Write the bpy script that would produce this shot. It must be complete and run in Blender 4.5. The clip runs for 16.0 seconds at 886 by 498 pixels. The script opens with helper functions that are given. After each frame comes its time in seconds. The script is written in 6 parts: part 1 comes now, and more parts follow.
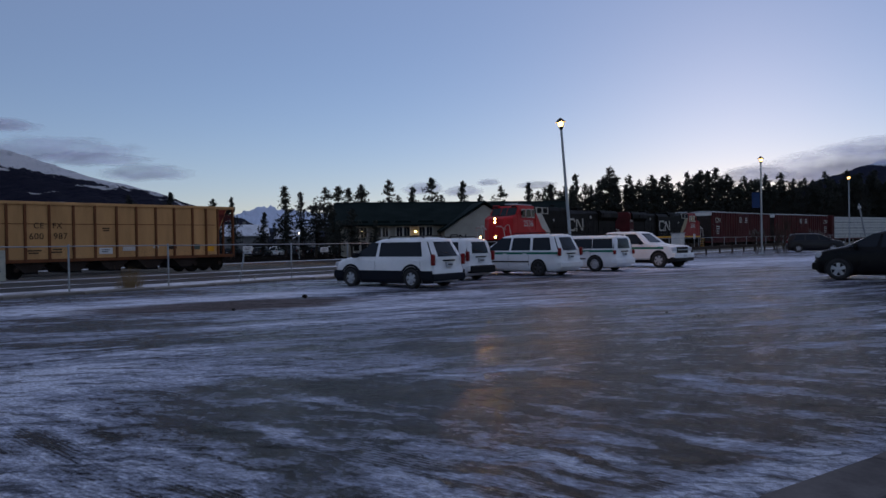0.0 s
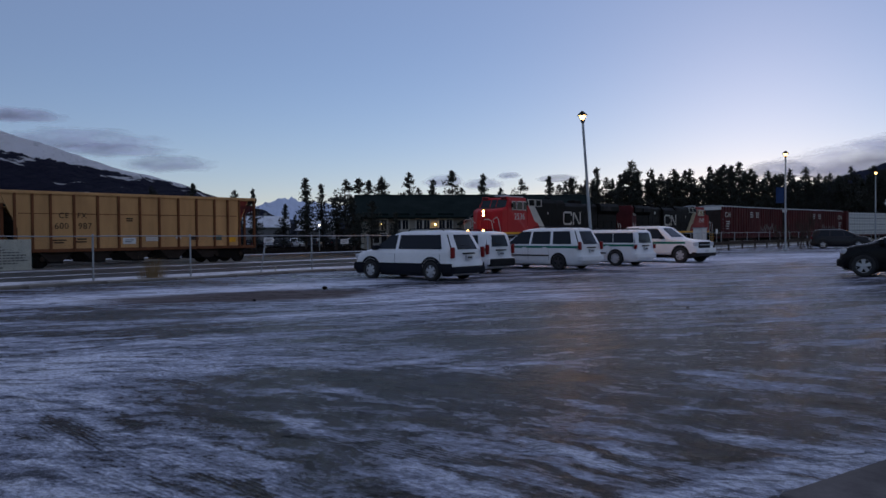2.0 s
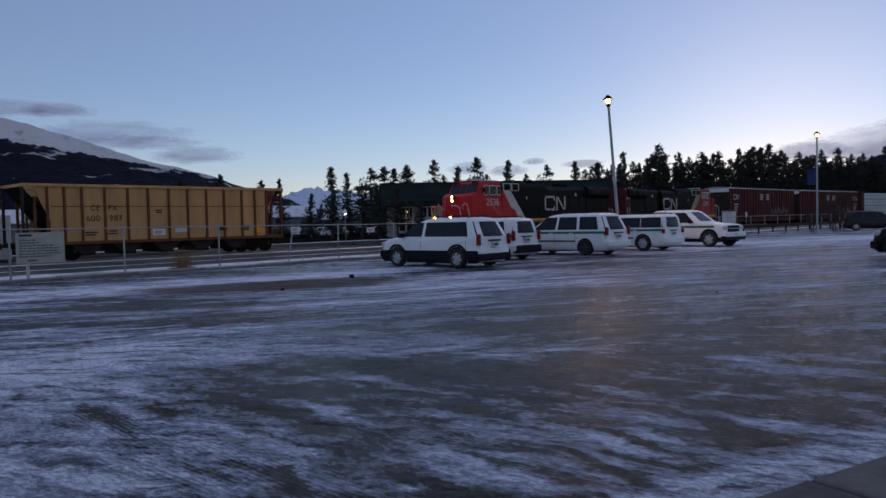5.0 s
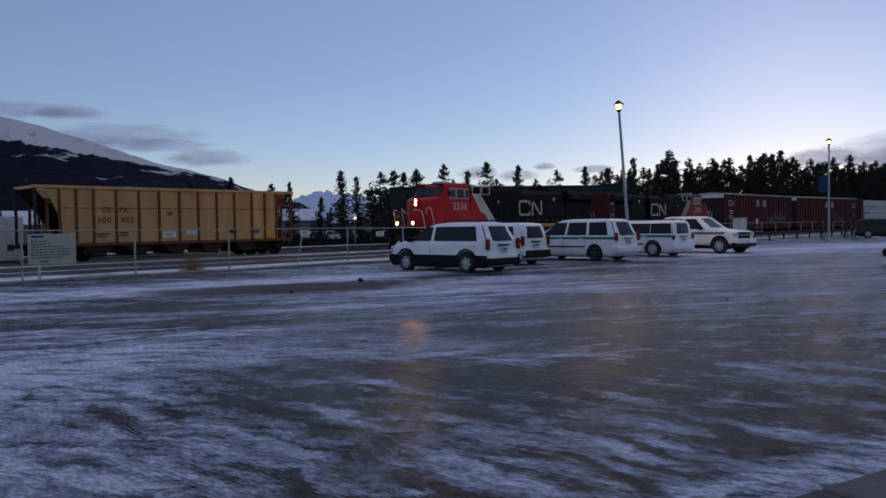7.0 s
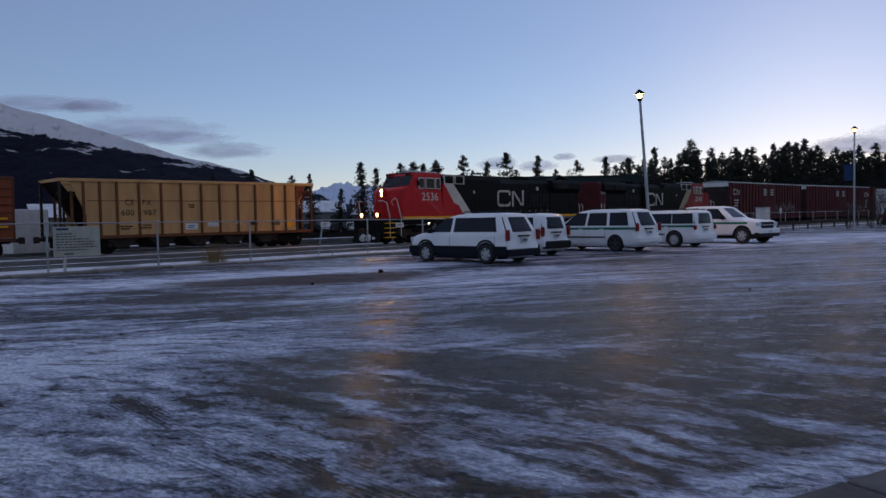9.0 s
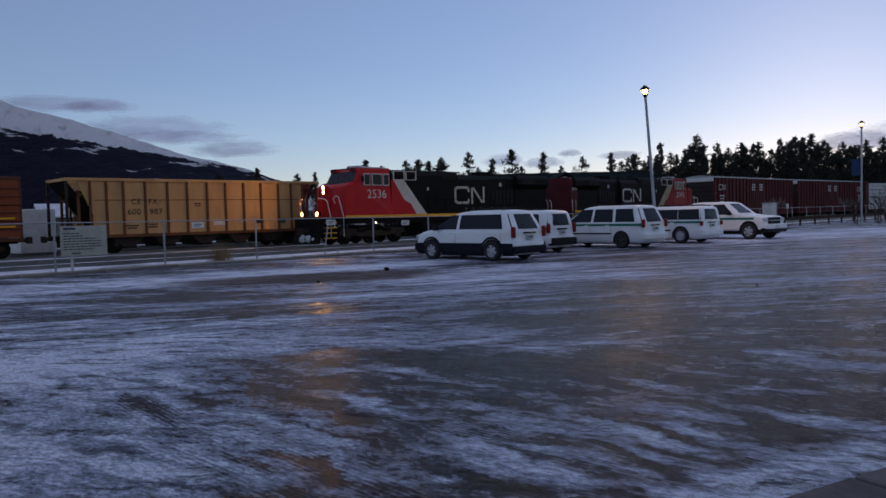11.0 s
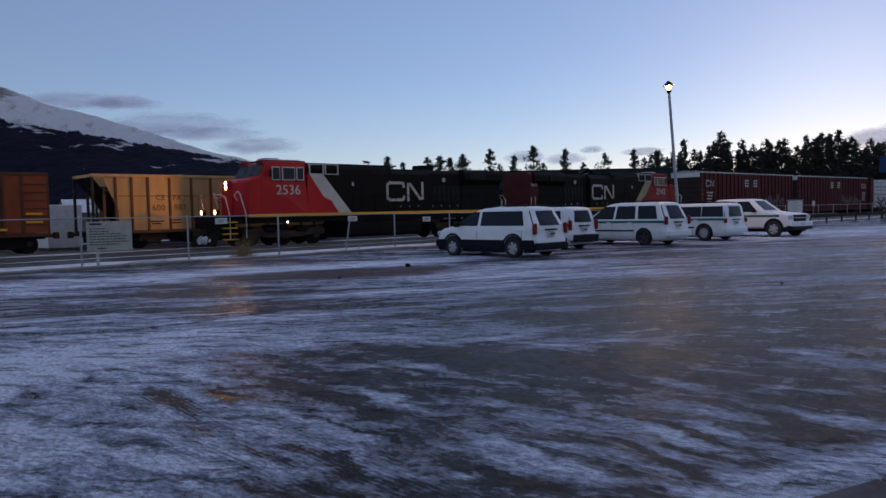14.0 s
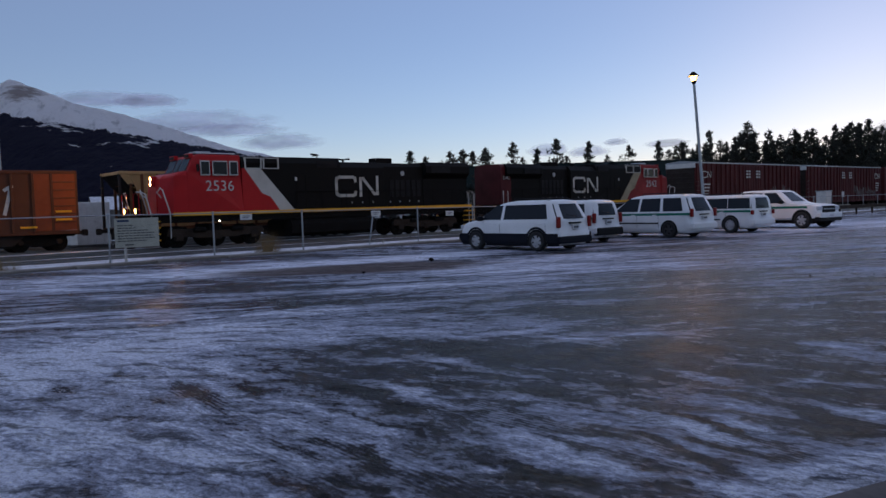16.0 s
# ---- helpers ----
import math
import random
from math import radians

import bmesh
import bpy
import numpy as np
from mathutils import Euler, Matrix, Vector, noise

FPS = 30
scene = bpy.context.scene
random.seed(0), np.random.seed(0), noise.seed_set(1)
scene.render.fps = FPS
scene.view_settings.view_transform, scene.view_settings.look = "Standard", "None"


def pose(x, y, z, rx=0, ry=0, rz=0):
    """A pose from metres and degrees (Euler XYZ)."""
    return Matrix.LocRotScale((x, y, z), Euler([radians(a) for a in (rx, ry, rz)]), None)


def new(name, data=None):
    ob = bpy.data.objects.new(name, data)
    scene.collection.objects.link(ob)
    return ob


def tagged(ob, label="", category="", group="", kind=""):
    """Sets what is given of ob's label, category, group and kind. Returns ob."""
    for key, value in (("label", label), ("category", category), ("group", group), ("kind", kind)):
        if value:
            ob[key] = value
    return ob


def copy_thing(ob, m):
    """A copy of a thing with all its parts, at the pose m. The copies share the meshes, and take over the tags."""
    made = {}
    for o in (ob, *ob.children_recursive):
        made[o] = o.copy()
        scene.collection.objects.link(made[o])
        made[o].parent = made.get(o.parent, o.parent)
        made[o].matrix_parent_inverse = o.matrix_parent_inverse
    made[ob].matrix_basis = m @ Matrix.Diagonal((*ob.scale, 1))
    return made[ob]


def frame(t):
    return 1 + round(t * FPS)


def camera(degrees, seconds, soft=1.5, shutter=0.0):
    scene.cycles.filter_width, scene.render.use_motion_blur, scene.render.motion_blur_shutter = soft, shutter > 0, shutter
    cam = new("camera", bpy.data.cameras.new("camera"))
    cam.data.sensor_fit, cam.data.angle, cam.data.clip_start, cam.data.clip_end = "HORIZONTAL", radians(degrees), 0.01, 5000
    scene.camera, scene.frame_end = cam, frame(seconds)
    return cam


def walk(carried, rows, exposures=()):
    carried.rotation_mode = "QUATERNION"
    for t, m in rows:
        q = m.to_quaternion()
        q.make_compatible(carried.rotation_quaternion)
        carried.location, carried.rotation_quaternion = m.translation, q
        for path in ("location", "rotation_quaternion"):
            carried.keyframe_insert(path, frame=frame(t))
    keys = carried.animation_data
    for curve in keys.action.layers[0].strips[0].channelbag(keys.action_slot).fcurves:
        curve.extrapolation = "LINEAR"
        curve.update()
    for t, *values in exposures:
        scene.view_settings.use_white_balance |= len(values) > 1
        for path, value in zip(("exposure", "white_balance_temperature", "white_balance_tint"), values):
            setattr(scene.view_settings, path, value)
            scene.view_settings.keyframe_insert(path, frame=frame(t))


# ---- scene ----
# ---- camera: held by hand on one spot, turning slowly to follow the train ----
EYE = 1.5
TURNS = [
    (0.0, 89.406, 0.977, -9.568), (0.5, 89.025, 0.949, -9.310), (1.0, 89.010, 0.658, -9.035), (1.5, 89.002, 0.396, -8.586),
    (2.0, 88.882, 0.501, -8.057), (2.5, 88.575, 0.721, -7.714), (3.0, 88.102, 0.692, -7.376), (3.5, 87.715, 0.762, -6.939),
    (4.0, 87.682, 1.316, -6.473), (6.5, 88.382, 0.857, -5.512), (7.0, 88.290, 0.848, -5.392), (7.5, 88.200, 0.933, -5.184),
    (8.0, 88.049, 0.771, -4.809), (8.5, 87.852, 0.559, -4.303), (9.0, 87.635, 1.096, -3.894), (11.5, 87.315, 1.402, -3.404)]
TURNS += [
    (12.0, 87.121, 1.321, -3.239), (12.5, 87.070, 1.291, -2.963), (13.0, 87.145, 1.386, -2.571), (13.5, 87.209, 1.384, -2.189),
    (14.0, 87.213, 1.286, -1.854), (14.5, 87.163, 1.162, -1.485), (15.0, 86.975, 1.173, -1.043), (15.5, 86.789, 1.522, -0.610),
    (16.0, 86.816, 1.773, -0.099)]
cam = camera(61.0, 16.0)
walk(cam, [(t, pose(0, 0, EYE, rx, ry, rz)) for t, rx, ry, rz in TURNS], exposures=[(0.0, -0.20), (4.0, -0.08), (7.0, -0.05), (12.5, -0.02), (16.0, 0.06)])

# ---- dusk sky ----
world = bpy.data.worlds.new("dusk_sky")
scene.world = world
world.use_nodes = True
wn, wl = world.node_tree.nodes, world.node_tree.links
wn.clear()
sky = wn.new("ShaderNodeTexSky")
sky.sky_type, sky.sun_disc = "NISHITA", False
SUN_ELEVATION, SUN_AZIMUTH = 9.5, 31.0     # azimuth: degrees to the right of +y
sky.sun_elevation, sky.sun_rotation = radians(SUN_ELEVATION), radians(SUN_AZIMUTH)
sky.altitude, sky.air_density, sky.dust_density, sky.ozone_density = 1000, 1.0, 0.22, 3.5
bg = wn.new("ShaderNodeBackground")
bg.inputs["Strength"].default_value = 0.095
soft_sky = wn.new("ShaderNodeHueSaturation")
soft_sky.inputs["Saturation"].default_value = 1.05
wl.new(sky.outputs[0], soft_sky.inputs["Color"])
cool = wn.new("ShaderNodeMix")
cool.data_type, cool.blend_type = "RGBA", "MULTIPLY"
cool.inputs["Factor"].default_value = 1.0
cool.inputs["B"].default_value = (1.27, 1.0, 1.02, 1)
wl.new(soft_sky.outputs[0], cool.inputs["A"])
haze = wn.new("ShaderNodeMix")          # thin even haze over the whole sky
haze.data_type, haze.blend_type = "RGBA", "ADD"
haze.inputs["Factor"].default_value = 1.0
wl.new(cool.outputs["Result"], haze.inputs["A"])
up = wn.new("ShaderNodeSeparateXYZ")    # the haze stays bright towards the zenith
wl.new(wn.new("ShaderNodeTexCoord").outputs["Generated"], up.inputs[0])
lift = wn.new("ShaderNodeMapRange")
lift.interpolation_type = "SMOOTHSTEP"
lift.inputs["From Min"].default_value, lift.inputs["From Max"].default_value = 0.15, 0.95
lift.inputs["To Min"].default_value, lift.inputs["To Max"].default_value = 0.9, 2.5
wl.new(up.outputs["Z"], lift.inputs["Value"])
veil = wn.new("ShaderNodeVectorMath")
veil.operation = "SCALE"
veil.inputs[0].default_value = (1.22, 1.30, 1.72)
wl.new(lift.outputs[0], veil.inputs["Scale"])
wl.new(veil.outputs[0], haze.inputs["B"])
wl.new(haze.outputs["Result"], bg.inputs[0])
wo = wn.new("ShaderNodeOutputWorld")
wl.new(bg.outputs[0], wo.inputs[0])

# ---- shape helpers ----
def empty(name, m=None):
    ob = new(name)
    ob.empty_display_size = 0.2
    if m is not None:
        ob.matrix_basis = m
    return ob


def mesh_of(name, bm, material, smooth=False):
    me = bpy.data.meshes.new(name)
    bmesh.ops.recalc_face_normals(bm, faces=bm.faces[:])
    bm.to_mesh(me)
    bm.free()
    me.materials.append(material)
    if smooth:
        me.shade_smooth()
    return me


def part(name, bm, material, parent=None, label="", smooth=False):
    """One mesh object, under a thing or a part where given."""
    ob = new(name, mesh_of(name, bm, material, smooth))
    if parent is not None:
        ob.parent = parent
    if label:
        ob["label"] = label
    return ob


def shared(name, me, parent, m):
    """One more object on a mesh that alike pieces share."""
    ob = new(name, me)
    ob.parent = parent
    ob.matrix_basis = m
    return ob


def box(x0, x1, y0, y1, z0, z1, bevel=0.0, bm=None):
    bm = bm or bmesh.new()
    r = bmesh.ops.create_cube(bm, size=1, matrix=Matrix.Translation(((x0 + x1) / 2, (y0 + y1) / 2, (z0 + z1) / 2)) @ Matrix.Diagonal((x1 - x0, y1 - y0, z1 - z0, 1)))
    if bevel:
        vs = set(r["verts"])
        es = [e for e in bm.edges if e.verts[0] in vs and e.verts[1] in vs]
        bmesh.ops.bevel(bm, geom=es, offset=bevel, segments=2, profile=0.5, affect="EDGES")
    return bm


def rod(p, q, r, seg=8, r2=None, bm=None):
    bm = bm or bmesh.new()
    p, q = Vector(p), Vector(q)
    d = q - p
    m = Matrix.Translation((p + q) / 2) @ d.to_track_quat("Z", "Y").to_matrix().to_4x4()
    bmesh.ops.create_cone(bm, cap_ends=True, segments=seg, radius1=r, radius2=r if r2 is None else r2, depth=d.length, matrix=m)
    return bm


def tube(points, r, seg=8, bm=None):
    """A bent pipe along points."""
    bm = bm or bmesh.new()
    pts = [Vector(p) for p in points]
    rings = []
    for i, p in enumerate(pts):
        d = (pts[min(i + 1, len(pts) - 1)] - pts[max(i - 1, 0)]).normalized()
        q = d.to_track_quat("Z", "Y")
        rings.append([bm.verts.new(p + q @ Vector((r * math.cos(a), r * math.sin(a), 0))) for a in [2 * math.pi * k / seg for k in range(seg)]])
    for a, b in zip(rings, rings[1:]):
        for k in range(seg):
            bm.faces.new((a[k], a[(k + 1) % seg], b[(k + 1) % seg], b[k]))
    bm.faces.new(rings[0][::-1])
    bm.faces.new(rings[-1])
    return bm


def prism(poly, y0, y1, bevel=0.0, axis="y", bm=None):
    """A polygon in x,z (axis y) or x,y (axis z) or y,z (axis x), given thickness along the axis."""
    bm = bm or bmesh.new()
    put = {"y": lambda a, b, c: (a, c, b), "z": lambda a, b, c: (a, b, c), "x": lambda a, b, c: (c, a, b)}[axis]
    lo = [bm.verts.new(put(a, b, y0)) for a, b in poly]
    hi = [bm.verts.new(put(a, b, y1)) for a, b in poly]
    n = len(poly)
    fs = [bm.faces.new(lo), bm.faces.new(hi[::-1])]
    for i in range(n):
        fs.append(bm.faces.new((lo[i], hi[i], hi[(i + 1) % n], lo[(i + 1) % n])))
    if bevel:
        es = list({e for f in fs for e in f.edges})
        bmesh.ops.bevel(bm, geom=es, offset=bevel, segments=2, profile=0.5, affect="EDGES")
    return bm


def grid_sheet(x0, x1, y0, y1, nx, ny, height):
    bm = bmesh.new()
    vs = [[bm.verts.new((x0 + (x1 - x0) * i / nx, y0 + (y1 - y0) * j / ny, 0)) for j in range(ny + 1)] for i in range(nx + 1)]
    for row in vs:
        for v in row:
            v.co.z = height(v.co.x, v.co.y)
    for i in range(nx):
        for j in range(ny):
            bm.faces.new((vs[i][j], vs[i + 1][j], vs[i + 1][j + 1], vs[i][j + 1]))
    return bm


def letters(text, size, material, m, parent, name="lettering", spacing=1.0, wide=1.0, extrude=0.004):
    """Writing in the built-in font, as a mesh, lying in its own x,y plane, centred."""
    cu = bpy.data.curves.new(name, "FONT")
    cu.body, cu.size, cu.align_x, cu.align_y, cu.extrude, cu.space_character = text, size, "CENTER", "CENTER", extrude, spacing
    tmp = bpy.data.objects.new(name, cu)
    scene.collection.objects.link(tmp)
    bpy.context.view_layer.update()
    me = bpy.data.meshes.new_from_object(tmp.evaluated_get(bpy.context.evaluated_depsgraph_get()))
    bpy.data.objects.remove(tmp)
    bpy.data.curves.remove(cu)
    bm = bmesh.new()
    bm.from_mesh(me)
    bmesh.ops.remove_doubles(bm, verts=bm.verts[:], dist=0.0002)
    bm.to_mesh(me)
    bm.free()
    me.transform(Matrix.Diagonal((wide, 1, 1, 1)))
    me.materials.clear()
    me.materials.append(material)
    ob = new(name, me)
    ob.parent = parent
    ob.matrix_basis = m
    return ob


# ---- the railway's own axes: s runs along the tracks, c across them, away from the lot ----
TRACK = 41.0
AX = (math.cos(radians(TRACK)), math.sin(radians(TRACK)))
RAIL = -0.12         # top of the rails


def on_track(s, c, z=0.0, turn=0.0):
    return pose(s * AX[0] - c * AX[1], s * AX[1] + c * AX[0], z, 0, 0, TRACK + turn)

# ---- materials ----
def nodes_of(name):
    m = bpy.data.materials.new(name)
    m.use_nodes = True
    nt = m.node_tree
    nt.nodes.clear()
    out = nt.nodes.new("ShaderNodeOutputMaterial")
    b = nt.nodes.new("ShaderNodeBsdfPrincipled")
    nt.links.new(b.outputs[0], out.inputs[0])
    return m, nt.nodes, nt.links, b


def noise_at(n, l, vec, scale, detail=4, rough=0.55, stretch=None, turn=0.0):
    if stretch or turn:
        mp = n.new("ShaderNodeMapping")
        mp.vector_type = "TEXTURE"
        mp.inputs["Scale"].default_value = stretch or (1, 1, 1)
        mp.inputs["Rotation"].default_value = (0, 0, radians(turn))
        l.new(vec, mp.inputs["Vector"])
        vec = mp.outputs[0]
    t = n.new("ShaderNodeTexNoise")
    t.inputs["Scale"].default_value, t.inputs["Detail"].default_value, t.inputs["Roughness"].default_value = scale, detail, rough
    l.new(vec, t.inputs["Vector"])
    return t.outputs["Fac"]


def ramp(n, l, fac, stops):
    r = n.new("ShaderNodeValToRGB")
    while len(r.color_ramp.elements) < len(stops):
        r.color_ramp.elements.new(0.5)
    for e, (p, c) in zip(r.color_ramp.elements, stops):
        e.position = p
        e.color = (*c, 1) if len(c) == 3 else c
    l.new(fac, r.inputs[0])
    return r.outputs[0]


def grey(v):
    return (v, v, v)


def mix(n, l, fac, a, b, how="MIX"):
    x = n.new("ShaderNodeMix")
    x.data_type, x.blend_type = "RGBA", how
    for sock, val in ((x.inputs["Factor"], fac), (x.inputs["A"], a), (x.inputs["B"], b)):
        if isinstance(val, bpy.types.NodeSocket):
            l.new(val, sock)
        elif isinstance(val, (int, float)):
            sock.default_value = val
        else:
            sock.default_value = (*val, 1)
    return x.outputs["Result"]


def math_of(n, l, how, a, b=0.0):
    x = n.new("ShaderNodeMath")
    x.operation = how
    for i, v in enumerate((a, b)):
        if isinstance(v, bpy.types.NodeSocket):
            l.new(v, x.inputs[i])
        else:
            x.inputs[i].default_value = v
    return x.outputs[0]


def bump_of(n, l, b, fac, strength, distance=0.02):
    u = n.new("ShaderNodeBump")
    u.inputs["Strength"].default_value, u.inputs["Distance"].default_value = strength, distance
    l.new(fac, u.inputs["Height"])
    l.new(u.outputs[0], b.inputs["Normal"])


def plain(name, colour, rough=0.6, metal=0.0, dirt=None, dirt_amount=0.5, scale=1.5, grain=40.0, bump=0.15, coat=0.0, streak=None, spec=0.25):
    """A painted, bare or grimy surface: broad stains, fine grain, slight relief."""
    m, n, l, b = nodes_of(name)
    tc = n.new("ShaderNodeTexCoord").outputs["Object"]
    big = noise_at(n, l, tc, scale, 5, 0.6, stretch=streak)
    fine = noise_at(n, l, tc, grain, 3, 0.6)
    dirt = dirt or tuple(c * 0.55 for c in colour)
    f1 = ramp(n, l, big, [(0.35, grey(0.0)), (0.75, grey(dirt_amount))])
    col = mix(n, l, f1, colour, dirt)
    f2 = ramp(n, l, fine, [(0.3, grey(0.86)), (0.7, grey(1.0))])
    col = mix(n, l, 1.0, col, f2, "MULTIPLY")
    l.new(col, b.inputs["Base Color"])
    rr = ramp(n, l, big, [(0.3, grey(rough * 0.85)), (0.8, grey(min(1, rough * 1.25)))])
    l.new(rr, b.inputs["Roughness"])
    b.inputs["Metallic"].default_value = metal
    b.inputs["Specular IOR Level"].default_value = 0.5 if metal else spec
    b.inputs["Coat Weight"].default_value = coat
    b.inputs["Coat Roughness"].default_value = 0.08
    if bump:
        bump_of(n, l, b, fine, bump, 0.004)
    return m


def glow(name, colour, strength):
    m, n, l, b = nodes_of(name)
    b.inputs["Base Color"].default_value = (0.8, 0.8, 0.8, 1)
    b.inputs["Emission Color"].default_value = (*colour, 1)
    b.inputs["Emission Strength"].default_value = strength
    return m


def glass(name, colour=(0.02, 0.025, 0.03), rough=0.05):
    m, n, l, b = nodes_of(name)
    b.inputs["Base Color"].default_value = (*colour, 1)
    b.inputs["Roughness"].default_value = rough
    b.inputs["IOR"].default_value = 1.5
    b.inputs["Specular IOR Level"].default_value = 0.2
    return m


def blob(n, l, vec, x, y, rx, ry, turn):
    """A soft round patch on the ground: 1 in its middle, 0 at its rim."""
    mp = n.new("ShaderNodeMapping")
    mp.vector_type = "TEXTURE"
    mp.inputs["Location"].default_value = (x, y, 0)
    mp.inputs["Rotation"].default_value = (0, 0, radians(turn))
    mp.inputs["Scale"].default_value = (rx, ry, 1000)
    l.new(vec, mp.inputs["Vector"])
    g = n.new("ShaderNodeTexGradient")
    g.gradient_type = "SPHERICAL"
    l.new(mp.outputs[0], g.inputs[0])
    return g.outputs["Fac"]


# patches on the lot, each (x, y, half length, half width, turn, how much snow it adds or wears away); one is painted
# shade by the vans
PLOUGHED_AND_SHADE = [
    (-1.5, 23.8, 7.5, 2.0, 38, 0.30), (-8.6, 19.6, 8.0, 2.6, 38, 0.26), (3.6, 21.0, 5.5, 2.2, 20, 0.18), (27.0, 41.5, 24.0, 6.0, 22, 0.36), (2.6, 17.4, 6.5, 1.6, 0, 0.12),
    # (9.0, 27.5) paints the shade beside the parked vans as a faint darker patch
    (9.0, 27.5, 11.0, 3.5, 32, -0.04), (7.0, 10.5, 9.0, 4.5, 10, -0.05), (12.0, 20.0, 12.0, 6.0, 25, -0.05), (-4.2, 9.6, 5.2, 2.6, -4, 0.20), (-3.9, 7.3, 1.9, 1.9, 10, 0.14), (-4.2, 5.2, 3.6, 3.8, 0, 0.21), (-2.2, 4.3, 2.2, 1.2, -20, 0.12), (5.0, 20.0, 15.0, 6.5, 22, 0.09)]
WORN = [
    (-2.77, 8.96, 2.66, 1.5, -7, 0.12), (-2.59, 5.2, 0.7, 0.6, -40, 0.10), (-1.29, 4.45, 0.8, 0.22, -38, 0.12), (-4.76, 17.86, 2.64, 0.61, -32, 0.14), (-1.04, 7.11, 1.0, 0.40, -10, -0.20), (-0.31, 8.1, 1.4, 0.62, -25, -0.20),
    (1.11, 7.46, 1.3, 0.6, -20, -0.12), (2.95, 10.55, 1.9, 0.92, -10, -0.12), (2.37, 7.54, 1.3, 0.5, 10, -0.10), (-0.45, 4.42, 0.87, 0.12, -52, -0.20), (-2.05, 6.17, 0.74, 0.14, -51, -0.16), (-1.61, 6.24, 0.54, 0.08, -67, -0.16),
    (-3.07, 7.1, 0.24, 0.12, -10, -0.30), (-2.42, 5.44, 0.77, 0.06, -54, -0.12)]
STREAKS = [
    (-0.32, 6.09, 0.39, 0.14, -56, 0.18), (0.1, 6.48, 0.52, 0.10, -50, 0.16), (1.65, 4.75, 0.95, 0.10, -60, 0.26), (1.98, 4.80, 0.85, 0.14, -55, 0.24), (1.4, 4.4, 0.58, 0.07, -62, -0.24), (1.72, 4.9, 0.5, 0.06, -58, -0.26), (2.74, 5.12, 0.75, 0.14, -52, 0.20),
    (2.75, 4.22, 2.2, 0.30, 25, 0.34), (2.87, 6.04, 0.49, 0.10, 19, 0.18), (3.92, 7.46, 0.36, 0.2, -32, 0.20), (3.94, 6.76, 0.7, 0.26, -20, 0.12), (1.4, 8.33, 0.43, 0.11, -35, 0.22), (2.19, 8.46, 0.42, 0.13, -14, 0.20), (0.79, 4.74, 0.40, 0.11, -50, 0.20)]
LINES = [
    (0.28, 4.12, 0.14, 0.09, -30, 0.26), (0.48, 3.98, 0.22, 0.08, -31, -0.18), (2.69, 5.52, 0.7, 0.26, 2, -0.14), (2.57, 4.86, 0.4, 0.14, -52, -0.18), (-4.14, 12.78, 3.2, 0.16, 40, -0.20), (-2.83, 11.58, 2.5, 0.13, 42, -0.18), (-1.44, 12.74, 3.4, 0.16, 31, -0.18), (-0.4, 5.63, 1.06, 0.14, -63, -0.14),
    (1.25, 9.54, 1.3, 0.5, -3, 0.08), (0.12, 14.83, 2.8, 0.8, 6, 0.14), (0.85, 11.35, 2.4, 0.6, 15, 0.10), (1.48, 3.85, 0.32, 0.10, -39, 0.16), (3.3, 13.5, 4.0, 0.2, 18, -0.14), (4.5, 9.2, 2.6, 0.12, -8, -0.14)]


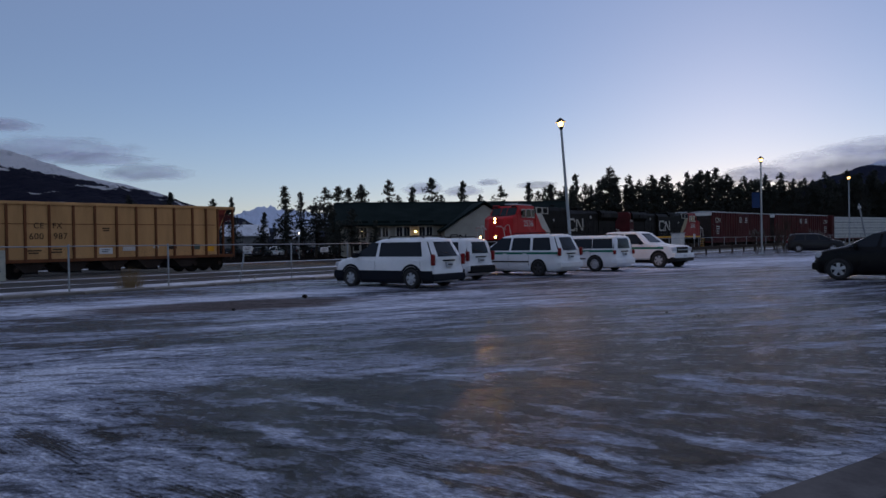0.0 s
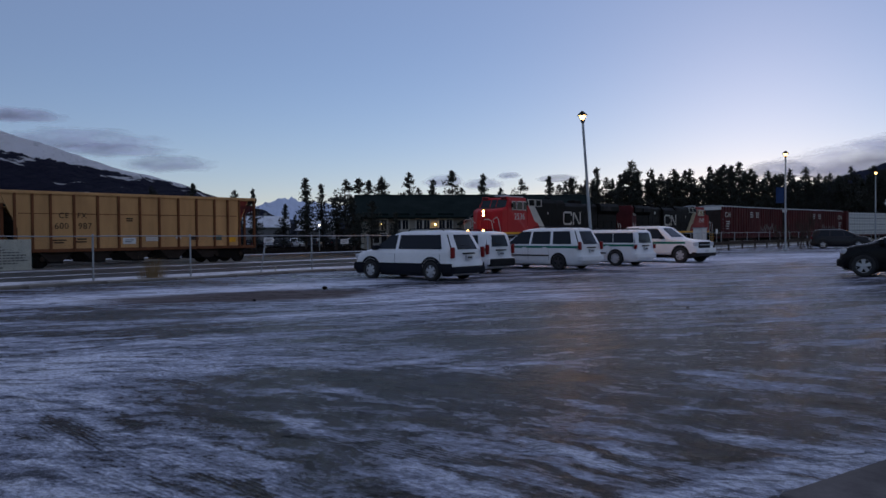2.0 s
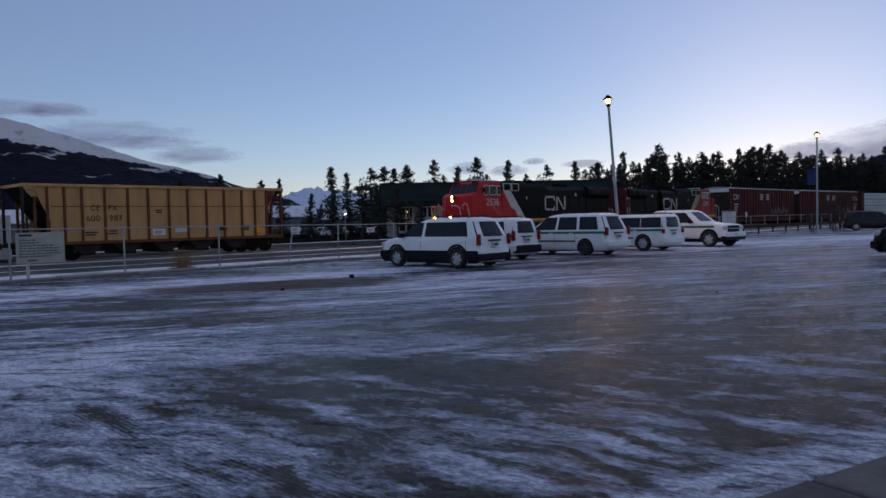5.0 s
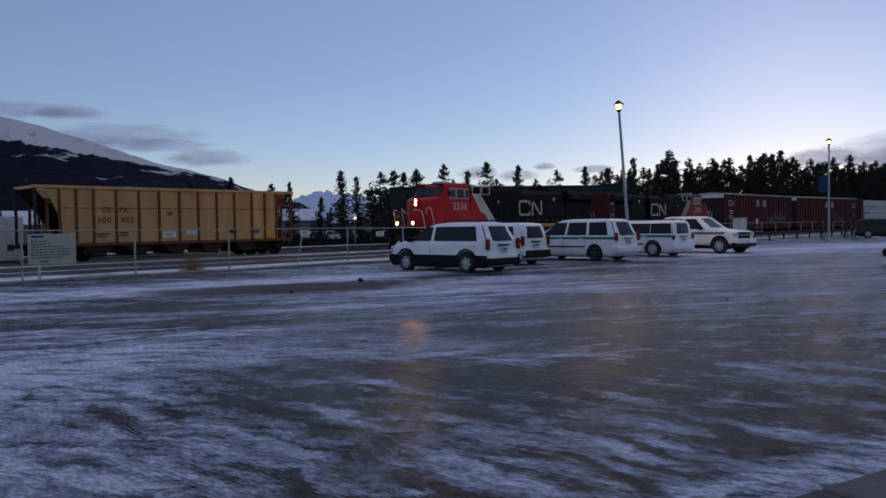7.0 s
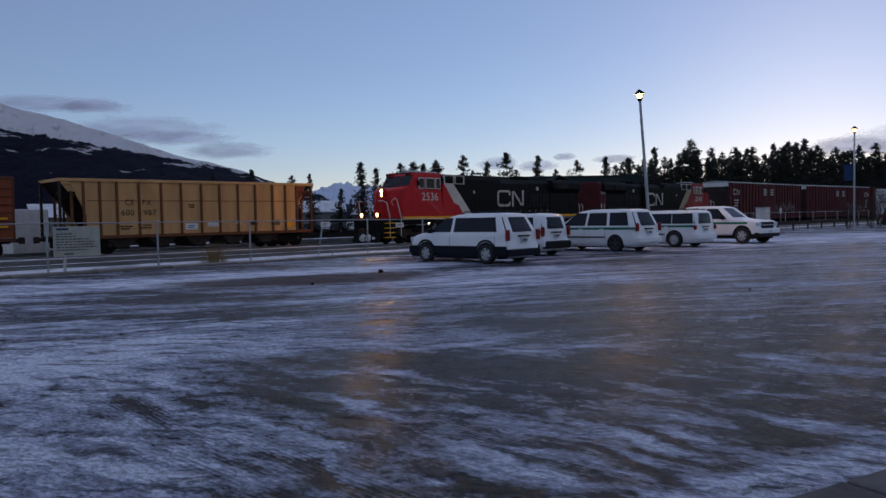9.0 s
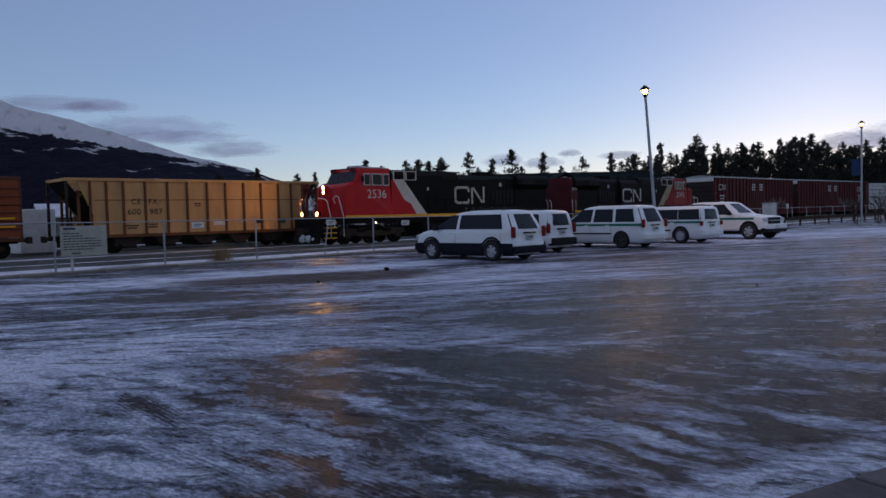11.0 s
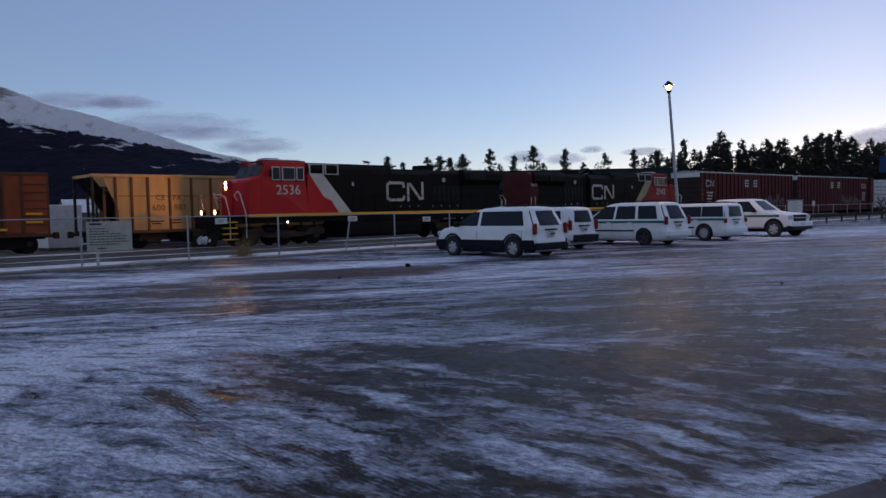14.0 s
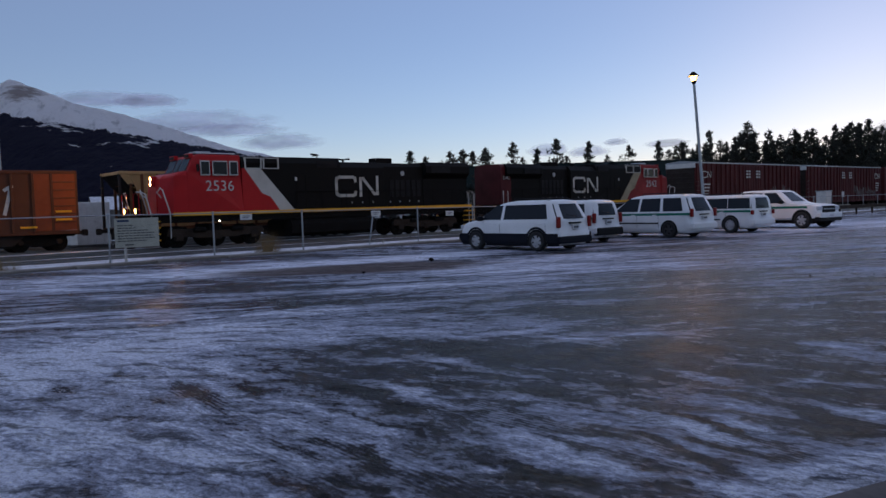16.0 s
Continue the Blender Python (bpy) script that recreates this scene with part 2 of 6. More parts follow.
def lot_surface():
    """Packed snow and clear ice over asphalt and grit, drawn out along the tyre tracks."""
    m, n, l, b = nodes_of("icy_lot")
    tc = n.new("ShaderNodeTexCoord").outputs["Object"]
    xyz = n.new("ShaderNodeSeparateXYZ")
    l.new(tc, xyz.inputs[0])
    # ragged edges: every patch is read through a slightly wandering position
    wander = n.new("ShaderNodeTexNoise")
    wander.inputs["Scale"].default_value, wander.inputs["Detail"].default_value, wander.inputs["Roughness"].default_value = 1.6, 7, 0.62
    l.new(tc, wander.inputs["Vector"])
    centred = n.new("ShaderNodeVectorMath")
    centred.operation = "SUBTRACT"
    centred.inputs[1].default_value = (0.5, 0.5, 0.5)
    l.new(wander.outputs["Color"], centred.inputs[0])
    drift = n.new("ShaderNodeVectorMath")
    drift.operation = "MULTIPLY_ADD"
    drift.inputs[1].default_value = (0.62, 0.62, 0)
    l.new(centred.outputs[0], drift.inputs[0])
    l.new(tc, drift.inputs[2])
    ragged = drift.outputs[0]
    broad = noise_at(n, l, tc, 0.30, 4, 0.55, stretch=(2.0, 0.9, 1), turn=8)
    far_a = noise_at(n, l, ragged, 0.85, 8, 0.62, stretch=(3.8, 0.8, 1), turn=8)
    far_b = noise_at(n, l, ragged, 2.8, 8, 0.66, stretch=(4.2, 0.7, 1), turn=14)
    near_a = noise_at(n, l, ragged, 1.7, 9, 0.62, stretch=(3.6, 0.7, 1), turn=-50)
    near_b = noise_at(n, l, ragged, 4.6, 8, 0.66, stretch=(4.2, 0.7, 1), turn=-42)
    clod = noise_at(n, l, tc, 5.5, 9, 0.66, stretch=(1.5, 0.9, 1), turn=-30)
    small = noise_at(n, l, tc, 22.0, 7, 0.70, stretch=(1.6, 0.9, 1), turn=-40)
    fine = noise_at(n, l, tc, 80.0, 4, 0.6)
    nearness = ramp(n, l, math_of(n, l, "DIVIDE", math_of(n, l, "ADD", xyz.outputs["Y"], math_of(n, l, "MULTIPLY", broad, 4.0)), 20.0), [(0.38, grey(1)), (0.62, grey(0))])
    streak_a = mix(n, l, nearness, far_a, near_a)
    streak_b = mix(n, l, nearness, far_b, near_b)
    f = math_of(n, l, "MULTIPLY", math_of(n, l, "SUBTRACT", broad, 0.5), 0.55)
    for fac, k in ((streak_a, 0.90), (streak_b, 0.65), (clod, 0.46), (small, 0.32)):
        f = math_of(n, l, "ADD", f, math_of(n, l, "MULTIPLY", math_of(n, l, "SUBTRACT", fac, 0.5), k))
    f = math_of(n, l, "ADD", math_of(n, l, "MULTIPLY", f, 1.5), 0.555)
    for x, y, rx, ry, turn, k in PLOUGHED_AND_SHADE + WORN + STREAKS + LINES:
        f = math_of(n, l, "ADD", f, math_of(n, l, "MULTIPLY", blob(n, l, ragged, x, y, rx * 1.15, ry * 1.3, turn), k * 1.25))
    # tread lines pressed into the slush
    treads = 0.0
    for x, y, rx, ry, turn in ((-0.45, 4.50, 1.6, 0.30, -50), (-1.9, 5.9, 1.8, 0.32, -53), (-1.15, 4.6, 1.3, 0.26, -47), (0.5, 5.1, 1.9, 0.30, -48), (1.7, 4.7, 1.6, 0.30, -56), (2.7, 5.3, 1.4, 0.28, -50)):
        mp = n.new("ShaderNodeMapping")
        mp.inputs["Rotation"].default_value = (0, 0, radians(90 - turn))
        l.new(tc, mp.inputs["Vector"])
        wv = n.new("ShaderNodeTexWave")
        wv.inputs["Scale"].default_value, wv.inputs["Distortion"].default_value, wv.inputs["Detail"].default_value = 7.5, 2.2, 3
        l.new(mp.outputs[0], wv.inputs["Vector"])
        tread = math_of(n, l, "MULTIPLY", math_of(n, l, "SUBTRACT", wv.outputs["Fac"], 0.55), blob(n, l, tc, x, y, rx, ry, turn))
        treads = math_of(n, l, "ADD", treads, tread)
    f = math_of(n, l, "ADD", f, math_of(n, l, "MULTIPLY", treads, 0.15))
    col = ramp(n, l, f, [(0.27, (0.007, 0.006, 0.008)), (0.40, (0.024, 0.022, 0.026)), (0.50, (0.080, 0.082, 0.104)), (0.60, (0.185, 0.195, 0.245)), (0.72, (0.40, 0.43, 0.54)), (0.92, (0.82, 0.85, 0.96))])
    dirt = ramp(n, l, math_of(n, l, "ADD", blob(n, l, ragged, -2.2, 20.2, 5.2, 2.5, 14), math_of(n, l, "MULTIPLY", math_of(n, l, "SUBTRACT", streak_a, 0.5), 1.2)), [(0.18, grey(0)), (0.50, grey(0.9))])
    col = mix(n, l, dirt, col, (0.105, 0.074, 0.060))
    grit = ramp(n, l, math_of(n, l, "ADD", math_of(n, l, "MULTIPLY", fine, 0.4), math_of(n, l, "MULTIPLY", small, 0.6)), [(0.38, grey(0.50)), (0.50, grey(0.97)), (0.62, grey(1.3))])
    hollow = ramp(n, l, noise_at(n, l, ragged, 3.4, 8, 0.68, stretch=(2.8, 0.7, 1), turn=-14), [(0.38, grey(0.22)), (0.48, grey(1.0))])
    col = mix(n, l, 1.0, col, hollow, "MULTIPLY")
    l.new(mix(n, l, 1.0, col, grit, "MULTIPLY"), b.inputs["Base Color"])
    wet = ramp(n, l, f, [(0.30, grey(0.36)), (0.42, grey(0.17)), (0.54, grey(0.20)), (0.64, grey(0.45)), (0.76, grey(0.75))])
    l.new(mix(n, l, dirt, wet, grey(0.9)), b.inputs["Roughness"])
    b.inputs["IOR"].default_value = 1.33
    # pits hold dull grit, the crests between them are polished ice
    pits = noise_at(n, l, ragged, 6.5, 8, 0.70, stretch=(2.6, 0.8, 1), turn=-12)
    polish = math_of(n, l, "ADD", math_of(n, l, "MULTIPLY", pits, 0.65), math_of(n, l, "MULTIPLY", small, 0.35))
    l.new(ramp(n, l, polish, [(0.40, grey(0.03)), (0.50, grey(0.20)), (0.60, grey(0.46))]), b.inputs["Specular IOR Level"])
    h = math_of(n, l, "ADD", math_of(n, l, "MULTIPLY", clod, 0.45), math_of(n, l, "MULTIPLY", streak_b, 0.8))
    for fac, k in ((f, 1.4), (small, 0.70), (fine, 0.16), (treads, 0.30)):
        h = math_of(n, l, "ADD", h, math_of(n, l, "MULTIPLY", fac, k))
    bump_of(n, l, b, h, 1.0, 0.042)
    return m


LOT = lot_surface()
SNOW = plain("packed_snow", (0.74, 0.76, 0.80), 0.7, dirt=(0.28, 0.25, 0.26), dirt_amount=0.6, scale=1.2, grain=25, bump=0.5)
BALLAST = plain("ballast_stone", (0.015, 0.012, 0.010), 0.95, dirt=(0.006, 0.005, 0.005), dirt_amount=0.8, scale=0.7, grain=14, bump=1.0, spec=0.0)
CONCRETE = plain("worn_concrete", (0.22, 0.20, 0.175), 0.9, dirt=(0.10, 0.088, 0.075), dirt_amount=0.7, scale=1.2, grain=30, bump=0.4)
STEEL = plain("rail_steel", (0.30, 0.29, 0.29), 0.35, metal=1.0, scale=3, grain=60, bump=0.1)
RUST = plain("rusty_steel", (0.042, 0.028, 0.019), 0.85, dirt=(0.014, 0.010, 0.008), dirt_amount=0.8, scale=2, grain=30, bump=0.3)
GALV = plain("galvanised_steel", (0.36, 0.38, 0.40), 0.45, metal=0.7, scale=3, grain=50, bump=0.1)
BLACK = plain("black_undercarriage", (0.006, 0.0055, 0.005), 0.85, dirt=(0.015, 0.012, 0.010), dirt_amount=0.7, scale=2, grain=30, bump=0.3, spec=0.1)
SLEEPER = plain("creosoted_wood", (0.032, 0.025, 0.020), 0.9, scale=3, grain=40, bump=0.4, spec=0.0)
LOCO_RED = plain("red_loco_paint", (0.47, 0.006, 0.010), 0.45, dirt=(0.26, 0.005, 0.007), dirt_amount=0.55, scale=0.9, grain=50, bump=0.05)
FADED_RED = plain("faded_red_paint", (0.27, 0.010, 0.010), 0.55, dirt=(0.11, 0.008, 0.008), dirt_amount=0.7, scale=0.9, grain=50, bump=0.05)
FADED_WHITE = plain("faded_band_paint", (0.36, 0.31, 0.20), 0.6, dirt=(0.16, 0.12, 0.07), dirt_amount=0.6, scale=1.0, grain=40, bump=0.05)
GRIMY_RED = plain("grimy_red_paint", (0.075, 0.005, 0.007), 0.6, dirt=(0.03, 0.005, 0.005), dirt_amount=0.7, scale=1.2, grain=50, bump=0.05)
LOCO_BLACK = plain("black_loco_paint", (0.005, 0.005, 0.005), 0.6, dirt=(0.014, 0.012, 0.010), dirt_amount=0.6, scale=0.8, grain=40, bump=0.08, spec=0.1)
LOCO_WHITE = plain("off_white_paint", (0.58, 0.56, 0.50), 0.55, dirt=(0.30, 0.28, 0.24), dirt_amount=0.5, scale=1.0, grain=40, bump=0.05)
LOCO_YELLOW = plain("yellow_sill_paint", (0.85, 0.42, 0.02), 0.5, dirt=(0.45, 0.22, 0.02), dirt_amount=0.5, scale=1.5, grain=40, bump=0.05)
HOPPER_TAN = plain("tan_hopper_paint", (0.60, 0.35, 0.145), 0.6, dirt=(0.27, 0.15, 0.062), dirt_amount=0.65, scale=0.55, grain=35, bump=0.12, streak=(0.5, 0.5, 2.2))
# browner than the tan sheets: the ribs' shadows are put into the colour
HOPPER_BROWN = plain("brown_rib_shade_paint", (0.17, 0.060, 0.022), 0.7, dirt=(0.10, 0.045, 0.02), dirt_amount=0.7, scale=1.5, grain=35, bump=0.15)
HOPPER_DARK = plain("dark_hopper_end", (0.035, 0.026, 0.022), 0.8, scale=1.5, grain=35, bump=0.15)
CAR_ORANGE = plain("orange_brown_paint", (0.105, 0.034, 0.015), 0.6, dirt=(0.09, 0.035, 0.015), dirt_amount=0.7, scale=0.7, grain=35, bump=0.12)
BOX_RED = plain("oxide_red_paint", (0.088, 0.012, 0.012), 0.65, dirt=(0.032, 0.010, 0.009), dirt_amount=0.65, scale=0.7, grain=35, bump=0.1, streak=(0.5, 0.5, 2.0))
MARK_DARK = plain("dark_stencil", (0.05, 0.035, 0.02), 0.7, bump=0.0)
MARK_WHITE = plain("white_stencil", (0.62, 0.60, 0.56), 0.6, bump=0.0)
CAR_WHITE = plain("white_car_paint", (0.80, 0.80, 0.80), 0.30, dirt=(0.60, 0.59, 0.57), dirt_amount=0.6, scale=1.2, grain=60, bump=0.0, coat=0.4)
CAR_CLAD = plain("grey_plastic_cladding", (0.010, 0.012, 0.019), 0.7, dirt=(0.022, 0.022, 0.026), dirt_amount=0.5, scale=3, grain=60, bump=0.05, spec=0.10)
CAR_GREEN = plain("green_stripe_vinyl", (0.008, 0.15, 0.10), 0.4, scale=4, bump=0.0)
CAR_DARK = plain("black_car_paint", (0.004, 0.004, 0.005), 0.28, dirt=(0.012, 0.012, 0.014), dirt_amount=0.6, scale=1.5, grain=60, bump=0.0, spec=0.12)
CAR_GREY = plain("dark_grey_car_paint", (0.014, 0.014, 0.018), 0.3, scale=1.5, grain=60, bump=0.0)
TYRE = plain("tyre_rubber", (0.016, 0.016, 0.017), 0.85, dirt=(0.07, 0.07, 0.07), dirt_amount=0.5, scale=5, grain=60, bump=0.2)
RIM = plain("alloy_rim", (0.50, 0.51, 0.53), 0.4, metal=0.2, dirt=(0.12, 0.12, 0.12), dirt_amount=0.6, scale=6, bump=0.05)
STEEL_RIM = plain("black_steel_rim", (0.05, 0.05, 0.055), 0.5, metal=0.4, scale=6, bump=0.05)
# near-black colour standing in for the shade inside wheel arches and rims
WELL_SHADE = plain("wheel_well_shade", (0.010, 0.010, 0.011), 0.9, bump=0.1)
WINDOW = glass("tinted_window", (0.012, 0.015, 0.020), 0.04)
CAB_GLASS = plain("cab_windscreen_glass", (0.020, 0.040, 0.052), 0.06, scale=2.0, grain=60, bump=0.0, spec=0.6)
LIGHT_GLASS = glass("headlamp_glass", (0.45, 0.46, 0.48), 0.08)
TAIL = plain("red_tail_lens", (0.20, 0.003, 0.005), 0.3, scale=8, bump=0.0)
TRIM = plain("black_trim", (0.012, 0.012, 0.013), 0.6, bump=0.05, spec=0.15)
PLATE = plain("number_plate_metal", (0.60, 0.60, 0.62), 0.4, bump=0.0)
SIGN_WHITE = plain("sign_white_enamel", (0.66, 0.66, 0.64), 0.5, dirt=(0.42, 0.42, 0.40), dirt_amount=0.6, scale=3, bump=0.0)
SIGN_CREAM = plain("weathered_sign_board", (0.50, 0.49, 0.40), 0.6, dirt=(0.30, 0.30, 0.27), dirt_amount=0.7, scale=3, bump=0.05)
SIGN_INK = plain("sign_ink", (0.09, 0.09, 0.09), 0.6, bump=0.0)
SIGN_BLUE = plain("blue_enamel", (0.010, 0.035, 0.11), 0.5, bump=0.0)
ROOF_GREEN = plain("green_metal_roof", (0.008, 0.016, 0.015), 0.85, scale=0.4, grain=20, bump=0.1, spec=0.05)
STUCCO = plain("pale_stucco", (0.42, 0.39, 0.33), 0.9, scale=0.6, grain=20, bump=0.3)
FAR_WALL = plain("dim_house_wall", (0.22, 0.21, 0.20), 0.9, scale=0.5, grain=20, bump=0.2)
BARK = plain("pine_bark", (0.055, 0.040, 0.030), 0.95, scale=4, grain=25, bump=0.6)
GRASS_DRY = plain("dry_grass", (0.28, 0.19, 0.09), 0.9, scale=4, bump=0.2)
LAMP_HOT = glow("sodium_globe", (1.0, 0.55, 0.18), 6.0)
HEADLIGHT = glow("headlight_lens", (1.0, 0.46, 0.11), 5500.0)
# oversized disc glowing by itself, standing in for the glare around each lens
REFLECTOR_GLARE = glow("headlight_reflector_glare", (1.0, 0.55, 0.16), 6.0)
DITCH = glow("ditch_light_lens", (1.0, 0.50, 0.13), 45.0)
MARKER = glow("small_marker_lamp", (1.0, 0.85, 0.6), 6.0)
PORCH = glow("porch_lamp", (1.0, 0.62, 0.22), 14.0)


def needle_leaf():
    m, n, l, b = nodes_of("pine_needles")
    isl = n.new("ShaderNodeNewGeometry").outputs["Random Per Island"]
    obj = n.new("ShaderNodeObjectInfo").outputs["Random"]
    col = ramp(n, l, isl, [(0.0, (0.013, 0.017, 0.012)), (0.6, (0.024, 0.028, 0.020)), (1.0, (0.044, 0.042, 0.030))])
    tone = ramp(n, l, obj, [(0.0, grey(0.7)), (1.0, grey(1.15))])
    l.new(mix(n, l, 1.0, col, tone, "MULTIPLY"), b.inputs["Base Color"])
    b.inputs["Roughness"].default_value = 0.75
    return m


NEEDLES = needle_leaf()


def mountain_surface(name, forest, snowline, tilt, soft, snow=(0.62, 0.66, 0.74), rock=(0.16, 0.16, 0.18), crag=False):
    """Dark forest below, rock and wind-packed snow above a snowline that slants along the ridge."""
    m, n, l, b = nodes_of(name)
    tc = n.new("ShaderNodeTexCoord").outputs["Object"]
    xyz = n.new("ShaderNodeSeparateXYZ")
    l.new(tc, xyz.inputs[0])
    gully = noise_at(n, l, tc, 0.012, 8, 0.65, stretch=(0.5, 1.6, 1.6), turn=20)
    fine = noise_at(n, l, tc, 0.05, 6, 0.6)
    h = math_of(n, l, "ADD", xyz.outputs["Z"], math_of(n, l, "MULTIPLY", xyz.outputs["X"], tilt))
    h = math_of(n, l, "ADD", h, math_of(n, l, "MULTIPLY", math_of(n, l, "SUBTRACT", gully, 0.5), soft))
    h = math_of(n, l, "DIVIDE", math_of(n, l, "SUBTRACT", h, snowline), 60.0)
    h = math_of(n, l, "ADD", h, 0.5)
    f = ramp(n, l, h, [(0.48, grey(0)), (0.53, grey(1))])
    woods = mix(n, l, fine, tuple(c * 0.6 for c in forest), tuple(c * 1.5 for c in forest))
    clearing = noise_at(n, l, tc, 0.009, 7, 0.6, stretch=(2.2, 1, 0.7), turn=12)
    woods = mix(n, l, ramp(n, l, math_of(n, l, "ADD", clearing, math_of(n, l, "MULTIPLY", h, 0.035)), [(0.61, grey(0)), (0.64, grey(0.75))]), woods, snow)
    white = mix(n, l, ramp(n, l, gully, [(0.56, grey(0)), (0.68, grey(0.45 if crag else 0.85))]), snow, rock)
    if crag:                      # bare cliff below the summit, too steep to hold snow
        g = n.new("ShaderNodeTexGradient")
        g.gradient_type = "SPHERICAL"
        mp = n.new("ShaderNodeMapping")
        mp.vector_type = "TEXTURE"
        mp.inputs["Location"].default_value, mp.inputs["Scale"].default_value = (-1600, 2920, 492), (105, 400, 62)
        l.new(tc, mp.inputs["Vector"])
        l.new(mp.outputs[0], g.inputs[0])
        cliff = math_of(n, l, "ADD", g.outputs["Fac"], math_of(n, l, "MULTIPLY", math_of(n, l, "SUBTRACT", noise_at(n, l, tc, 0.03, 7, 0.65, stretch=(2, 1, 0.6)), 0.5), 1.5))
        white = mix(n, l, ramp(n, l, cliff, [(0.28, grey(0)), (0.62, grey(0.85))]), white, (0.27, 0.22, 0.20))
        bump_of(n, l, b, noise_at(n, l, tc, 0.016, 8, 0.62, stretch=(0.6, 1.6, 1.4), turn=-25), 1.0, 110.0)
    l.new(mix(n, l, f, woods, white), b.inputs["Base Color"])
    b.inputs["Roughness"].default_value = 0.9
    b.inputs["Specular IOR Level"].default_value = 0.1
    return m


MOUNTAIN = mountain_surface("snowy_mountain", (0.011, 0.011, 0.026), 88.0, 0.19, 62, snow=(0.92, 0.90, 0.91), crag=True)
# distance haze is mixed into the peaks' colours: bluer snow, woods and rock
PEAKS = mountain_surface("hazed_distant_peaks", (0.050, 0.065, 0.11), 70.0, 0.0, 60, snow=(0.52, 0.58, 0.70), rock=(0.12, 0.15, 0.23))
HILLS = mountain_surface("dark_hills", (0.012, 0.015, 0.030), 300.0, 0.0, 80)


def cloud_surface():
    m, n, l, b = nodes_of("dusk_cloud")
    tc = n.new("ShaderNodeTexCoord")
    wisps = noise_at(n, l, tc.outputs["Object"], 0.012, 8, 0.62, stretch=(4.5, 1, 1))
    g = n.new("ShaderNodeTexGradient")
    g.gradient_type = "SPHERICAL"
    mp = n.new("ShaderNodeMapping")
    mp.inputs["Location"].default_value = (-1, 0, -1)
    mp.inputs["Scale"].default_value = (2, 0, 2)
    l.new(tc.outputs["Generated"], mp.inputs[0])
    l.new(mp.outputs[0], g.inputs[0])
    f = math_of(n, l, "MULTIPLY", ramp(n, l, g.outputs["Fac"], [(0.0, grey(0)), (0.55, grey(1))]), 0.9)
    f = math_of(n, l, "ADD", f, math_of(n, l, "MULTIPLY", math_of(n, l, "SUBTRACT", wisps, 0.68), 1.7))
    f = ramp(n, l, f, [(0.0, grey(0)), (0.7, grey(0.62))])
    b.inputs["Base Color"].default_value = (0.90, 0.84, 1.0, 1)
    b.inputs["Roughness"].default_value = 1.0
    b.inputs["Specular IOR Level"].default_value = 0.0
    l.new(f, b.inputs["Alpha"])
    return m


CLOUD = cloud_surface()

# ---- ground ----
def lot_height(x, y):
    c = -x * AX[1] + y * AX[0]
    h = 0.02 * noise.noise((x * 0.25, y * 0.25, 0)) + 0.008 * noise.noise((x * 1.3, y * 1.3, 3))
    dip = min(1, max(0, (c - 8) / 7)) * min(1, max(0, (24.0 - c) / 3.5))
    h -= 0.07 * dip * dip * (3 - 2 * dip)       # shallow hollow where the vehicles stand
    if c > 24.4:                       # falls off behind the kerb towards the tracks
        h -= 0.10 * min(1, (c - 24.4) / 1.2) + 0.36 * min(1, max(0, (c - 27.6) / 1.6))
    return h


def bend(s):
    """The line swings towards the lot far up the track: shift across and its slope."""
    d = max(0.0, s - 92.0)
    return -0.0017 * d * d, -0.0034 * d


def along(s, c, z=0.0, turn=0.0):
    o, k = bend(s)
    return on_track(s, c + o, z, turn + math.degrees(math.atan(k)))


def sweep(profile, c, s0, s1, step, z):
    """A constant section (across, up) run along a track line."""
    bm = bmesh.new()
    rings = []
    n = max(1, int((s1 - s0) / step))
    for i in range(n + 1):
        m = along(s0 + (s1 - s0) * i / n, c, z)
        rings.append([bm.verts.new(m @ Vector((0, a, b))) for a, b in profile])
    k = len(profile)
    for a, b in zip(rings, rings[1:]):
        for i in range(k):
            bm.faces.new((a[i], a[(i + 1) % k], b[(i + 1) % k], b[i]))
    bm.faces.new(rings[0][::-1])
    bm.faces.new(rings[-1])
    return bm


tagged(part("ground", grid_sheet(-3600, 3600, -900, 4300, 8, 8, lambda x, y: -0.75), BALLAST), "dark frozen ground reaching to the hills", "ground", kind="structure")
lot_sheet = grid_sheet(-40, 90, -20, 110, 260, 260, lot_height)
gone = [q for q in lot_sheet.faces if min(-v.co.x * AX[1] + v.co.y * AX[0] for v in q.verts) > 24.3]
bmesh.ops.delete(lot_sheet, geom=gone, context="FACES")
tagged(part("parking_lot", lot_sheet, LOT, smooth=True), "icy parking lot with rutted packed snow over asphalt", "parking lot", kind="structure")

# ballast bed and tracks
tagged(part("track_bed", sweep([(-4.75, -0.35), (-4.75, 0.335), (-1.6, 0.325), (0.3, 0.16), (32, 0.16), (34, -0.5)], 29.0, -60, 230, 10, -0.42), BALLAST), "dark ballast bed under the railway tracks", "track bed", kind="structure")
RAIL_SECTION = [(-0.07, -0.17), (0.07, -0.17), (0.07, -0.15), (0.012, -0.12), (0.012, -0.05), (0.036, -0.04), (0.036, 0), (-0.036, 0), (-0.036, -0.04), (-0.012, -0.05), (-0.012, -0.12), (-0.07, -0.15)]
TRACKS = (32.4, 37.5, 42.7, 48.0, 54.0)
sleeper_mesh = mesh_of("sleeper", box(-0.11, 0.11, -1.3, 1.3, -0.2, 0, 0.01), SLEEPER)
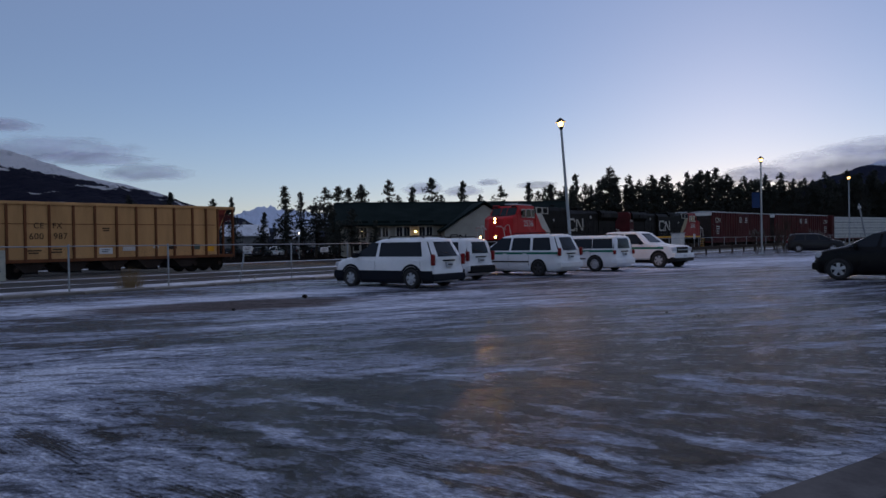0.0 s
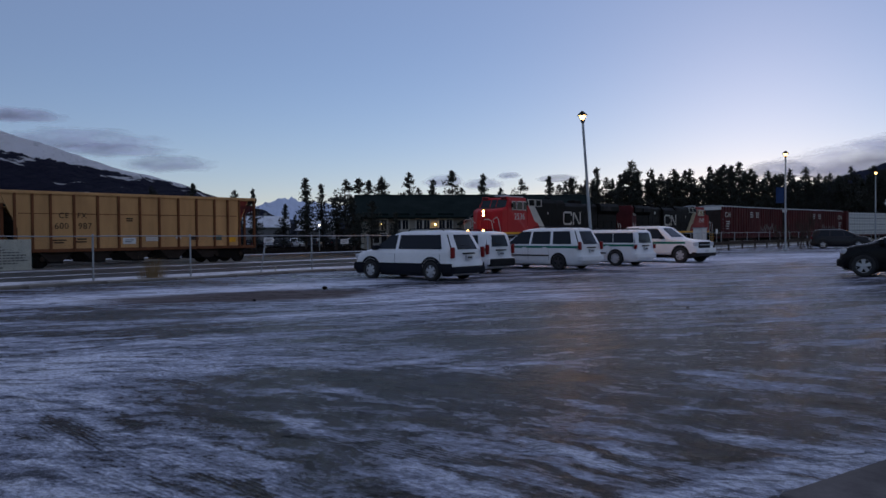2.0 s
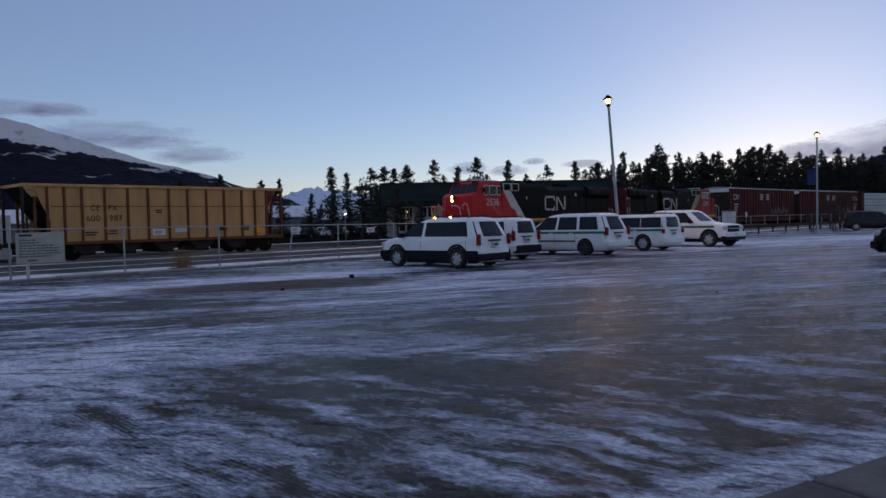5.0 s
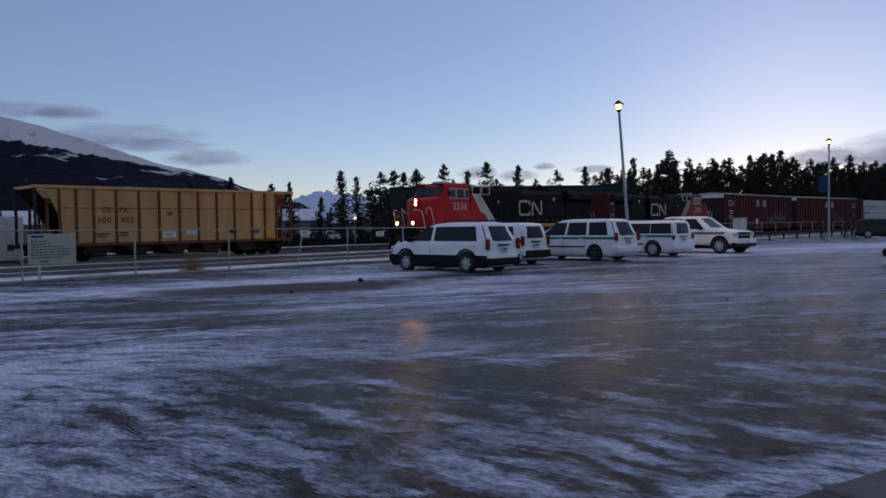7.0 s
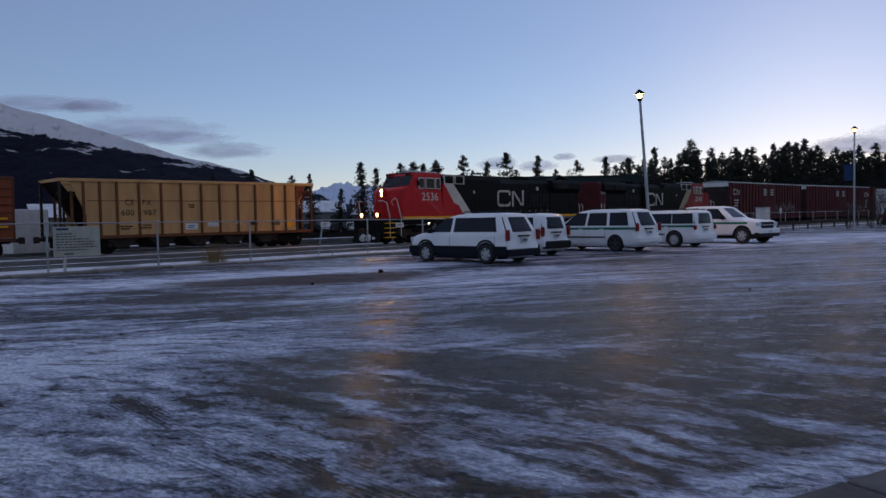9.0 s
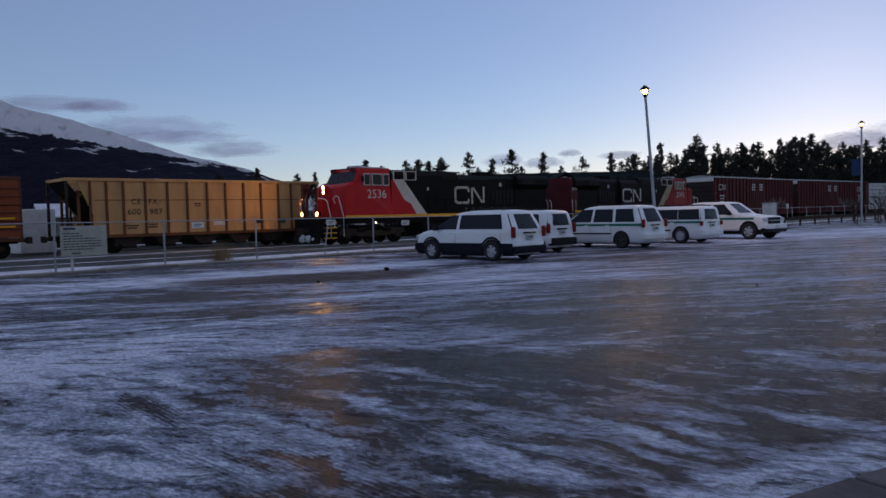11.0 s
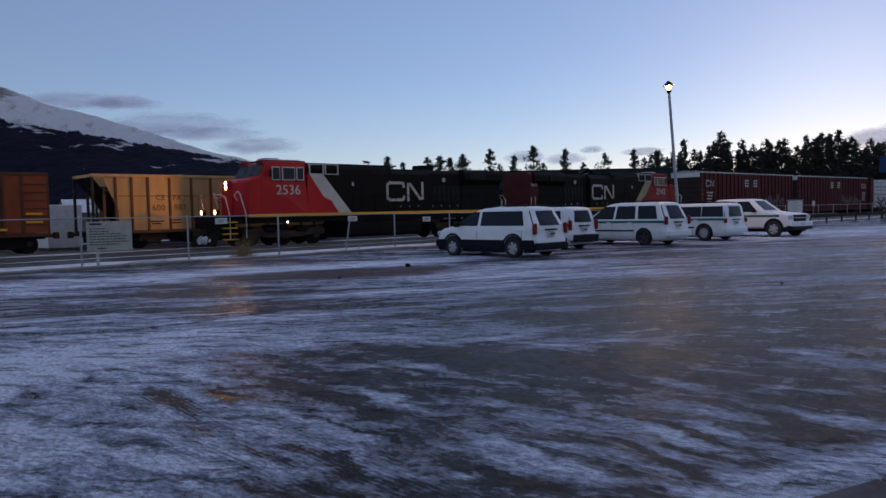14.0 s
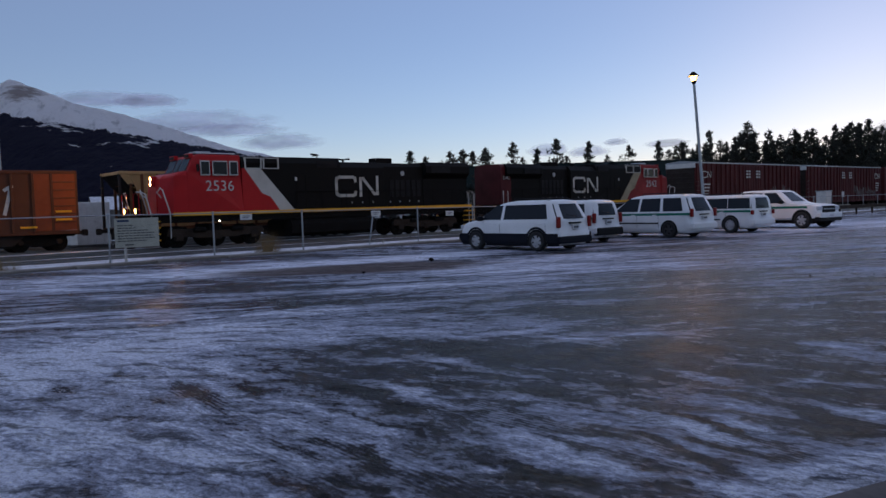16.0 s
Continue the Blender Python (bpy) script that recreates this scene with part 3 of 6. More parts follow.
for c in TRACKS:
    tr = tagged(empty("railway_track", on_track(0, 0)), "railway track with steel rails on wooden sleepers", "railway track", group="railway tracks", kind="structure")
    tr.matrix_basis = Matrix()
    for side in (-0.75, 0.75):
        part("rail", sweep(RAIL_SECTION, c + side, -60, 230, 5, RAIL), STEEL, tr)
    if c < 45:
        s = -6.0
        while s < 60:
            shared("sleeper", sleeper_mesh, tr, along(s, c, RAIL - 0.165))
            s += 0.62


# snow lying in lines beside the rails
def snow_line(c, s0, s1, w, z, seed):
    bm = bmesh.new()
    prev = None
    for i in range(int((s1 - s0) / 0.4) + 1):
        s = s0 + i * 0.4
        k = 0.55 + 0.75 * noise.noise((s * 0.5, seed, 0)) + 0.3 * noise.noise((s * 2.1, seed, 5))
        half = max(0.02, w * 0.5 * k)
        m = along(s, c + 0.1 * noise.noise((s * 0.3, seed, 9)), z)
        ring = [bm.verts.new(m @ Vector((0, a * half, b))) for a, b in ((-1, -0.03), (-0.5, 0.025 + 0.015 * k), (0.5, 0.03 + 0.015 * k), (1, -0.03))]
        if prev:
            for j in range(3):
                bm.faces.new((prev[j], prev[j + 1], ring[j + 1], ring[j]))
        prev = ring
    return bm


for i, (c, w, z) in enumerate(((26.1, 0.9, -0.085), (27.6, 0.5, -0.10), (31.3, 0.7, -0.235), (33.1, 0.3, -0.24), (35.2, 0.4, -0.24), (39.9, 0.35, -0.24), (41.6, 0.6, -0.235), (58.8, 2.6, -0.235), (45.4, 1.2, -0.25), (50.6, 1.6, -0.25))):
    tagged(part("snow_strip", snow_line(c, -20, 140, w, z, i * 7.3), SNOW, smooth=True), "thin line of old snow lying beside the rails", "snow", group="snow lines beside the tracks", kind="stuff")

# concrete kerb below the fence
kerb = tagged(empty("kerb"), "low worn concrete kerb under the fence", "kerb", kind="structure")
for i in range(64):
    s = -20 + i * 2.4
    m = along(s + 1.2, 24.35 + 0.02 * math.sin(i * 2.1), -0.06 + 0.012 * math.sin(i * 1.7), 0.25 * math.sin(i * 3.1))
    if i == 0:
        kerb_mesh = mesh_of("kerb_stone", box(-1.185, 1.185, -0.34, 0.30, -0.2, 0.14, 0.03), CONCRETE)
    shared("kerb_stone", kerb_mesh, kerb, m)

# pavement corner beside the camera
PAVE = pose(2.28, 3.66, 0, 0, 0, 24.8)
pavement = tagged(empty("pavement", PAVE), "dark block pavement edged by a concrete kerb", "pavement", kind="structure")
part("bed", box(-6, 6, -4.6, -0.42, -0.3, 0.09), BALLAST, pavement)
edge_mesh = mesh_of("edge_stone", box(-0.595, 0.595, -0.40, 0.0, -0.25, 0.12, 0.025), plain("dark_damp_concrete", (0.15, 0.135, 0.13), 0.9, dirt=(0.055, 0.05, 0.05), dirt_amount=0.8, scale=3.0, grain=30, bump=0.6, spec=0.1))
for i in range(10):
    shared("edge_stone", edge_mesh, pavement, pose(-5.4 + i * 1.2, 0.004 * math.sin(i * 2), 0.004 * math.sin(i * 1.3)))
PAVER = plain("dark_paving_block", (0.075, 0.07, 0.07), 0.6, dirt=(0.15, 0.15, 0.16), dirt_amount=0.5, scale=3, grain=40, bump=0.3)
paver_mesh = mesh_of("paver", box(-0.215, 0.215, -0.088, 0.088, -0.05, 0.03, 0.008), PAVER)
for j in range(10):
    for i in range(16):
        shared("paver", paver_mesh, pavement, pose(-2.2 + i * 0.44 + (j % 2) * 0.22, -0.52 - j * 0.186, 0.084 + 0.003 * math.sin(i * 5 + j * 3)))


# ---- hills and sky ----
def ridge(name, material, x0, x1, y0, depth, skyline, rough, seed, label, fine=1.0):
    nx, ny = 220, 34
    bm = bmesh.new()
    vs = []
    for i in range(nx + 1):
        x = x0 + (x1 - x0) * i / nx
        top = skyline(x)
        row = []
        for j in range(ny + 1):
            v = j / ny
            up = (1 - abs(2 * v - 1)) ** 0.9
            y = y0 + depth * (v - 0.5)
            h = top * up
            k = max(0.0, min(1.0, up * 1.4)) * (0.45 if up > 0.97 else 1.3)
            h += rough * k * (noise.fractal((x * 0.008 * fine, y * 0.005 * fine, seed), 0.8, 2.2, 7) * 1.1)
            row.append(bm.verts.new((x * y / y0, y, max(h, -3))))
        vs.append(row)
    for i in range(nx):
        for j in range(ny):
            bm.faces.new((vs[i][j], vs[i + 1][j], vs[i + 1][j + 1], vs[i][j + 1]))
    return tagged(part(name, bm, material, smooth=True), label, "mountain", kind="structure")


def through_points(points):
    def f(x):
        if x <= points[0][0]:
            return points[0][1]
        for (a, za), (b, zb) in zip(points, points[1:]):
            if x <= b:
                u = (x - a) / (b - a)
                return za + (zb - za) * u
        return points[-1][1]
    return f


ridge("mountain", MOUNTAIN, -2500, -150, 3000, 1500, through_points([(-2500, 300), (-1950, 470), (-1745, 530), (-1690, 556), (-1640, 540), (-1590, 522), (-1500, 482), (-1400, 446), (-1250, 408), (-1170, 379), (-1060, 345), (-925, 297), (-770, 249), (-670, 226), (-570, 196), (-500, 168), (-420, 140), (-250, 85), (-150, 35)]), 13, 2.0, "long snow-topped mountain above dark forest slopes")
ridge("mountain_peaks", PEAKS, -700, 900, 3700, 700, through_points([(-700, 130), (-420, 135), (-330, 162), (-235, 178), (-160, 168), (-60, 155), (10, 146), (110, 150), (300, 140), (500, 150), (900, 120)]), 34, 11.0, "distant snow-covered peaks, their blue haze painted in", 1.6)
ridge("hill", HILLS, -900, 1400, 2500, 500, through_points([(-900, 95), (-330, 78), (-250, 62), (-150, 44), (0, 34), (400, 30), (1400, 40)]), 10, 21.0, "dark wooded hill below the distant peaks")
ridge("mountain_slope", HILLS, 1500, 2900, 2900, 700, through_points([(1500, 100), (1850, 150), (2150, 240), (2330, 292), (2480, 340), (2900, 420)]), 22, 31.0, "dark snow-dusted mountain slope under a cloud")


def cloud(x, y, z, w, h, seed):
    bm = bmesh.new()
    nx, nz = 24, 8
    vs = [[bm.verts.new((w * (i / nx - 0.5), 0.25 * h * noise.noise((i * 0.3, j * 0.3, seed)), h * (j / nz - 0.5))) for j in range(nz + 1)] for i in range(nx + 1)]
    for i in range(nx):
        for j in range(nz):
            bm.faces.new((vs[i][j], vs[i + 1][j], vs[i + 1][j + 1], vs[i][j + 1]))
    ob = part("cloud", bm, CLOUD, smooth=True)
    ob.matrix_basis = pose(x, y, z, 0, 0, -math.degrees(math.atan2(x, y)))
    return tagged(ob, "thin purple-grey dusk cloud drifting above the hills", "cloud", group="dusk clouds", kind="structure")


for i, spot in enumerate((
        (-1568, 3600, 564, 775, 100), (-1132, 3600, 444, 943, 150), (-747, 3600, 339, 555, 105), (-1367, 3600, 551, 468, 90), (-1000, 3600, 400, 700, 90),
        (560, 3900, 282, 297, 89), (771, 3900, 267, 300, 75), (909, 3900, 312, 171, 50), (1174, 3900, 297, 307, 55),
        (2252, 3000, 301, 1060, 215), (2535, 3000, 401, 800, 120), (1883, 3000, 266, 454, 107), (2796, 3000, 380, 700, 240), (2350, 2990, 270, 800, 170))):
    cloud(*spot, i * 3.7)

# ---- rolling stock: x runs back from the front end, y across (0 on the track's middle, minus towards the lot), z up from the rail ----
def wheelset(parent, x, r=0.5, name="wheelset"):
    """Two flanged wheels on an axle, as one turning piece."""
    bm = rod((0, -0.80, 0), (0, 0.80, 0), 0.09, 10)
    for s in (-1, 1):
        rod((0, s * 0.70, 0), (0, s * 0.83, 0), r, 28, bm=bm)
        rod((0, s * 0.67, 0), (0, s * 0.70, 0), r + 0.03, 28, bm=bm)
        rod((0, s * 0.83, 0), (0, s * 0.86, 0), r * 0.35, 14, bm=bm)
        for k in range(5):
            a = 2 * math.pi * k / 5
            rod((0.6 * r * math.cos(a), s * 0.826, 0.6 * r * math.sin(a)), (0.6 * r * math.cos(a), s * 0.845, 0.6 * r * math.sin(a)), r * 0.14, 8, bm=bm)
    ob = part(name, bm, BLACK, parent)
    ob.matrix_basis = pose(x, 0, r)
    return ob


def freight_truck(parent, x):
    """A two-axle freight bogie: cast side frames, springs, bearings."""
    fr = part("bogie_frame", box(x - 0.18, x + 0.18, -1.0, 1.0, 0.5, 0.8, 0.03), BLACK, parent)
    for s in (-1, 1):
        bm = prism([(x - 1.2, 0.42), (x - 1.2, 0.62), (x - 0.5, 0.82), (x + 0.5, 0.82), (x + 1.2, 0.62), (x + 1.2, 0.42), (x + 0.9, 0.42), (x + 0.35, 0.25), (x - 0.35, 0.25), (x - 0.9, 0.42)], s * 0.92, s * 1.06, 0.02)
        part("side_frame", bm, BLACK, fr)
        for dx in (-0.88, 0.88):
            part("bearing_cap", rod((x + dx, s * 1.0, 0.5), (x + dx, s * 1.16, 0.5), 0.13, 12), RUST, fr)
        bm = bmesh.new()
        for dx in (-0.16, 0, 0.16):
            rod((x + dx, s * 0.99, 0.3), (x + dx, s * 0.99, 0.6), 0.06, 8, bm=bm)
        part("spring_nest", bm, RUST, fr)
    return [wheelset(parent, x - 0.88, 0.46), wheelset(parent, x + 0.88, 0.46)]


def coupler(parent, x, way):
    bm = box(min(x, x + way * 0.55), max(x, x + way * 0.55), -0.09, 0.09, 0.78, 0.98, 0.02)
    box(min(x + way * 0.45, x + way * 0.7), max(x + way * 0.45, x + way * 0.7), -0.17, 0.15, 0.7, 1.04, 0.04, bm=bm)
    part("coupler", bm, RUST, parent)


def band(points, w, y0, y1, bm=None):
    """A flat band of even width along points in x,z."""
    bm = bm or bmesh.new()
    for (ax, az), (bx, bz) in zip(points, points[1:]):
        d = Vector((bx - ax, bz - az)).normalized() * (w / 2)
        n = Vector((-d.y, d.x))
        prism([(ax - d.x + n.x, az - d.y + n.y), (bx + d.x + n.x, bz + d.y + n.y), (bx + d.x - n.x, bz + d.y - n.y), (ax - d.x - n.x, az - d.y - n.y)], y0, y1, bm=bm)
    return bm


def hood_emblem(parent, x, z, y, size, mirror=1):
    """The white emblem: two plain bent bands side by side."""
    k = size / 1.15
    q = lambda pts: [(x + mirror * a * k, z + b * k) for a, b in pts]
    bm = band(q([(-0.20, 0.30), (-0.23, 0.44), (-0.36, 0.5), (-1.25, 0.5), (-1.42, 0.40), (-1.45, 0.3), (-1.45, -0.3), (-1.42, -0.40), (-1.25, -0.5), (-0.36, -0.5), (-0.23, -0.44), (-0.20, -0.30)]), 0.16 * k, y - 0.006, y + 0.006)
    part("emblem_band", bm, LOCO_WHITE, parent)
    bm = band(q([(0.14, -0.50), (0.14, 0.42), (0.32, 0.42), (1.06, -0.42), (1.28, -0.42), (1.28, 0.5)]), 0.16 * k, y - 0.009, y + 0.009)
    part("emblem_band", bm, LOCO_WHITE, parent)


def locomotive(number, lit, red_tail, flip):
    """A six-axle road diesel with a wide-nosed red cab, white slanting band and black hood. Front at x = 0."""
    L = 23.0
    red, pale = (LOCO_RED, LOCO_WHITE) if lit else (FADED_RED, FADED_WHITE)
    lo = empty("locomotive")
    # frame, sills, tank
    part("underframe", box(0.5, L - 0.5, -1.35, 1.35, 1.25, 1.6, 0.03), BLACK, lo)
    part("deck", box(0.55, L - 0.55, -1.5, 1.5, 1.6, 1.66, 0.01), BLACK, lo)
    for s in (-1, 1):
        part("sill_stripe", box(2.2, L - 1.0, s * 1.5 - 0.012, s * 1.5 + 0.012, 1.585, 1.75, 0.004), LOCO_YELLOW, lo, "yellow-painted frame edge")
    bm = prism([(-1.25, 1.2), (-1.42, 0.95), (-1.38, 0.45), (-1.0, 0.28), (1.0, 0.28), (1.38, 0.45), (1.42, 0.95), (1.25, 1.2)], 8.7, 14.3, 0.02, axis="x")
    part("fuel_tank", bm, BLACK, lo)
    for s in (-1, 1):
        part("air_reservoir", rod((8.9, s * 1.2, 1.35), (13.8, s * 1.2, 1.35), 0.16, 12), BLACK, lo)
    # bogies with three axles
    sets = []
    for x in (4.6, L - 4.6):
        fr = part("bogie_frame", box(x - 0.35, x + 0.35, -0.9, 0.9, 0.75, 1.15, 0.03), BLACK, lo)
        for s in (-1, 1):
            bm = prism([(x - 2.6, 0.62), (x - 2.5, 0.95), (x - 1.2, 0.95), (x - 0.8, 0.8), (x + 0.8, 0.8), (x + 1.2, 0.95), (x + 2.5, 0.95), (x + 2.6, 0.62), (x + 2.2, 0.55), (x + 1.4, 0.55), (x + 1.0, 0.45), (x - 1.0, 0.45), (x - 1.4, 0.55), (x - 2.2, 0.55)], s * 0.98, s * 1.14, 0.02)
            part("side_frame", bm, RUST, fr)
            for dx in (-2.0, 0.0, 2.0):
                part("axle_box", box(x + dx - 0.2, x + dx + 0.2, s * 1.02 - 0.16, s * 1.02 + 0.24 * (s > 0) + 0.08, 0.36, 0.72, 0.04), RUST, fr)
            for dx in (-1.0, 1.0):
                part("brake_cylinder", rod((x + dx - 0.3, s * 1.22, 0.88), (x + dx + 0.3, s * 1.22, 0.88), 0.12, 12), BLACK, fr)
        for dx in (-2.0, 0.0, 2.0):
            sets.append(wheelset(lo, x + dx, 0.53))
    # pilot, plough, steps, couplers at both ends
    for x0, w in ((0.55, 1), (L - 0.55, -1)):
        part("pilot_plate", box(min(x0, x0 + w * 0.12), max(x0, x0 + w * 0.12), -1.45, 1.45, 0.75, 1.66, 0.02), BLACK, lo)
        bm = prism([(x0 - w * 0.35, 0.12), (x0 - w * 0.1, 0.75), (x0 + w * 0.1, 0.75), (x0 - w * 0.15, 0.12)], -1.3, 1.3, 0.01)
        part("snow_plough", bm, BLACK, lo)
        coupler(lo, x0, -w)
        for s in (-1, 1):
            stair = part("step_frame", box(min(x0 + w * 0.2, x0 + w * 1.0), max(x0 + w * 0.2, x0 + w * 1.0), s * 1.2 - 0.03, s * 1.2 + 0.03, 0.4, 1.6, 0.01), BLACK, lo)
            for z in (0.42, 0.72, 1.02, 1.32):
                part("step", box(min(x0 + w * 0.2, x0 + w * 1.0), max(x0 + w * 0.2, x0 + w * 1.0), s * 1.36 - 0.16, s * 1.36 + 0.14, z, z + 0.06, 0.01), LOCO_YELLOW, stair, "yellow-edged step")
    if lit:
        for k in range(14):
            r = random.uniform(0.09, 0.19)
            bm = bmesh.new()
            bmesh.ops.create_icosphere(bm, subdivisions=1, radius=r, matrix=Matrix.Translation((0.25 + random.uniform(-0.06, 0.1), random.uniform(-1.1, 0.6), 0.35 + random.uniform(-0.15, 0.2))) @ Matrix.Diagonal((0.6, 1.3, 1, 1)))
            part("caked_snow", bm, SNOW, lo, "snow caked on the plough")
    # wide nose: chamfered in plan, sloping top
    def nose_ring(z, back):
        f = 1.8 + back
        return [(f, -0.75, z), (f + 0.12, -0.95, z), (2.25 + back * 0.4, -1.48, z), (3.1, -1.48, z), (3.1, 1.48, z), (2.25 + back * 0.4, 1.48, z), (f + 0.12, 0.95, z), (f, 0.75, z)]
    bm = bmesh.new()
    rings = [[bm.verts.new(p) for p in nose_ring(z, b)] for z, b in ((1.66, 0.0), (2.6, 0.02), (3.42, 0.10), (3.55, 0.22))]
    top = [(2.25, -0.6, 3.66), (2.4, -0.8, 3.68), (2.6, -1.3, 3.74), (3.1, -1.38, 3.82), (3.1, 1.38, 3.82), (2.6, 1.3, 3.74), (2.4, 0.8, 3.68), (2.25, 0.6, 3.66)]
    rings.append([bm.verts.new(p) for p in top])
    for a, b in zip(rings, rings[1:]):
        for i in range(8):
            bm.faces.new((a[i], a[(i + 1) % 8], b[(i + 1) % 8], b[i]))
    bm.faces.new(rings[-1])
    part("nose", bm, red, lo, "red wide nose")
    bm = bmesh.new()
    lo_ring = [bm.verts.new((x, y * 0.97, z + 0.004)) for x, y, z in top]
    hi_ring = [bm.verts.new((x, y * 0.97, z + 0.012)) for x, y, z in top]
    bm.faces.new(lo_ring)
    bm.faces.new(hi_ring)
    for i in range(8):
        bm.faces.new((lo_ring[i], lo_ring[(i + 1) % 8], hi_ring[(i + 1) % 8], hi_ring[i]))
    part("anti_glare_panel", bm, LOCO_BLACK, lo, "matt black top of the nose")
    part("nose_door", box(1.775, 1.81, -0.55, 0.2, 1.75, 2.95, 0.01), red, lo)
    # cab with raked windscreen
    bm = prism([(2.95, 1.66), (2.95, 3.7), (3.35, 4.5), (3.6, 4.62), (5.9, 4.62), (5.9, 1.66)], -1.49, 1.49, 0.05)
    for v in bm.verts:
        if v.co.z > 4.2:
            v.co.y *= 1 - 0.16 * (v.co.z - 4.2) / 0.42
    part("cab", bm, red, lo, "red cab")
    part("cab_roof", prism([(-1.2, 4.60), (-1.05, 4.68), (1.05, 4.68), (1.2, 4.60)], 3.55, 6.0, 0.01, axis="x"), LOCO_BLACK, lo, "black cab roof dusted with snow")
    part("roof_snow", box(3.7, 5.7, -1.15, -0.2, 4.66, 4.72, 0.02), SNOW, lo)
    part("air_conditioner", box(3.9, 4.7, -0.5, 0.5, 4.66, 4.84, 0.04), GALV, lo)
    def pane(x0, z0, x1, z1, ya, yb):
        b = bmesh.new()
        vs = [b.verts.new(p) for p in ((x0, ya, z0), (x0, yb, z0), (x1, yb, z1), (x1, ya, z1))]
        b.faces.new(vs)
        bmesh.ops.solidify(b, geom=b.faces[:], thickness=0.02)
        return b
    for ya, yb in ((-1.28, -0.35), (0.35, 1.28), (-0.28, 0.28)):
        part("windscreen", pane(2.94, 3.74, 3.29, 4.44, ya, yb), CAB_GLASS, lo, "cab windscreen reflecting the sky")
    for s in (-1, 1):
        for x0, x1 in ((3.72, 4.12), (4.35, 5.05), (5.25, 5.62)):
            fr = part("window_frame", box(x0 - 0.05, x1 + 0.05, s * 1.47 - 0.03, s * 1.47 + 0.03, 3.56, 4.30, 0.015), MARK_WHITE, lo, "pale window surround")
            part("side_window", box(x0, x1, s * 1.48 - 0.035, s * 1.48 + 0.035, 3.62, 4.24, 0.005), WINDOW, fr)
        part("mirror", box(3.45, 3.52, s * 1.62 - 0.1, s * 1.62 + 0.1, 3.75, 4.1, 0.01), TRIM, lo)
        # hood side behind the cab in the slanting colours
        part("red_flank", prism([(5.9, 1.68), (5.9, 3.95), (6.05, 3.95), (7.0, 2.65), (7.5, 2.45), (8.05, 1.68)], s * 1.40 - 0.03, s * 1.40 + 0.03), red, lo)
        part("white_flash", prism([(6.05, 3.95), (6.95, 3.95), (8.95, 1.68), (8.05, 1.68), (7.5, 2.45), (7.0, 2.65)], s * 1.405 - 0.03, s * 1.405 + 0.03), pale, lo, "slanting off-white band")
    # long hood
    part("front_hood", prism([(-1.40, 1.66), (-1.40, 4.25), (-1.2, 4.58), (1.2, 4.58), (1.40, 4.25), (1.40, 1.66)], 5.9, 11.95, 0.02, axis="x"), LOCO_BLACK, lo, "black hood")
    part("engine_hood", prism([(-1.12, 1.66), (-1.12, 4.15), (-0.9, 4.38), (0.9, 4.38), (1.12, 4.15), (1.12, 1.66)], 15.0, 18.2, 0.02, axis="x"), LOCO_BLACK, lo)
    part("blower_hood", prism([(-1.40, 1.66), (-1.40, 4.05), (-1.1, 4.38), (1.1, 4.38), (1.40, 4.05), (1.40, 1.66)], 11.95, 15.0, 0.02, axis="x"), LOCO_BLACK, lo)
    part("radiator_hood", prism([(-1.15, 1.66), (-1.15, 3.45), (-1.5, 3.75), (-1.5, 4.2), (-1.3, 4.45), (1.3, 4.45), (1.5, 4.2), (1.5, 3.75), (1.15, 3.45), (1.15, 1.66)], 18.2, 21.9, 0.03, axis="x"), LOCO_BLACK, lo)
    if red_tail:
        part("tail_hood", prism([(-1.3, 1.68), (-1.3, 4.25), (-1.1, 4.45), (1.1, 4.45), (1.3, 4.25), (1.3, 1.68)], 21.3, 22.3, 0.02, axis="x"), GRIMY_RED, lo, "grimy red rear end of the hood")
    for s in (-1, 1):
        # intake grilles, doors, louvres, panel lines
        for x0, x1, z0, z1, y in ((6.1, 7.0, 3.98, 4.46, 1.37), (7.15, 8.0, 3.98, 4.46, 1.37), (10.4, 11.75, 4.02, 4.42, 1.37), (18.6, 20.2, 3.78, 4.18, 1.50)):
            g = part("grille", box(x0, x1, s * y - 0.03, s * y + 0.05 * s + 0.03, z0, z1, 0.01), TRIM, lo)
            if x0 < 8:
                for xb in (x0, x1):
                    part("grille_bar", box(xb - 0.035, xb + 0.035, s * y - 0.075, s * y + 0.075, z0 - 0.05, z1 + 0.05), LOCO_WHITE, g)
                for zb in (z0 - 0.03, z1 + 0.03):
                    part("grille_bar", box(x0 + 0.035, x1 - 0.035, s * y - 0.075, s * y + 0.075, zb - 0.022, zb + 0.022), LOCO_WHITE, g)
                part("grille_bar", box(x0 + 0.035, x1 - 0.035, s * y - 0.07, s * y + 0.07, (z0 + z1) / 2 - 0.02, (z0 + z1) / 2 + 0.02), BLACK, g)
        for i in range(8):
            x = 12.05 + i * 0.74
            y = 1.405 if x < 14.2 else 1.125
            if 14.2 <= x < 15.0:
                continue
            d = part("engine_door", box(x, x + 0.7, s * y - 0.008, s * y + 0.008, 1.8, 2.2 if y > 1.2 else 3.6, 0.004), LOCO_BLACK, lo)
            part("door_latch", box(x + 0.58, x + 0.64, s * y - 0.02, s * y + 0.02, 2.0, 2.1), GALV, d)
        for i in range(5):
            x = 9.1 + i * 0.55
            part("locker_door", box(x, x + 0.51, s * 1.405 - 0.012, s * 1.405 + 0.012, 1.8, 2.25 if i > 1 else 3.6, 0.008), LOCO_BLACK, lo)
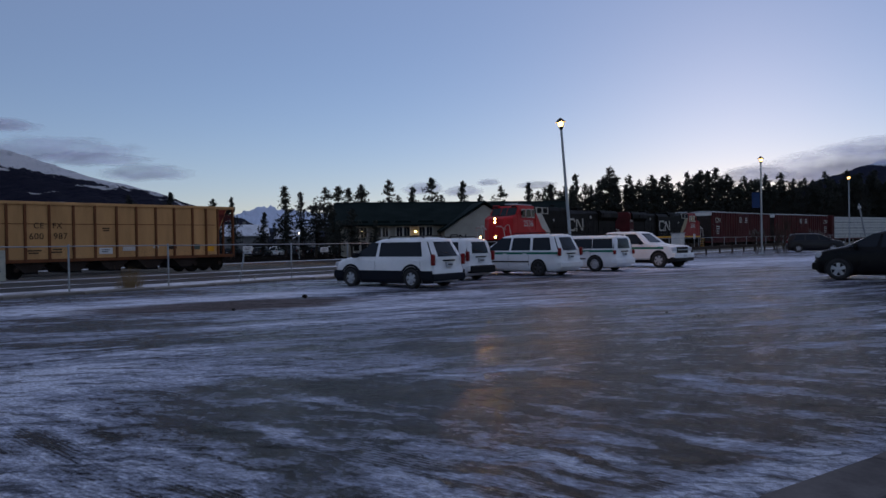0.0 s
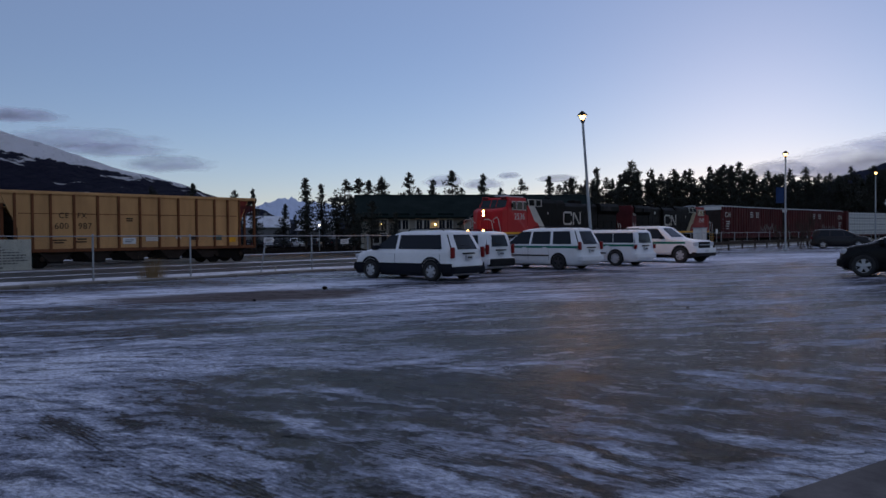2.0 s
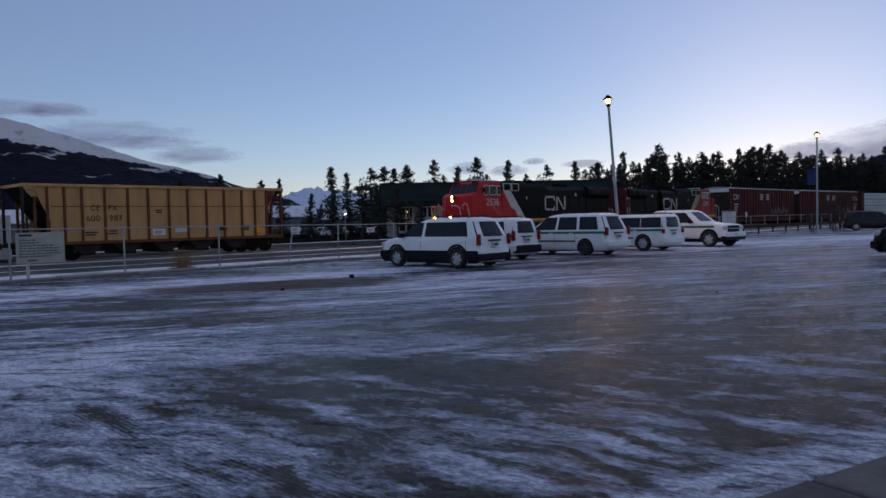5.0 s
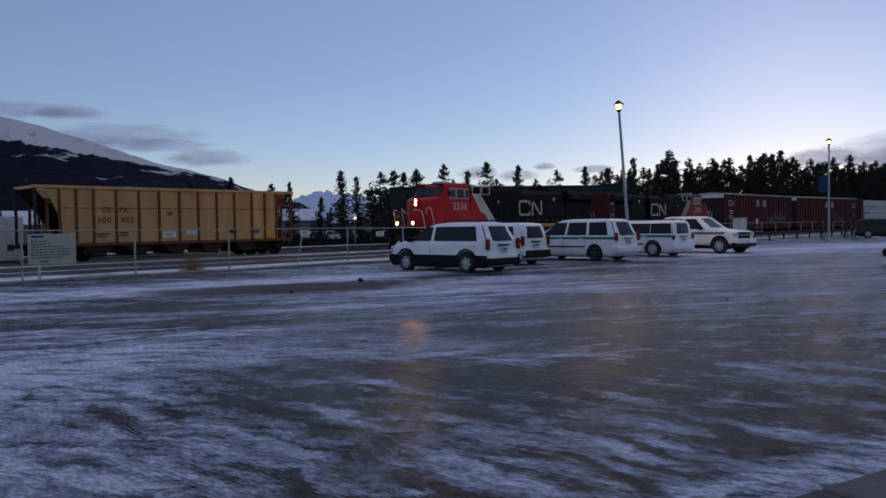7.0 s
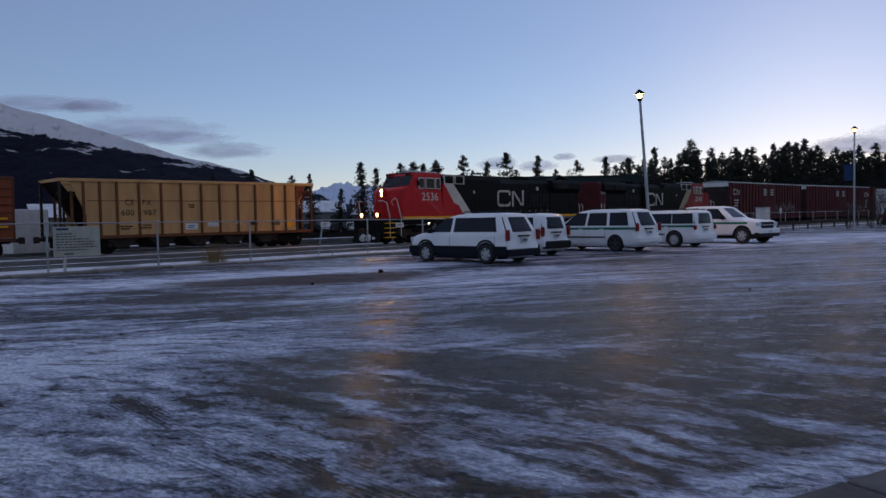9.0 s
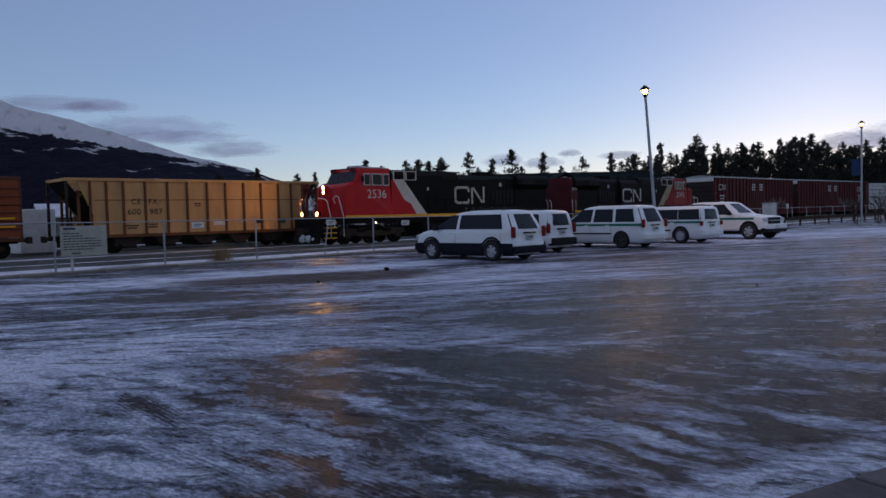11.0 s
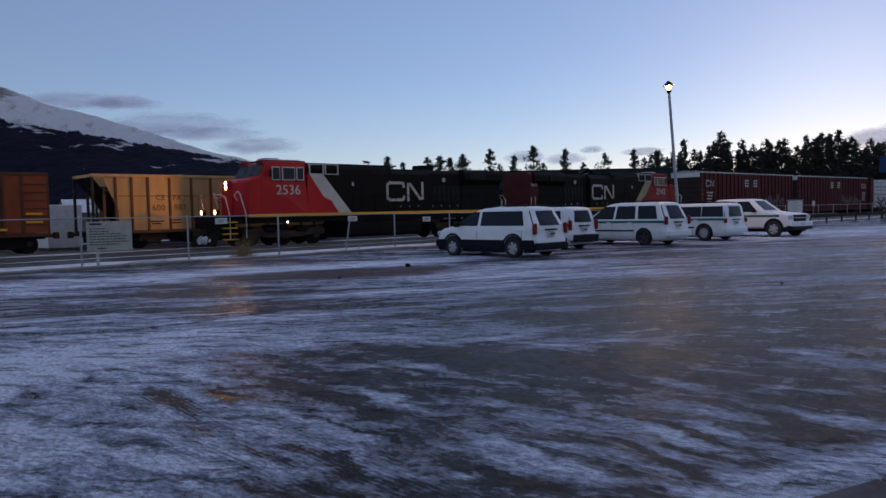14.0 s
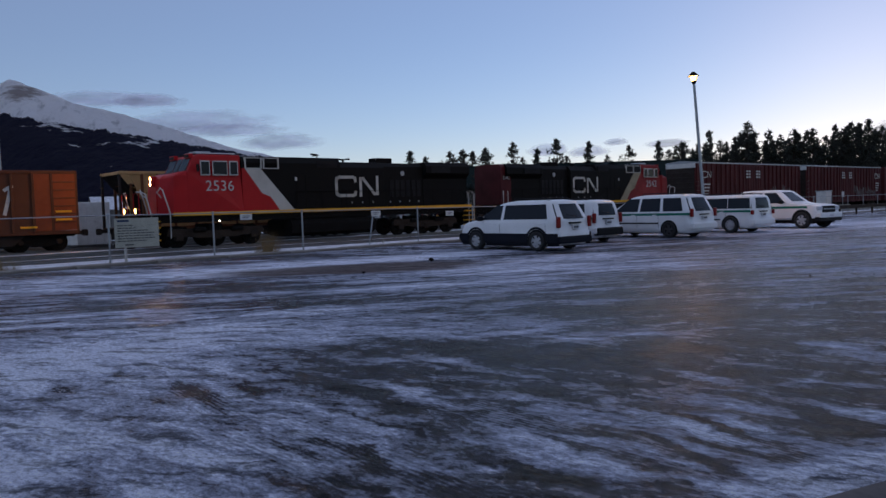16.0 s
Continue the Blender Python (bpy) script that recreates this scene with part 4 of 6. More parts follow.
        for i in range(6):
            x = 15.6 + i * 0.42
            part("louvre", box(x, x + 0.3, s * 1.13 - 0.03, s * 1.13 + 0.03, 2.35, 3.35, 0.01), TRIM, lo)
        part("warning_label", box(9.0, 9.12, s * 1.41 - 0.012, s * 1.41 + 0.012, 3.3, 3.5), MARK_WHITE, lo)
        part("builder_badge", rod((16.6, s * 1.10, 3.75), (16.6, s * 1.16, 3.75), 0.15, 12), GALV, lo)
        hood_emblem(lo, 13.15, 2.98, s * 1.412, 1.2, 1 if s < 0 else -1)
        letters(number, 0.74, MARK_WHITE, pose(4.65, s * 1.505, 3.02, 90, 0, 0 if s < 0 else 180), lo, "road_number", 1.05)
        if red_tail:
            letters(number, 0.34, MARK_WHITE, pose(21.78, s * 1.312, 3.5, 90, 0, 0 if s < 0 else 180), lo, "road_number")
            part("tail_number_backing", box(21.35, 22.2, s * 1.296 - 0.004, s * 1.296 + 0.004, 3.3, 3.72), GRIMY_RED, lo)
        # handrails: bent white grabs at the nose, thin rail along the hood
        part("grab_rail", tube([(1.15, s * 1.45, 0.5), (1.15, s * 1.45, 1.7), (0.95, s * 1.40, 2.65), (0.8, s * 1.2, 2.78), (0.75, s * 0.8, 2.78)], 0.03, 8), MARK_WHITE, lo, "white bent grab rail")
        part("grab_rail", tube([(2.05, s * 1.5, 0.5), (2.05, s * 1.5, 1.75), (1.75, s * 1.45, 2.85), (1.68, s * 1.35, 2.95), (1.6, s * 1.1, 2.75), (1.86, s * 0.95, 2.5)], 0.03, 8), MARK_WHITE, lo, "white bent grab rail")
        rail = part("handrail", tube([(8.9, s * 1.47, 2.72), (L - 1.9, s * 1.47, 2.72), (L - 1.5, s * 1.47, 2.4), (L - 1.3, s * 1.47, 1.7)], 0.02, 6), BLACK, lo)
        for i in range(8):
            x = 9.0 + i * 1.62
            part("stanchion", rod((x, s * 1.47, 1.6), (x, s * 1.47, 2.72), 0.018, 6), BLACK, rail)
        for x in (L - 1.2, L - 0.75):
            part("grab_rail", tube([(x, s * 1.45, 0.6), (x, s * 1.45, 2.4), (x - 0.1, s * 1.35, 2.6)], 0.026, 6), MARK_WHITE, lo)
        part("step_lamp", rod((4.6, s * 1.36, 1.28), (4.6, s * 1.41, 1.28), 0.05, 8), MARKER if lit else TRIM, lo)
    for s in (-1, 1):
        part("front_railing", tube([(0.7, s * 1.2, 1.66), (0.7, s * 1.2, 2.7), (0.7, s * 0.45, 2.7), (0.7, s * 0.45, 1.66)], 0.022, 6), red, lo)
    # headlights: two stacked on the nose, ditch lights on the deck, number boards
    box_ = part("headlight_box", box(1.75, 2.0, -0.19, 0.19, 3.06, 3.58, 0.04), red, lo)
    for z in (3.19, 3.45):
        part("headlight", rod((1.733, 0, z), (1.715, 0, z), 0.03, 16), HEADLIGHT if lit else LIGHT_GLASS, box_)
        part("reflector_glare", rod((1.74, 0, z), (1.725, 0, z), 0.125, 20), REFLECTOR_GLARE if lit else LIGHT_GLASS, box_)
        b = tube([(1.75, 0, z), (1.69, 0, z)], 0.145, 20)
        tube([(1.74, 0, z), (1.688, 0, z)], 0.130, 20, bm=b)
        for fc in [q for q in b.faces if len(q.verts) > 4]:
            b.faces.remove(fc)
        part("headlight_shroud", b, BLACK, box_)
    for s in (-1, 1):
        d = part("ditch_light_housing", rod((0.88, s * 0.78, 1.88), (0.66, s * 0.78, 1.88), 0.14, 16), BLACK, lo)
        part("ditch_light", rod((0.67, s * 0.78, 1.88), (0.64, s * 0.78, 1.88), 0.045, 16), DITCH if lit else LIGHT_GLASS, d)
        part("reflector_glare", rod((0.665, s * 0.78, 1.88), (0.65, s * 0.78, 1.88), 0.135, 20), REFLECTOR_GLARE if lit else LIGHT_GLASS, d)
        nb = part("number_board", box(3.22, 3.42, s * 0.95 - 0.33, s * 0.95 + 0.33, 4.42, 4.66, 0.03), red, lo)
        part("board_glass", box(3.205, 3.225, s * 0.95 - 0.26, s * 0.95 + 0.26, 4.47, 4.61), TRIM, nb)
    part("horn", tube([(11.3, 0, 4.55), (11.3, 0, 4.85), (10.9, 0, 4.88)], 0.05, 8, bm=rod((11.2, -0.35, 4.8), (11.2, 0.35, 4.8), 0.03, 8)), BLACK, lo)
    hb = tube([(12.9, -0.3, 4.38), (12.9, -0.3, 4.56), (12.5, -0.3, 4.6)], 0.05, 8)
    tube([(13.1, 0.1, 4.38), (13.1, 0.1, 4.60), (13.6, 0.1, 4.66)], 0.05, 8, bm=hb)
    part("air_horn", hb, BLACK, lo)
    part("exhaust_stack", box(15.2, 16.4, -0.4, 0.4, 4.36, 4.72, 0.04), BLACK, lo)
    return lo, sets


def hopper_car(name, s_front, c, main, ribs, label, marks):
    """An open-top coal hopper: ribbed side sheets, sloping end sheets behind braces, five chutes below."""
    L = 15.6
    ho = tagged(empty(name, along(s_front, c, RAIL)), label, "hopper car", group="standing hopper cars")
    xs = [1.21, 2.05, 2.94, 4.14, 5.40, 6.57, 7.80, 8.97, 10.18, 11.37, 12.60, 13.54, 14.39]
    for s in (-1, 1):
        part("side_sheet", prism([(0.55, 3.9), (1.35, 2.1), (1.35, 0.95), (14.3, 0.95), (14.3, 2.1), (15.1, 3.9)], s * 1.46 - 0.03, s * 1.46 + 0.03, 0.005), main, ho)
        part("top_chord", box(0.0, L, s * 1.47 - 0.09, s * 1.47 + 0.09, 3.88, 4.05, 0.02), main, ho)
        part("side_sill", box(0.0, L, s * 1.42 - 0.08, s * 1.42 + 0.08, 0.86, 1.04, 0.02), ribs, ho)
        part("seam", box(1.4, 14.2, s * 1.495 - 0.01, s * 1.495 + 0.01, 2.86, 2.90), ribs, ho)
        for x in xs:
            part("rib", box(x - 0.06, x + 0.06, s * 1.53 - 0.06, s * 1.53 + 0.06, 1.0, 3.9, 0.015), ribs, ho)
        for x in (0.06, 15.54):
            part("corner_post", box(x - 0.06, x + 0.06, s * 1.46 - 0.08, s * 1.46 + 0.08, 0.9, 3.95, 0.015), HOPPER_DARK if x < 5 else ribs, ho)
        for x0, x1 in ((0.62, 0.75), (14.85, 14.98)):
            part("end_brace", box(x0, x1, s * 1.3 - 0.06, s * 1.3 + 0.06, 0.95, 3.4, 0.01), ribs, ho)
        for k in range(6):
            z = 1.35 + k * 0.38
            for x in (0.0, L):
                part("ladder_rung", rod((x - 0.02, s * 1.5, z), (x - 0.02, s * 1.05, z), 0.016, 6), ribs, ho)
    for x0, x1, x2 in ((0.05, 0.62, 1.7), (L - 0.05, L - 0.62, L - 1.7)):
        b = bmesh.new()
        vs = [b.verts.new(p) for p in ((x0, -1.44, 3.9), (x0, 1.44, 3.9), (x2 + (x2 - x0) * 0.4, 1.44, 1.0), (x2 + (x2 - x0) * 0.4, -1.44, 1.0))]
        b.faces.new(vs)
        bmesh.ops.solidify(b, geom=b.faces[:], thickness=0.04)
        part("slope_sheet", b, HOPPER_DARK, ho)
        part("top_chord", box(min(x0, x0 + 0.12 * (1 if x0 < 5 else -1)), max(x0, x0 + 0.12 * (1 if x0 < 5 else -1)), -1.5, 1.5, 3.88, 4.05, 0.02), main, ho)
        part("end_platform", box(min(x0, x2), max(x0, x2), -1.45, 1.45, 0.86, 1.0, 0.02), HOPPER_DARK, ho)
    part("floor_plate", box(1.4, 14.2, -1.4, 1.4, 1.0, 1.06), HOPPER_DARK, ho)
    part("coal_load", grid_sheet(0.9, 14.7, -1.4, 1.4, 40, 8, lambda x, y: 3.35 + 0.2 * noise.noise((x, y, 2))), BLACK, ho)
    for i in range(5):
        x = 3.3 + i * 2.25
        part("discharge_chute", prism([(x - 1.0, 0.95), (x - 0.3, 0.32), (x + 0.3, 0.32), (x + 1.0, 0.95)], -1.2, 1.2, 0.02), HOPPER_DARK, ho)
        part("chute_gate", box(x - 0.34, x + 0.34, -1.3, 1.3, 0.26, 0.36, 0.01), BLACK, ho)
    for x in (1.75, L - 1.75):
        freight_truck(ho, x)
    part("centre_sill", box(-0.1, L + 0.1, -0.25, 0.25, 0.72, 0.98, 0.02), BLACK, ho)
    coupler(ho, -0.1, -1)
    coupler(ho, L + 0.1, 1)
    if not marks:
        part("end_panel", box(13.55, 15.5, -1.535, -1.50, 1.05, 3.9, 0.01), plain("bright_rust_paint", (0.24, 0.055, 0.018), 0.6, dirt=(0.12, 0.030, 0.012), scale=1.2, bump=0.1), ho, "brighter rust-orange end panel")
        for k in range(6):
            part("panel_ledge", box(14.45, 15.45, -1.60, -1.53, 1.45 + 0.40 * k, 1.50 + 0.40 * k, 0.01), CAR_ORANGE, ho)
        for x, z in ((12.9, 1.20), (14.5, 1.55), (14.5, 1.95), (9.6, 1.15)):
            part("reflector_strip", box(x, x + 0.75, -1.618, -1.60, z, z + 0.10), LOCO_YELLOW, ho, "yellow reflective strip")
        for x in (11.0, 12.45):
            part("graffiti_stroke", band([(x - 0.16, 1.95), (x - 0.02, 2.5), (x + 0.16, 3.25), (x - 0.10, 3.1)], 0.16, -1.512, -1.49), MARK_WHITE, ho, "pale spray-painted stroke")
    if marks:
        for txt, x, z, size in (("CE", 3.62, 2.78, 0.42), ("FX", 4.56, 2.78, 0.42), ("600", 3.50, 2.22, 0.46), ("987", 4.72, 2.22, 0.46)):
            letters(txt, size, MARK_DARK, pose(x, -1.502, z, 90, 0, 0), ho, "reporting_mark", 1.1)
        for x, z, w in ((3.4, 1.45, 0.7), (4.55, 1.5, 0.5), (3.35, 1.32, 0.5), (7.2, 2.5, 0.35), (7.2, 2.62, 0.4), (4.5, 1.35, 0.6)):
            part("stencil_line", box(x - w / 2, x + w / 2, -1.506, -1.49, z, z + 0.07), MARK_DARK, ho)
        part("panel", box(8.15, 8.9, -1.52, -1.49, 1.38, 1.62), MARK_WHITE, ho, "white panel with faded lines")
        part("panel", box(10.0, 10.35, -1.52, -1.49, 1.5, 1.62), LOCO_WHITE, ho)
        part("consolidated_stencil", box(11.0, 11.5, -1.52, -1.49, 1.42, 1.62), MARK_DARK, ho)
        part("panel", box(12.5, 13.1, -1.52, -1.49, 1.38, 1.7), plain("faded_green_panel", (0.10, 0.13, 0.10), 0.7), ho, "faded green panel")
        part("panel", box(13.6, 14.1, -1.52, -1.49, 1.25, 1.55), LOCO_YELLOW, ho, "yellow panel")
        part("spray_patch", prism([(14.47, 3.85), (15.04, 3.85), (14.47, 2.60)], -1.497, -1.486), plain("faded_red_spray", (0.26, 0.035, 0.022), 0.7, dirt=(0.10, 0.03, 0.02), dirt_amount=0.8, scale=3.0, bump=0.05), ho, "faded red spray-painted corner")
        # strokes of red spray paint at the upper corner of the far end
        for k in range(7):
            x = 14.42 + 0.13 * k
            part("graffiti_stroke", band([(x, 3.0 + 0.1 * (k % 3)), (x + 0.12, 3.55), (x + 0.2, 3.15 + 0.08 * (k % 2))], 0.06, -1.505, -1.49), BOX_RED, ho)
    return ho


def boxcar(length, graffiti_seed, turned):
    """A high exterior-post boxcar: corrugated sides, plug doors, flat roof."""
    L = length
    bo = empty("boxcar")
    part("body", box(0.5, L - 0.5, -1.46, 1.46, 0.95, 4.9, 0.02), BOX_RED, bo)
    part("roof", prism([(-1.52, 4.86), (-1.52, 4.98), (0, 5.12), (1.52, 4.98), (1.52, 4.86)], 0.42, L - 0.42, 0.01, axis="x"), GALV, bo, "frosted grey metal roof")
    part("side_sill", box(0.42, L - 0.42, -1.5, 1.5, 0.80, 1.0, 0.02), BOX_RED, bo)
    for x in (0.47, L - 0.47):
        e = part("end_wall", box(x - 0.03, x + 0.03, -1.40, 1.40, 1.0, 4.45, 0.01), HOPPER_DARK, bo, "dark ribbed end wall")
        for k in range(7):
            part("end_rib", box(x - 0.07, x + 0.07, -1.38, 1.38, 1.2 + k * 0.46, 1.32 + k * 0.46, 0.02), HOPPER_DARK, e)
        part("end_fascia", box(x - 0.05, x + 0.05, -1.48, 1.48, 4.46, 4.9, 0.01), SIGN_WHITE, bo, "pale end fascia under the roof")
    n = int((L - 1.6) / 0.85)
    mid = L / 2
    for s in (-1, 1):
        for i in range(n + 1):
            x = 0.75 + (L - 1.5) * i / n
            if abs(x - mid) < 2.0:
                continue
            part("side_post", box(x - 0.09, x + 0.09, s * 1.51 - 0.055, s * 1.51 + 0.055, 1.0, 4.86, 0.015), BOX_RED, bo)
        for x in (mid - 1.0, mid + 1.0):
            d = part("plug_door", box(x - 0.96, x + 0.96, s * 1.50 - 0.04, s * 1.50 + 0.04, 1.05, 4.75, 0.02), BOX_RED, bo)
            for dx in (-0.5, 0.0, 0.5):
                part("lock_rod", rod((x + dx, s * 1.56, 1.1), (x + dx, s * 1.56, 4.7), 0.03, 6), BOX_RED, d)
            for k in range(3):
                part("placard", box(x - 0.42, x + 0.42, s * 1.555 - 0.01, s * 1.555 + 0.01, 3.55 + k * 0.28, 3.72 + k * 0.28), MARK_WHITE, d)
        ex = L - 1.9 if turned else 2.35
        hood_emblem(bo, ex, 3.85, s * 1.575, 0.62, 1 if s < 0 else -1)
        for k in range(4):
            part("stencil_line", box(ex - 0.6 + 0.1 * (k % 2), ex + 0.55 - 0.12 * k, s * 1.575 - 0.006, s * 1.575 + 0.006, 2.9 - k * 0.3, 3.02 - k * 0.3), MARK_WHITE, bo)
        for k in range(6):
            part("ladder_rung", rod((0.56, s * 1.55, 1.2 + k * 0.4), (1.0, s * 1.55, 1.2 + k * 0.4), 0.016, 6), GALV, bo)
    rnd = random.Random(graffiti_seed)
    for k in range(16):
        x = L * 0.60 + k * 0.38 + rnd.uniform(-0.1, 0.1)
        z = 1.35 + rnd.uniform(0, 0.5)
        part("graffiti_stroke", band([(x, z), (x + rnd.uniform(-0.1, 0.3), z + rnd.uniform(0.5, 1.0)), (x + 0.35, z + rnd.uniform(-0.1, 0.5))], 0.06, -1.59, -1.575), FAR_WALL, bo)
    part("centre_sill", box(-0.1, L + 0.1, -0.25, 0.25, 0.72, 0.98, 0.02), BLACK, bo)
    coupler(bo, -0.1, -1)
    coupler(bo, L + 0.1, 1)
    sets = []
    for x in (2.6, L - 2.6):
        sets += freight_truck(bo, x)
    return bo, sets


def container_car(length):
    """A pale ribbed carrier behind a short red end."""
    L = length
    co = empty("autorack_car")
    part("body", box(1.3, L - 0.5, -1.42, 1.42, 1.0, 4.75, 0.03), SIGN_WHITE, co)
    part("end_wall", box(0.4, 1.3, -1.45, 1.45, 0.95, 5.0, 0.03), BOX_RED, co)
    part("deck", box(0.3, L - 0.3, -1.45, 1.45, 0.75, 1.0, 0.02), BOX_RED, co)
    for s in (-1, 1):
        for k in range(7):
            part("side_rail", box(1.3, L - 0.5, s * 1.44 - 0.03, s * 1.44 + 0.03, 1.2 + k * 0.52, 1.29 + k * 0.52), GALV, co)
        for i in range(26):
            x = 1.5 + (L - 2.2) * i / 25
            part("side_post", box(x - 0.04, x + 0.04, s * 1.46 - 0.03, s * 1.46 + 0.03, 1.0, 4.75), SIGN_WHITE, co)
            for k in range(3):
                part("vent_panel", box(x + 0.15, x + 0.55, s * 1.445 - 0.01, s * 1.445 + 0.01, 1.62 + k * 1.04, 1.82 + k * 1.04), CAR_CLAD, co)
    coupler(co, 0.3, -1)
    sets = []
    for x in (2.6, L - 2.6):
        sets += freight_truck(co, x)
    return co, sets


# the standing cut of hoppers on the track beyond
hopper_car("hopper_car", 13.3, 42.7, HOPPER_TAN, HOPPER_BROWN, "tan ribbed open-top coal hopper standing on the far track", True)
hopper_car("hopper_car", -4.35, 42.7, CAR_ORANGE, CAR_ORANGE, "rust-orange open-top hopper coupled in the standing row", False)

# the moving train
lead, lead_sets = locomotive("2536", True, False, 1)
tagged(lead, "red and black diesel locomotive with headlights lit", "locomotive", group="locomotives of the train")
second, second_sets = locomotive("2542", False, True, -1)
tagged(second, "red and black diesel locomotive running backwards, lights off", "locomotive", group="locomotives of the train")
box_a, box_a_sets = boxcar(22.2, 3, False)
tagged(box_a, "oxide red boxcar with plug doors behind the locomotives", "boxcar", group="boxcars of the train")
box_b, box_b_sets = boxcar(22.2, 8, True)
tagged(box_b, "oxide red boxcar with white graffiti along its side", "boxcar", group="boxcars of the train")
rack, rack_sets = container_car(26.0)
tagged(rack, "pale ribbed autorack car at the tail of the train", "autorack car")

# ---- vehicles: x forward, y to the vehicle's left, z up from the ground ----
def level(table, z):
    """Piecewise-linear lookup in rows of (z, value)."""
    if z <= table[0][0]:
        return table[0][1]
    for (a, va), (b, vb) in zip(table, table[1:]):
        if z <= b:
            return va + (vb - va) * (z - a) / (b - a) if b > a else vb
    return table[-1][1]


class Shell:
    """A body shell: plan outlines stacked from sill to roof."""

    def __init__(self, front, rear, half, zs, corner=0.30):
        self.front, self.rear, self.half, self.zs, self.corner = front, rear, half, zs, corner

    def outline(self, z):
        xf, xr, w = level(self.front, z), level(self.rear, z), level(self.half, z)
        rf, rr = min(self.corner * 1.6, w * 0.9), min(self.corner, w * 0.9)
        pts = []
        for cx, cy, r, a0 in ((xf - rf, w - rf * 0.6, rf, 0), (xr + rr, w - rr * 0.7, rr, 90)):
            for k in range(5):
                a = radians(a0 + 90 * k / 4)
                pts.append((cx + r * math.cos(a), cy + (rf * 0.6 if a0 == 0 else rr * 0.7) * math.sin(a)))
        return pts + [(x, -y) for x, y in reversed(pts)]

    def body(self):
        bm = bmesh.new()
        rings = [[bm.verts.new((x, y, z)) for x, y in self.outline(z)] for z in self.zs]
        n = len(rings[0])
        for a, b in zip(rings, rings[1:]):
            for i in range(n):
                bm.faces.new((a[i], a[(i + 1) % n], b[(i + 1) % n], b[i]))
        bm.faces.new(rings[0][::-1])
        bm.faces.new(rings[-1])
        return bm

    def y(self, z):
        return level(self.half, z)

    def side_patch(self, side, bottom, top, z0, z1, proud=0.008, nx=6, nz=5):
        """A thin panel on the flank between x pairs at the bottom and at the top."""
        bm = bmesh.new()
        sheets = []
        for off in (proud, -0.03):
            g = []
            for j in range(nz + 1):
                v = j / nz
                z = z0 + (z1 - z0) * v
                xa, xb = bottom[0] + (top[0] - bottom[0]) * v, bottom[1] + (top[1] - bottom[1]) * v
                g.append([bm.verts.new((xa + (xb - xa) * i / nx, side * (self.y(z) + off), z)) for i in range(nx + 1)])
            sheets.append(g)
        for g in sheets:
            for j in range(nz):
                for i in range(nx):
                    bm.faces.new((g[j][i], g[j][i + 1], g[j + 1][i + 1], g[j + 1][i]))
        a, b = sheets
        for i in range(nx):
            bm.faces.new((a[0][i], a[0][i + 1], b[0][i + 1], b[0][i]))
            bm.faces.new((a[nz][i], a[nz][i + 1], b[nz][i + 1], b[nz][i]))
        for j in range(nz):
            bm.faces.new((a[j][0], a[j + 1][0], b[j + 1][0], b[j][0]))
            bm.faces.new((a[j][nx], a[j + 1][nx], b[j + 1][nx], b[j][nx]))
        return bm

    def end_patch(self, table, way, w0, w1, z0, z1, proud=0.012, nz=5):
        """A thin panel across the front or rear."""
        bm = bmesh.new()
        sheets = []
        for off in (proud, -0.03):
            g = []
            for j in range(nz + 1):
                v = j / nz
                z = z0 + (z1 - z0) * v
                w = w0 + (w1 - w0) * v
                x = level(table, z) + way * off
                g.append([bm.verts.new((x - way * 0.07 * (k / 3) ** 4, w * k / 3, z)) for k in range(-3, 4)])
            sheets.append(g)
        for g in sheets:
            for j in range(nz):
                for i in range(6):
                    bm.faces.new((g[j][i], g[j][i + 1], g[j + 1][i + 1], g[j + 1][i]))
        a, b = sheets
        for j in range(nz):
            for i in (0, 6):
                bm.faces.new((a[j][i], a[j + 1][i], b[j + 1][i], b[j][i]))
        for i in range(6):
            for j in (0, nz):
                bm.faces.new((a[j][i], a[j][i + 1], b[j][i + 1], b[j][i]))
        return bm


